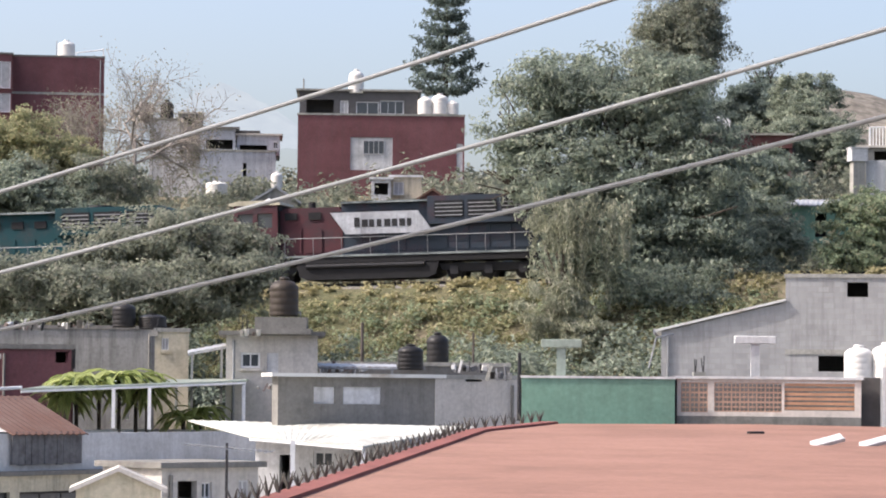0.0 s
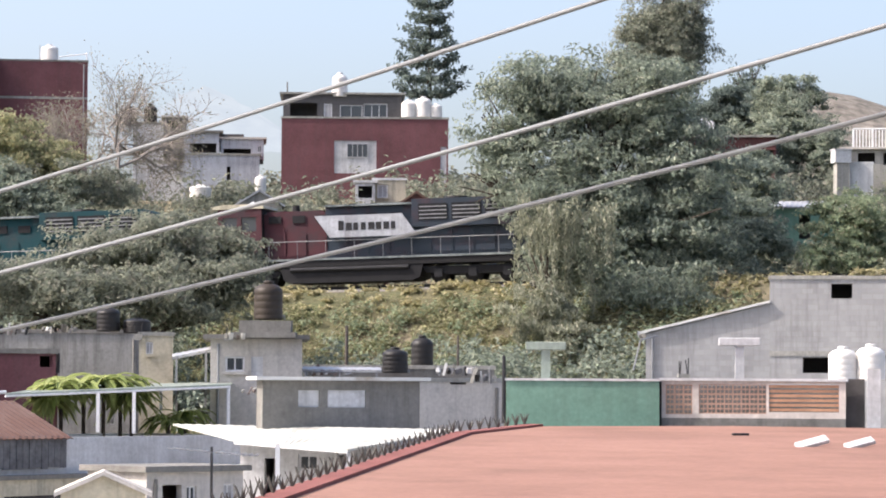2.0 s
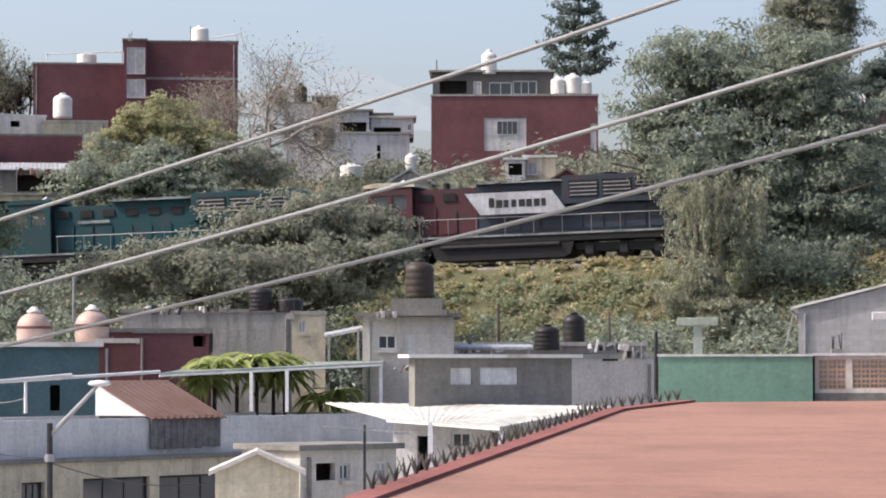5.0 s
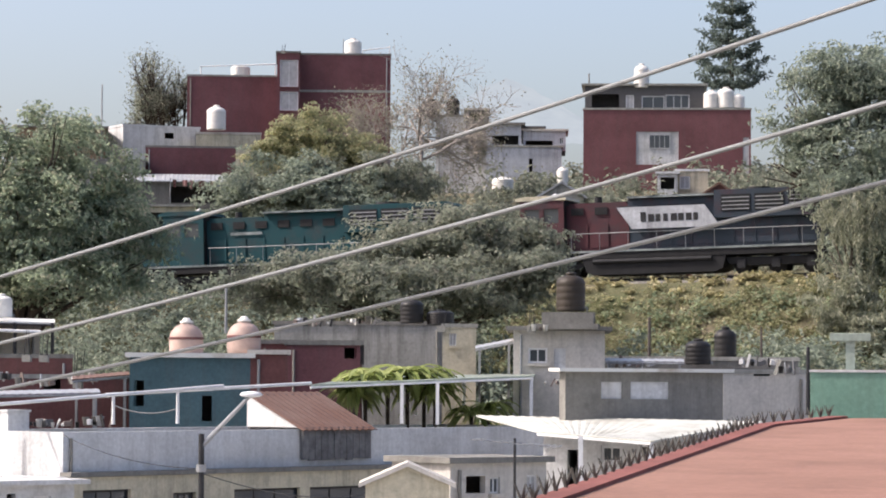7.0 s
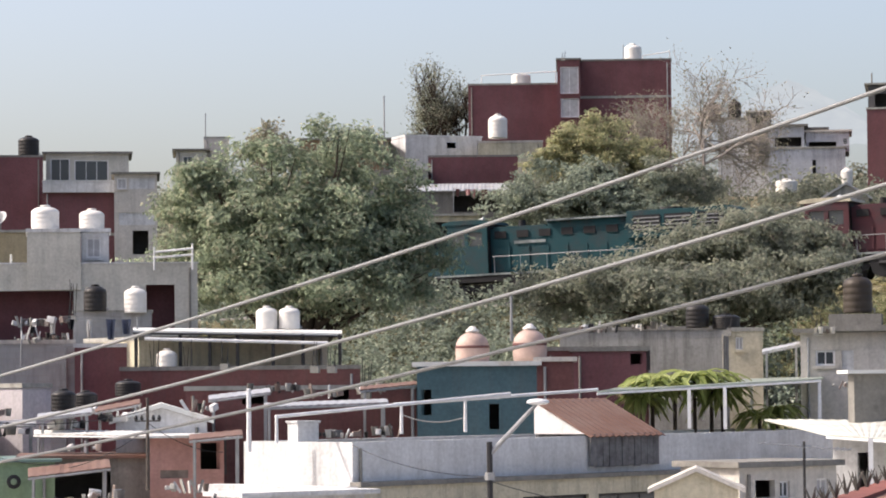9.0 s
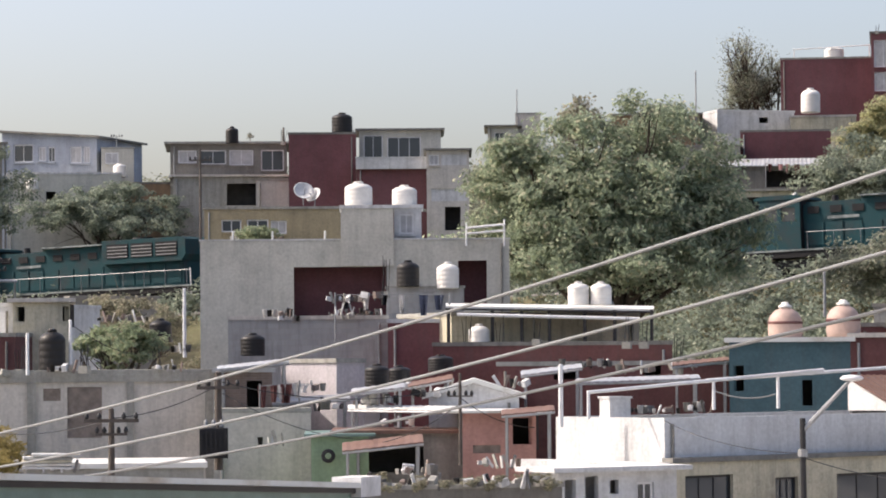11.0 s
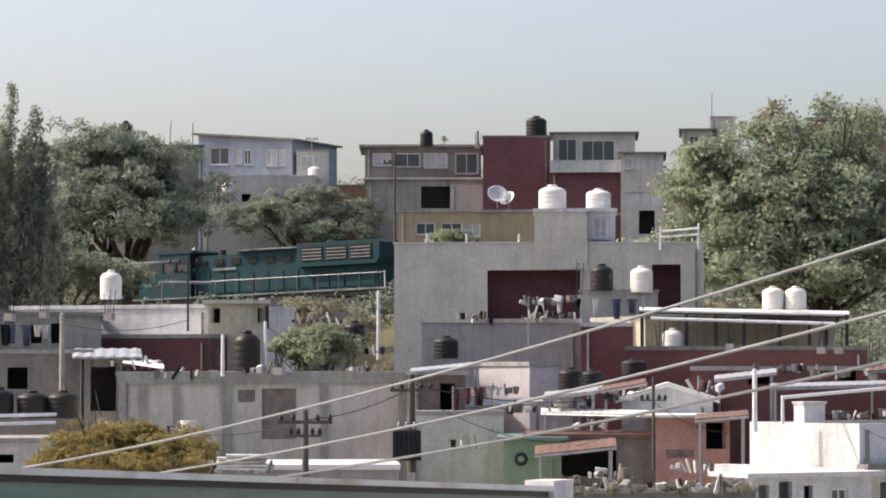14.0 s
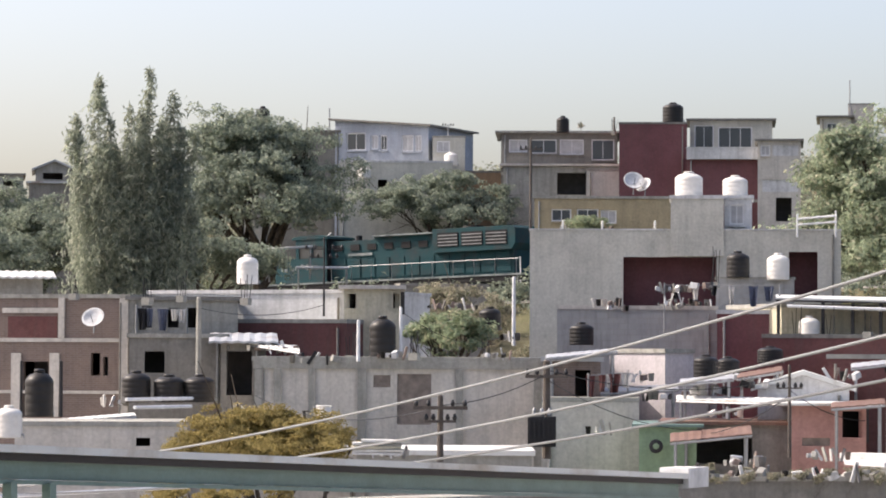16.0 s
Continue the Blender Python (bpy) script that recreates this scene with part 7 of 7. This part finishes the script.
def junk(at, w, seed, label="heap of roof rubbish and building scraps"):
    """A low heap of odd blocks, pots and boards, each its own piece."""
    rng = np.random.default_rng(seed)
    e = thing("scrap_heap", at, rng.uniform(-20, 20), label, "scrap heap")
    mats = [M_CONC, M_WHITE_OLD, M_BRICK, M_WOOD, M_TANK_BK, M_GALV, M_CONC_DK, M_TANK_WH]
    n = max(4, int(w * 7))
    w *= 0.9
    for i in range(n):
        s = rng.uniform(0.05, 0.15)
        x = w * ((i + 0.5) / n - 0.5)
        kind = rng.integers(0, 3)
        mt = mats[int(rng.integers(0, len(mats)))]
        y = rng.uniform(-0.3, 0.3)
        if kind == 0:
            m = pose(x, y, s * 0.6, rng.uniform(-8, 8), rng.uniform(-25, 25), rng.uniform(0, 90))
            bm = boxed(-s, -s * 0.6, -s * 0.8, s, s * 0.6, s * 0.7, m)
            bmesh.ops.bevel(bm, geom=bm.edges[:], offset=0.015, segments=1, affect="EDGES")
            part("block", bm, mt, e)
        elif kind == 1:
            part("bucket", lathe(bmesh.new(), [(s * 0.6, -0.05), (s * 0.8, s * 1.5), (s * 0.85, s * 1.55), (s * 0.7, s * 1.5)], 12, (x, y, 0)), mt, e)
        else:
            m = pose(x, y, 0, rng.uniform(-15, 15), rng.uniform(-35, 35), rng.uniform(0, 180))
            part("board", boxed(-s * 0.35, -0.02, -0.1, s * 0.35, 0.02, s * 2.6, m), mt, e)
    return e


for i, (at, w) in enumerate((
        ((-15.04, 113.004, 15.968), 1.6), ((-13.128, 112.235, 16.013), 1.4), ((-6.31, 102.807, 15.642), 0.6), ((-3.582, 109.942, 14.527), 1.8), ((0.956, 110.996, 14.596), 1.6), ((1.706, 96.985, 14.304), 0.9), ((-5.46, 97.848, 13.886), 0.8),
        ((-19.411, 85.833, 12.648), 1.3), ((-18.699, 87.013, 12.623), 1.2), ((-17.806, 88.221, 12.661), 1.0), ((-33.667, 104.721, 16.262), 1.5), ((-32.741, 105.014, 16.353), 1.0), ((-23.032, 96.284, 13.941), 1.8), ((-20.095, 96.939, 13.912), 1.2), ((-26.778, 88.017, 12.283), 1.2), ((-27.9, 92.901, 13.306), 1.3), ((-26.307, 92.325, 13.213), 0.8),
        ((-41.716, 103.941, 15.661), 2.0), ((-39.315, 102.734, 14.556), 1.2), ((-40.368, 89.3, 13.764), 1.8), ((-37.923, 89.822, 13.917), 1.4), ((-35.008, 90.998, 13.933), 1.0), ((-44.864, 93.826, 14.147), 1.6), ((-43.433, 93.395, 14.078), 1.0), ((-47.406, 89.183, 12.377), 1.0), ((-42.893, 88.115, 12.263), 1.4), ((-39.945, 88.393, 12.032), 1.0), ((-28.5, 90.624, 12.728), 1.2), ((-30.251, 92.162, 12.694), 1.0), ((-31.062, 92.947, 13.255), 0.8), ((-33.969, 80.094, 11.234), 1.3), ((-30.244, 86.887, 11.766), 0.8),
        ((-21.026, 67.292, 11.261), 1.0), ((-19.977, 67.715, 11.292), 1.2), ((-18.802, 68.154, 11.3), 1.3), ((-17.794, 68.734, 11.299), 1.0), ((-36.265, 105.966, 15.628), 1.0), ((-34.368, 106.597, 15.696), 1.3), ((-33.566, 107.376, 15.808), 1.0), ((-56.681, 158.15, 20.737), 1.2), ((-54.979, 158.749, 20.743), 1.0))):
    junk(at, w, 100 + i)
for i, (at, n, h) in enumerate((((5.826, 71.764, 14.27), 4, 0.5), ((-32.663, 106.085, 16.471), 4, 1.3), ((-23.144, 102.418, 14.582), 4, 0.9), ((-22.594, 102.54, 14.577), 4, 0.8), ((-26.308, 102.683, 14.71), 4, 0.8), ((-20.27, 96.903, 13.737), 4, 1.1), ((-10.061, 109.539, 15.745), 4, 0.6), ((-66.912, 194.83, 28.518), 4, 0.9), ((-39.407, 89.728, 13.839), 4, 0.8), ((-35.515, 91.338, 13.896), 4, 0.6), ((-28.692, 102.562, 14.586), 4, 1.0), ((-27.732, 103.344, 14.555), 4, 1.0), ((-49.125, 97.302, 15.855), 4, 0.9), ((-52.858, 96.468, 15.925), 4, 0.6), ((-6.494, 102.795, 15.64), 4, 0.6), ((-18.787, 229.231, 32.443), 4, 1.0), ((-33.795, 235.588, 38.629), 4, 0.6))):
    rebar(at, n, h, 200 + i)
washing((-36.446, 202.75, 26.895), (-32.457, 203.427, 26.794), 7, 301)
washing((-50.502, 96.595, 15.553), (-48.949, 97.391, 15.506), 5, 302)
washing((-31.888, 90.549, 13.382), (-30.754, 90.941, 13.474), 5, 303)
washing((-56.667, 199.093, 27.324), (-58.61, 198.529, 27.623), 4, 304)
washing((-30.22, 105.768, 16.432), (-34.035, 104.602, 16.46), 6, 305)
house("grey block stand under two water tanks", -34.687, 112.786, 16.872, 16.388, 2.912, 2.5, M_BLOCK, cope=M_CONC, over=0.05, slab=0.08, name="tank_stand")


def snow_peak():
    """A snow-covered volcano far off, almost the colour of the haze before it, painted as a glow."""
    c = Vector((-320.686, 4488.56, 367.195))
    bm = bmesh.new()
    rows = []
    for j in range(13):
        r = 1 - j / 12
        rows.append([bm.verts.new((c.x + 150 * r * math.cos(i * math.pi / 16) * (1 + 0.12 * noise.noise((i * 0.7, j * 0.4, 3))), c.y + 150 * r * math.sin(i * math.pi / 16), c.z + 84 * (1 - r ** 1.5) * (1 - 0.25 * r) - 8 + 5 * noise.noise((i * 0.9, j * 0.8, 5)))) for i in range(32)])
    for p, q in zip(rows, rows[1:]):
        for i in range(32):
            k = (i + 1) % 32
            bm.faces.new((p[i], p[k], q[k], q[i]))
    # Black base with emission: haze and daylight on the snow are put in as glow.
    m, n, b = mat_base("snow_haze_glow")
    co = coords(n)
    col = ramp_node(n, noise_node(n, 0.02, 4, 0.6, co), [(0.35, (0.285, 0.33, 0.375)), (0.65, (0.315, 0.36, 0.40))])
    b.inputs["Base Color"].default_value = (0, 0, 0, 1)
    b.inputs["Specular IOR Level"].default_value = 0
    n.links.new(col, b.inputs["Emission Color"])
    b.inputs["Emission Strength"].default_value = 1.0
    me = bpy.data.meshes.new("snow_peak")
    bm.to_mesh(me)
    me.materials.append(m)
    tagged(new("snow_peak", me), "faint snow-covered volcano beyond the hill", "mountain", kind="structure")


snow_peak()


# ---- tin sheets and lean-tos among the yards ----
def lean_to(label, a, b, back, rise, mat, drop=1.6):
    """A small tin roof: front edge a to b, running back from the viewer."""
    a, b = Vector(a), Vector(b)
    w = Vector((a.x, a.y, 0)).normalized() * back + Vector((0, 0, rise))
    inset = (b - a).normalized() * 0.15
    return awning(label, [a, b, b + w, a + w], 0.03, mat, [(a + inset - Vector((0, 0, 0.03)), a + inset - Vector((0, 0, drop))), (b - inset - Vector((0, 0, 0.03)), b - inset - Vector((0, 0, drop))), (a + inset + w - Vector((0, 0, 0.03)), a + inset + w - Vector((0, 0, drop + 0.4))), (b - inset + w - Vector((0, 0, 0.03)), b - inset + w - Vector((0, 0, drop + 0.4)))], 0.035, max(4, int((b - a).length / 0.25)), M_STEEL)


lean_to("long white tin roof over a yard", (-28.436, 88.546, 12.718), (-24.591, 87.614, 12.671), 1.6, 0.1, M_SHEET)
lean_to("grey tin sheet roof between houses", (-31.859, 91.619, 12.875), (-29.594, 92.375, 12.993), 1.4, 0.12, M_GALV)
lean_to("pale tin roof over a brick room", (-33.274, 90.582, 13.907), (-31.371, 91.787, 14.126), 1.8, 0.1, M_GALV, 1.2)
lean_to("tilted white tin roof by a concrete house", (-46.056, 94.36, 14.463), (-42.515, 92.717, 14.08), 1.6, 0.15, M_SHEET)
lean_to("rust-stained tin roof over a yard", (-27.068, 83.734, 11.609), (-24.902, 84.403, 11.845), 1.4, 0.2, M_RUSTROOF)
lean_to("white tin roof edge above a yard", (-36.248, 77.988, 11.269), (-35.06, 78.529, 11.335), 1.0, 0.1, M_SHEET)
lean_to("white tin roof edge beside the yards", (-44.535, 78.209, 11.955), (-42.602, 81.542, 12.196), 1.2, 0.05, M_SHEET)
lean_to("grey tin roof among brown walls", (-22.199, 91.341, 13.444), (-18.787, 93.124, 13.537), 1.4, 0.1, M_GALV)
lean_to("dull tin roof beside the teal house", (-20.029, 94.91, 13.917), (-18.514, 96.235, 14.075), 1.2, 0.1, M_RUSTROOF)
lean_to("small tin roof by a stair house", (-8.56, 105.654, 15.043), (-7.282, 105.75, 15.302), 1.2, 0.1, M_GALV)
lean_to("tin roof edge over a dark yard", (-4.291, 107.915, 14.664), (-1.585, 107.988, 14.652), 1.2, 0.1, M_GALV, 1.0)
for q in (((-28.214, 239.343, 39.136), (-26.15, 239.577, 39.416)), ((-40.404, 236.879, 37.7), (-34.668, 237.786, 37.951)), ((-33.182, 118.751, 19.337), (-31.699, 118.949, 19.46)), ((-33.182, 118.751, 19.117), (-31.699, 118.949, 19.219)), ((-62.737, 198.733, 28.54), (-59.008, 199.872, 28.611))):
    pipe(*q, 0.045, M_STEEL_WH, "thin white roof rail", "roof_rail")
for q in (((-28.214, 239.343, 39.136), (-28.209, 239.343, 38.44)), ((-26.15, 239.577, 39.503), (-26.143, 239.578, 38.459)), ((-40.319, 236.893, 37.701), (-40.309, 236.895, 36.664)), ((-37.52, 237.353, 37.827), (-37.509, 237.354, 36.703)), ((-34.711, 237.78, 37.95), (-34.701, 237.781, 36.825))):
    pole(*q, 0.05, M_STEEL_WH, "slim white roof rail post", "roof_rail_post", "post")
tree("bush", "dry weeds along the top of the rubble wall", [(-20.787, 67.366, 11.288, 0.632, 0.114), (-19.737, 67.785, 11.307, 0.633, 0.101), (-18.682, 68.187, 11.351, 0.76, 0.127), (-17.674, 68.765, 11.351, 0.509, 0.102)], 2600, 0.09, L_DRY, 50, clump=0.12, limbs=4, radius=0.01, base_xy=(-19.163, 68.053, 11.296)[:2])


def service_wire(a, b, sag):
    """A thin service drop between two poles or houses."""
    ob = cable(a, b, sag, 0.011, "thin dark service wire between houses", 12)
    ob.name = "service_wire"
    ob.data.materials[0] = M_STEEL_DK
    tagged(ob, "thin dark service wire between houses", "wire", "service wires")



service_wire((-25.502, 69.467, 13.558), (-26.318, 64.864, 12.868), 0.15)
service_wire((-25.502, 69.467, 13.651), (-23.373, 82.763, 13.431), 0.4)
service_wire((-25.502, 69.467, 13.426), (-26.546, 84.949, 11.905), 0.3)
service_wire((-26.318, 64.864, 12.843), (-42.108, 88.492, 12.704), 0.5)
service_wire((-23.372, 82.763, 13.094), (-22.404, 87.167, 12.188), 0.2)
service_wire((-23.372, 82.763, 12.942), (-26.546, 84.949, 11.779), 0.2)
service_wire((-10.303, 61.138, 12.128), (-9.593, 83.45, 10.948), 0.25)
service_wire((-10.303, 61.138, 12.217), (-17.565, 82.143, 12.463), 0.2)
service_wire((-45.927, 92.194, 15.48), (-46.337, 103.063, 15.752), 0.3)
service_wire((-40.322, 95.865, 15.44), (-39.866, 102.522, 14.356), 0.3)


# ---- sheds and the bare bank under the small tree ----
def yard_sheets():
    """A pale tin wall and a dark green shed at the foot of the small tree."""
    e = thing("tin_wall", (-83.430, 196.459, 19.533), 0, "pale slanting tin wall behind a small tree", "wall")
    o = Vector((-83.430, 196.459, 19.533))
    pts = [Vector(q) - o for q in ((-83.430, 196.459, 19.533), (-80.617, 197.004, 18.096), (-77.935, 198.079, 18.461), (-78.349, 198.540, 21.035), (-81.663, 197.577, 20.986))]
    bm = bmesh.new()
    f = [bm.verts.new(q) for q in pts]
    k = [bm.verts.new(q + Vector((0.023, 0.139, -2.240))) for q in pts]
    bm.faces.new(f)
    bm.faces.new(k[::-1])
    for i in range(5):
        j = (i + 1) % 5
        bm.faces.new((f[j], f[i], k[i], k[j]))
    bmesh.ops.recalc_face_normals(bm, faces=bm.faces[:])
    part("sheet", bm, M_SHEET, e)
    for t, b in (((-81.752, 197.790, 20.994), (-81.766, 197.785, 16.974)), ((-78.562, 199.079, 21.055), (-78.578, 199.072, 16.956))):
        part("post", tube(bmesh.new(), Vector(t) - o, Vector(b) - o, 0.06, 0.06, 6), M_WOOD, e)


yard_sheets()
house("low brown block wall on the earth bank", -58.093, 138.294, 17.243, 35.956, 4.151, 1.0, M_CONC_DK, [], "flat", name="garden_wall", drop=0.3)
lean_to("pale tin shelter under dark trees", (-78.046, 165.523, 20.075), (-76.049, 167.549, 20.298), 1.8, 0.1, M_SHEET, 1.6)
lean_to("tin shelter under the dark trees", (-76.105, 165.324, 18.999), (-73.711, 167.498, 19.015), 1.6, 0.1, M_GALV, 1.6)


# ---- loose things on the yards and roofs ----
def plastic_tub(at, r, h):
    e = thing("plastic_tub", at, 0, "white plastic tub on a concrete wall", "tub")
    part("body", lathe(bmesh.new(), [(r * 0.75, 0.0), (r * 0.8, 0.02), (r, h), (r * 0.94, h), (r * 0.74, 0.04)], 16), M_TANK_WH, e)
    part("rim", lathe(bmesh.new(), [(r * 1.002, h - 0.03), (r * 1.08, h - 0.02), (r * 1.08, h + 0.01), (r * 0.96, h + 0.012)], 16), M_TANK_WH, e)


def sheet_stack(at, turn, w, n):
    rng = random.Random(7)
    e = thing("sheet_stack", at, turn, "stack of pale roofing sheets and boards", "sheets")
    for i in range(n):
        m = pose(rng.uniform(-0.12, 0.12), rng.uniform(-0.1, 0.1), i * 0.075, 0, rng.uniform(-1.5, 1.5), rng.uniform(-5, 5))
        part("sheet", boxed(-w / 2 * rng.uniform(0.8, 1), -0.4, 0.0, w / 2, 0.4, 0.06, m), (M_WHITE_OLD, M_SHEET, M_CREAM)[i % 3], e)


plastic_tub((-34.429, 76.620, 12.315), 0.2, 0.3)
sheet_stack((-29.946, 69.851, 11.585), 24, 1.25, 5)
for q in (((-40.999, 77.866, 12.708), (-40.491, 80.937, 12.708)), ((-40.699, 77.797, 12.491), (-40.296, 80.475, 12.491))):
    pipe(*q, 0.05, M_STEEL_WH, "white painted pipe at a roof edge", "roof_pipe")
for q in (((7.859, 116.535, 15.874), (7.600, 116.553, 14.748)), ((7.859, 116.535, 15.874), (8.534, 116.889, 16.043))):
    pipe(*q, 0.035, M_STEEL, "grey bent pipe beside a block building", "vent_pipe")
lean_to("dull tin roof over a dark yard", (-28.335, 88.578, 13.175), (-26.825, 89.047, 13.352), 1.6, 0.12, M_GALV, 1.5)
lean_to("brown tin roof between yards", (-27.608, 91.944, 13.332), (-26.291, 92.330, 13.581), 1.4, 0.12, M_RUSTROOF, 1.5)
lean_to("grey tin roof below a brown wall", (-24.559, 93.839, 13.661), (-22.716, 94.303, 13.881), 1.3, 0.12, M_GALV, 1.5)
lean_to("rusted tin roof beside a white terrace", (-22.807, 84.993, 12.588), (-21.365, 85.367, 12.709), 1.3, 0.12, M_RUSTROOF, 1.5)
for i, (at, w) in enumerate((((-27.687, 89.307, 12.909), 1.2), ((-26.548, 90.173, 13.097), 1.0), ((-24.216, 91.862, 13.361), 1.2), ((-21.205, 94.654, 13.753), 1.4), ((-19.897, 95.959, 13.866), 1.2), ((-20.537, 76.284, 11.492), 1.2), ((-22.287, 74.748, 11.340), 1.3), ((-34.164, 98.758, 15.677), 1.3), ((-32.007, 100.003, 15.776), 1.1))):
    junk(at, w, 400 + i)
for i, (at, h) in enumerate((((-35.292, 84.962, 13.925), 0.7), ((-42.815, 89.263, 15.610), 0.8), ((-45.104, 87.004, 15.596), 0.7))):
    rebar(at, 4, h, 500 + i)
branchy("weeds", "thin dry weeds growing on a flat roof", (-68.595, 193.183, 28.501), 1.3, 0.5, 61, M_BARK_PALE, L_DRY, 120, 0.1, 0.9, 3)
tree("bush", "green shrub in front of an ochre wall", [(-52.69, 147.89, 20.60, 0.8, 0.45), (-51.63, 148.27, 20.42, 0.5, 0.35)], 1500, 0.2, L_MID, 62, clump=0.3, limbs=5, radius=0.05)
cable((-17.041, 86.334, 13.217), (-15.274, 86.157, 13.119), 0.16, 0.018, "slack pale rope between terrace posts", 12).name = "terrace_rope"
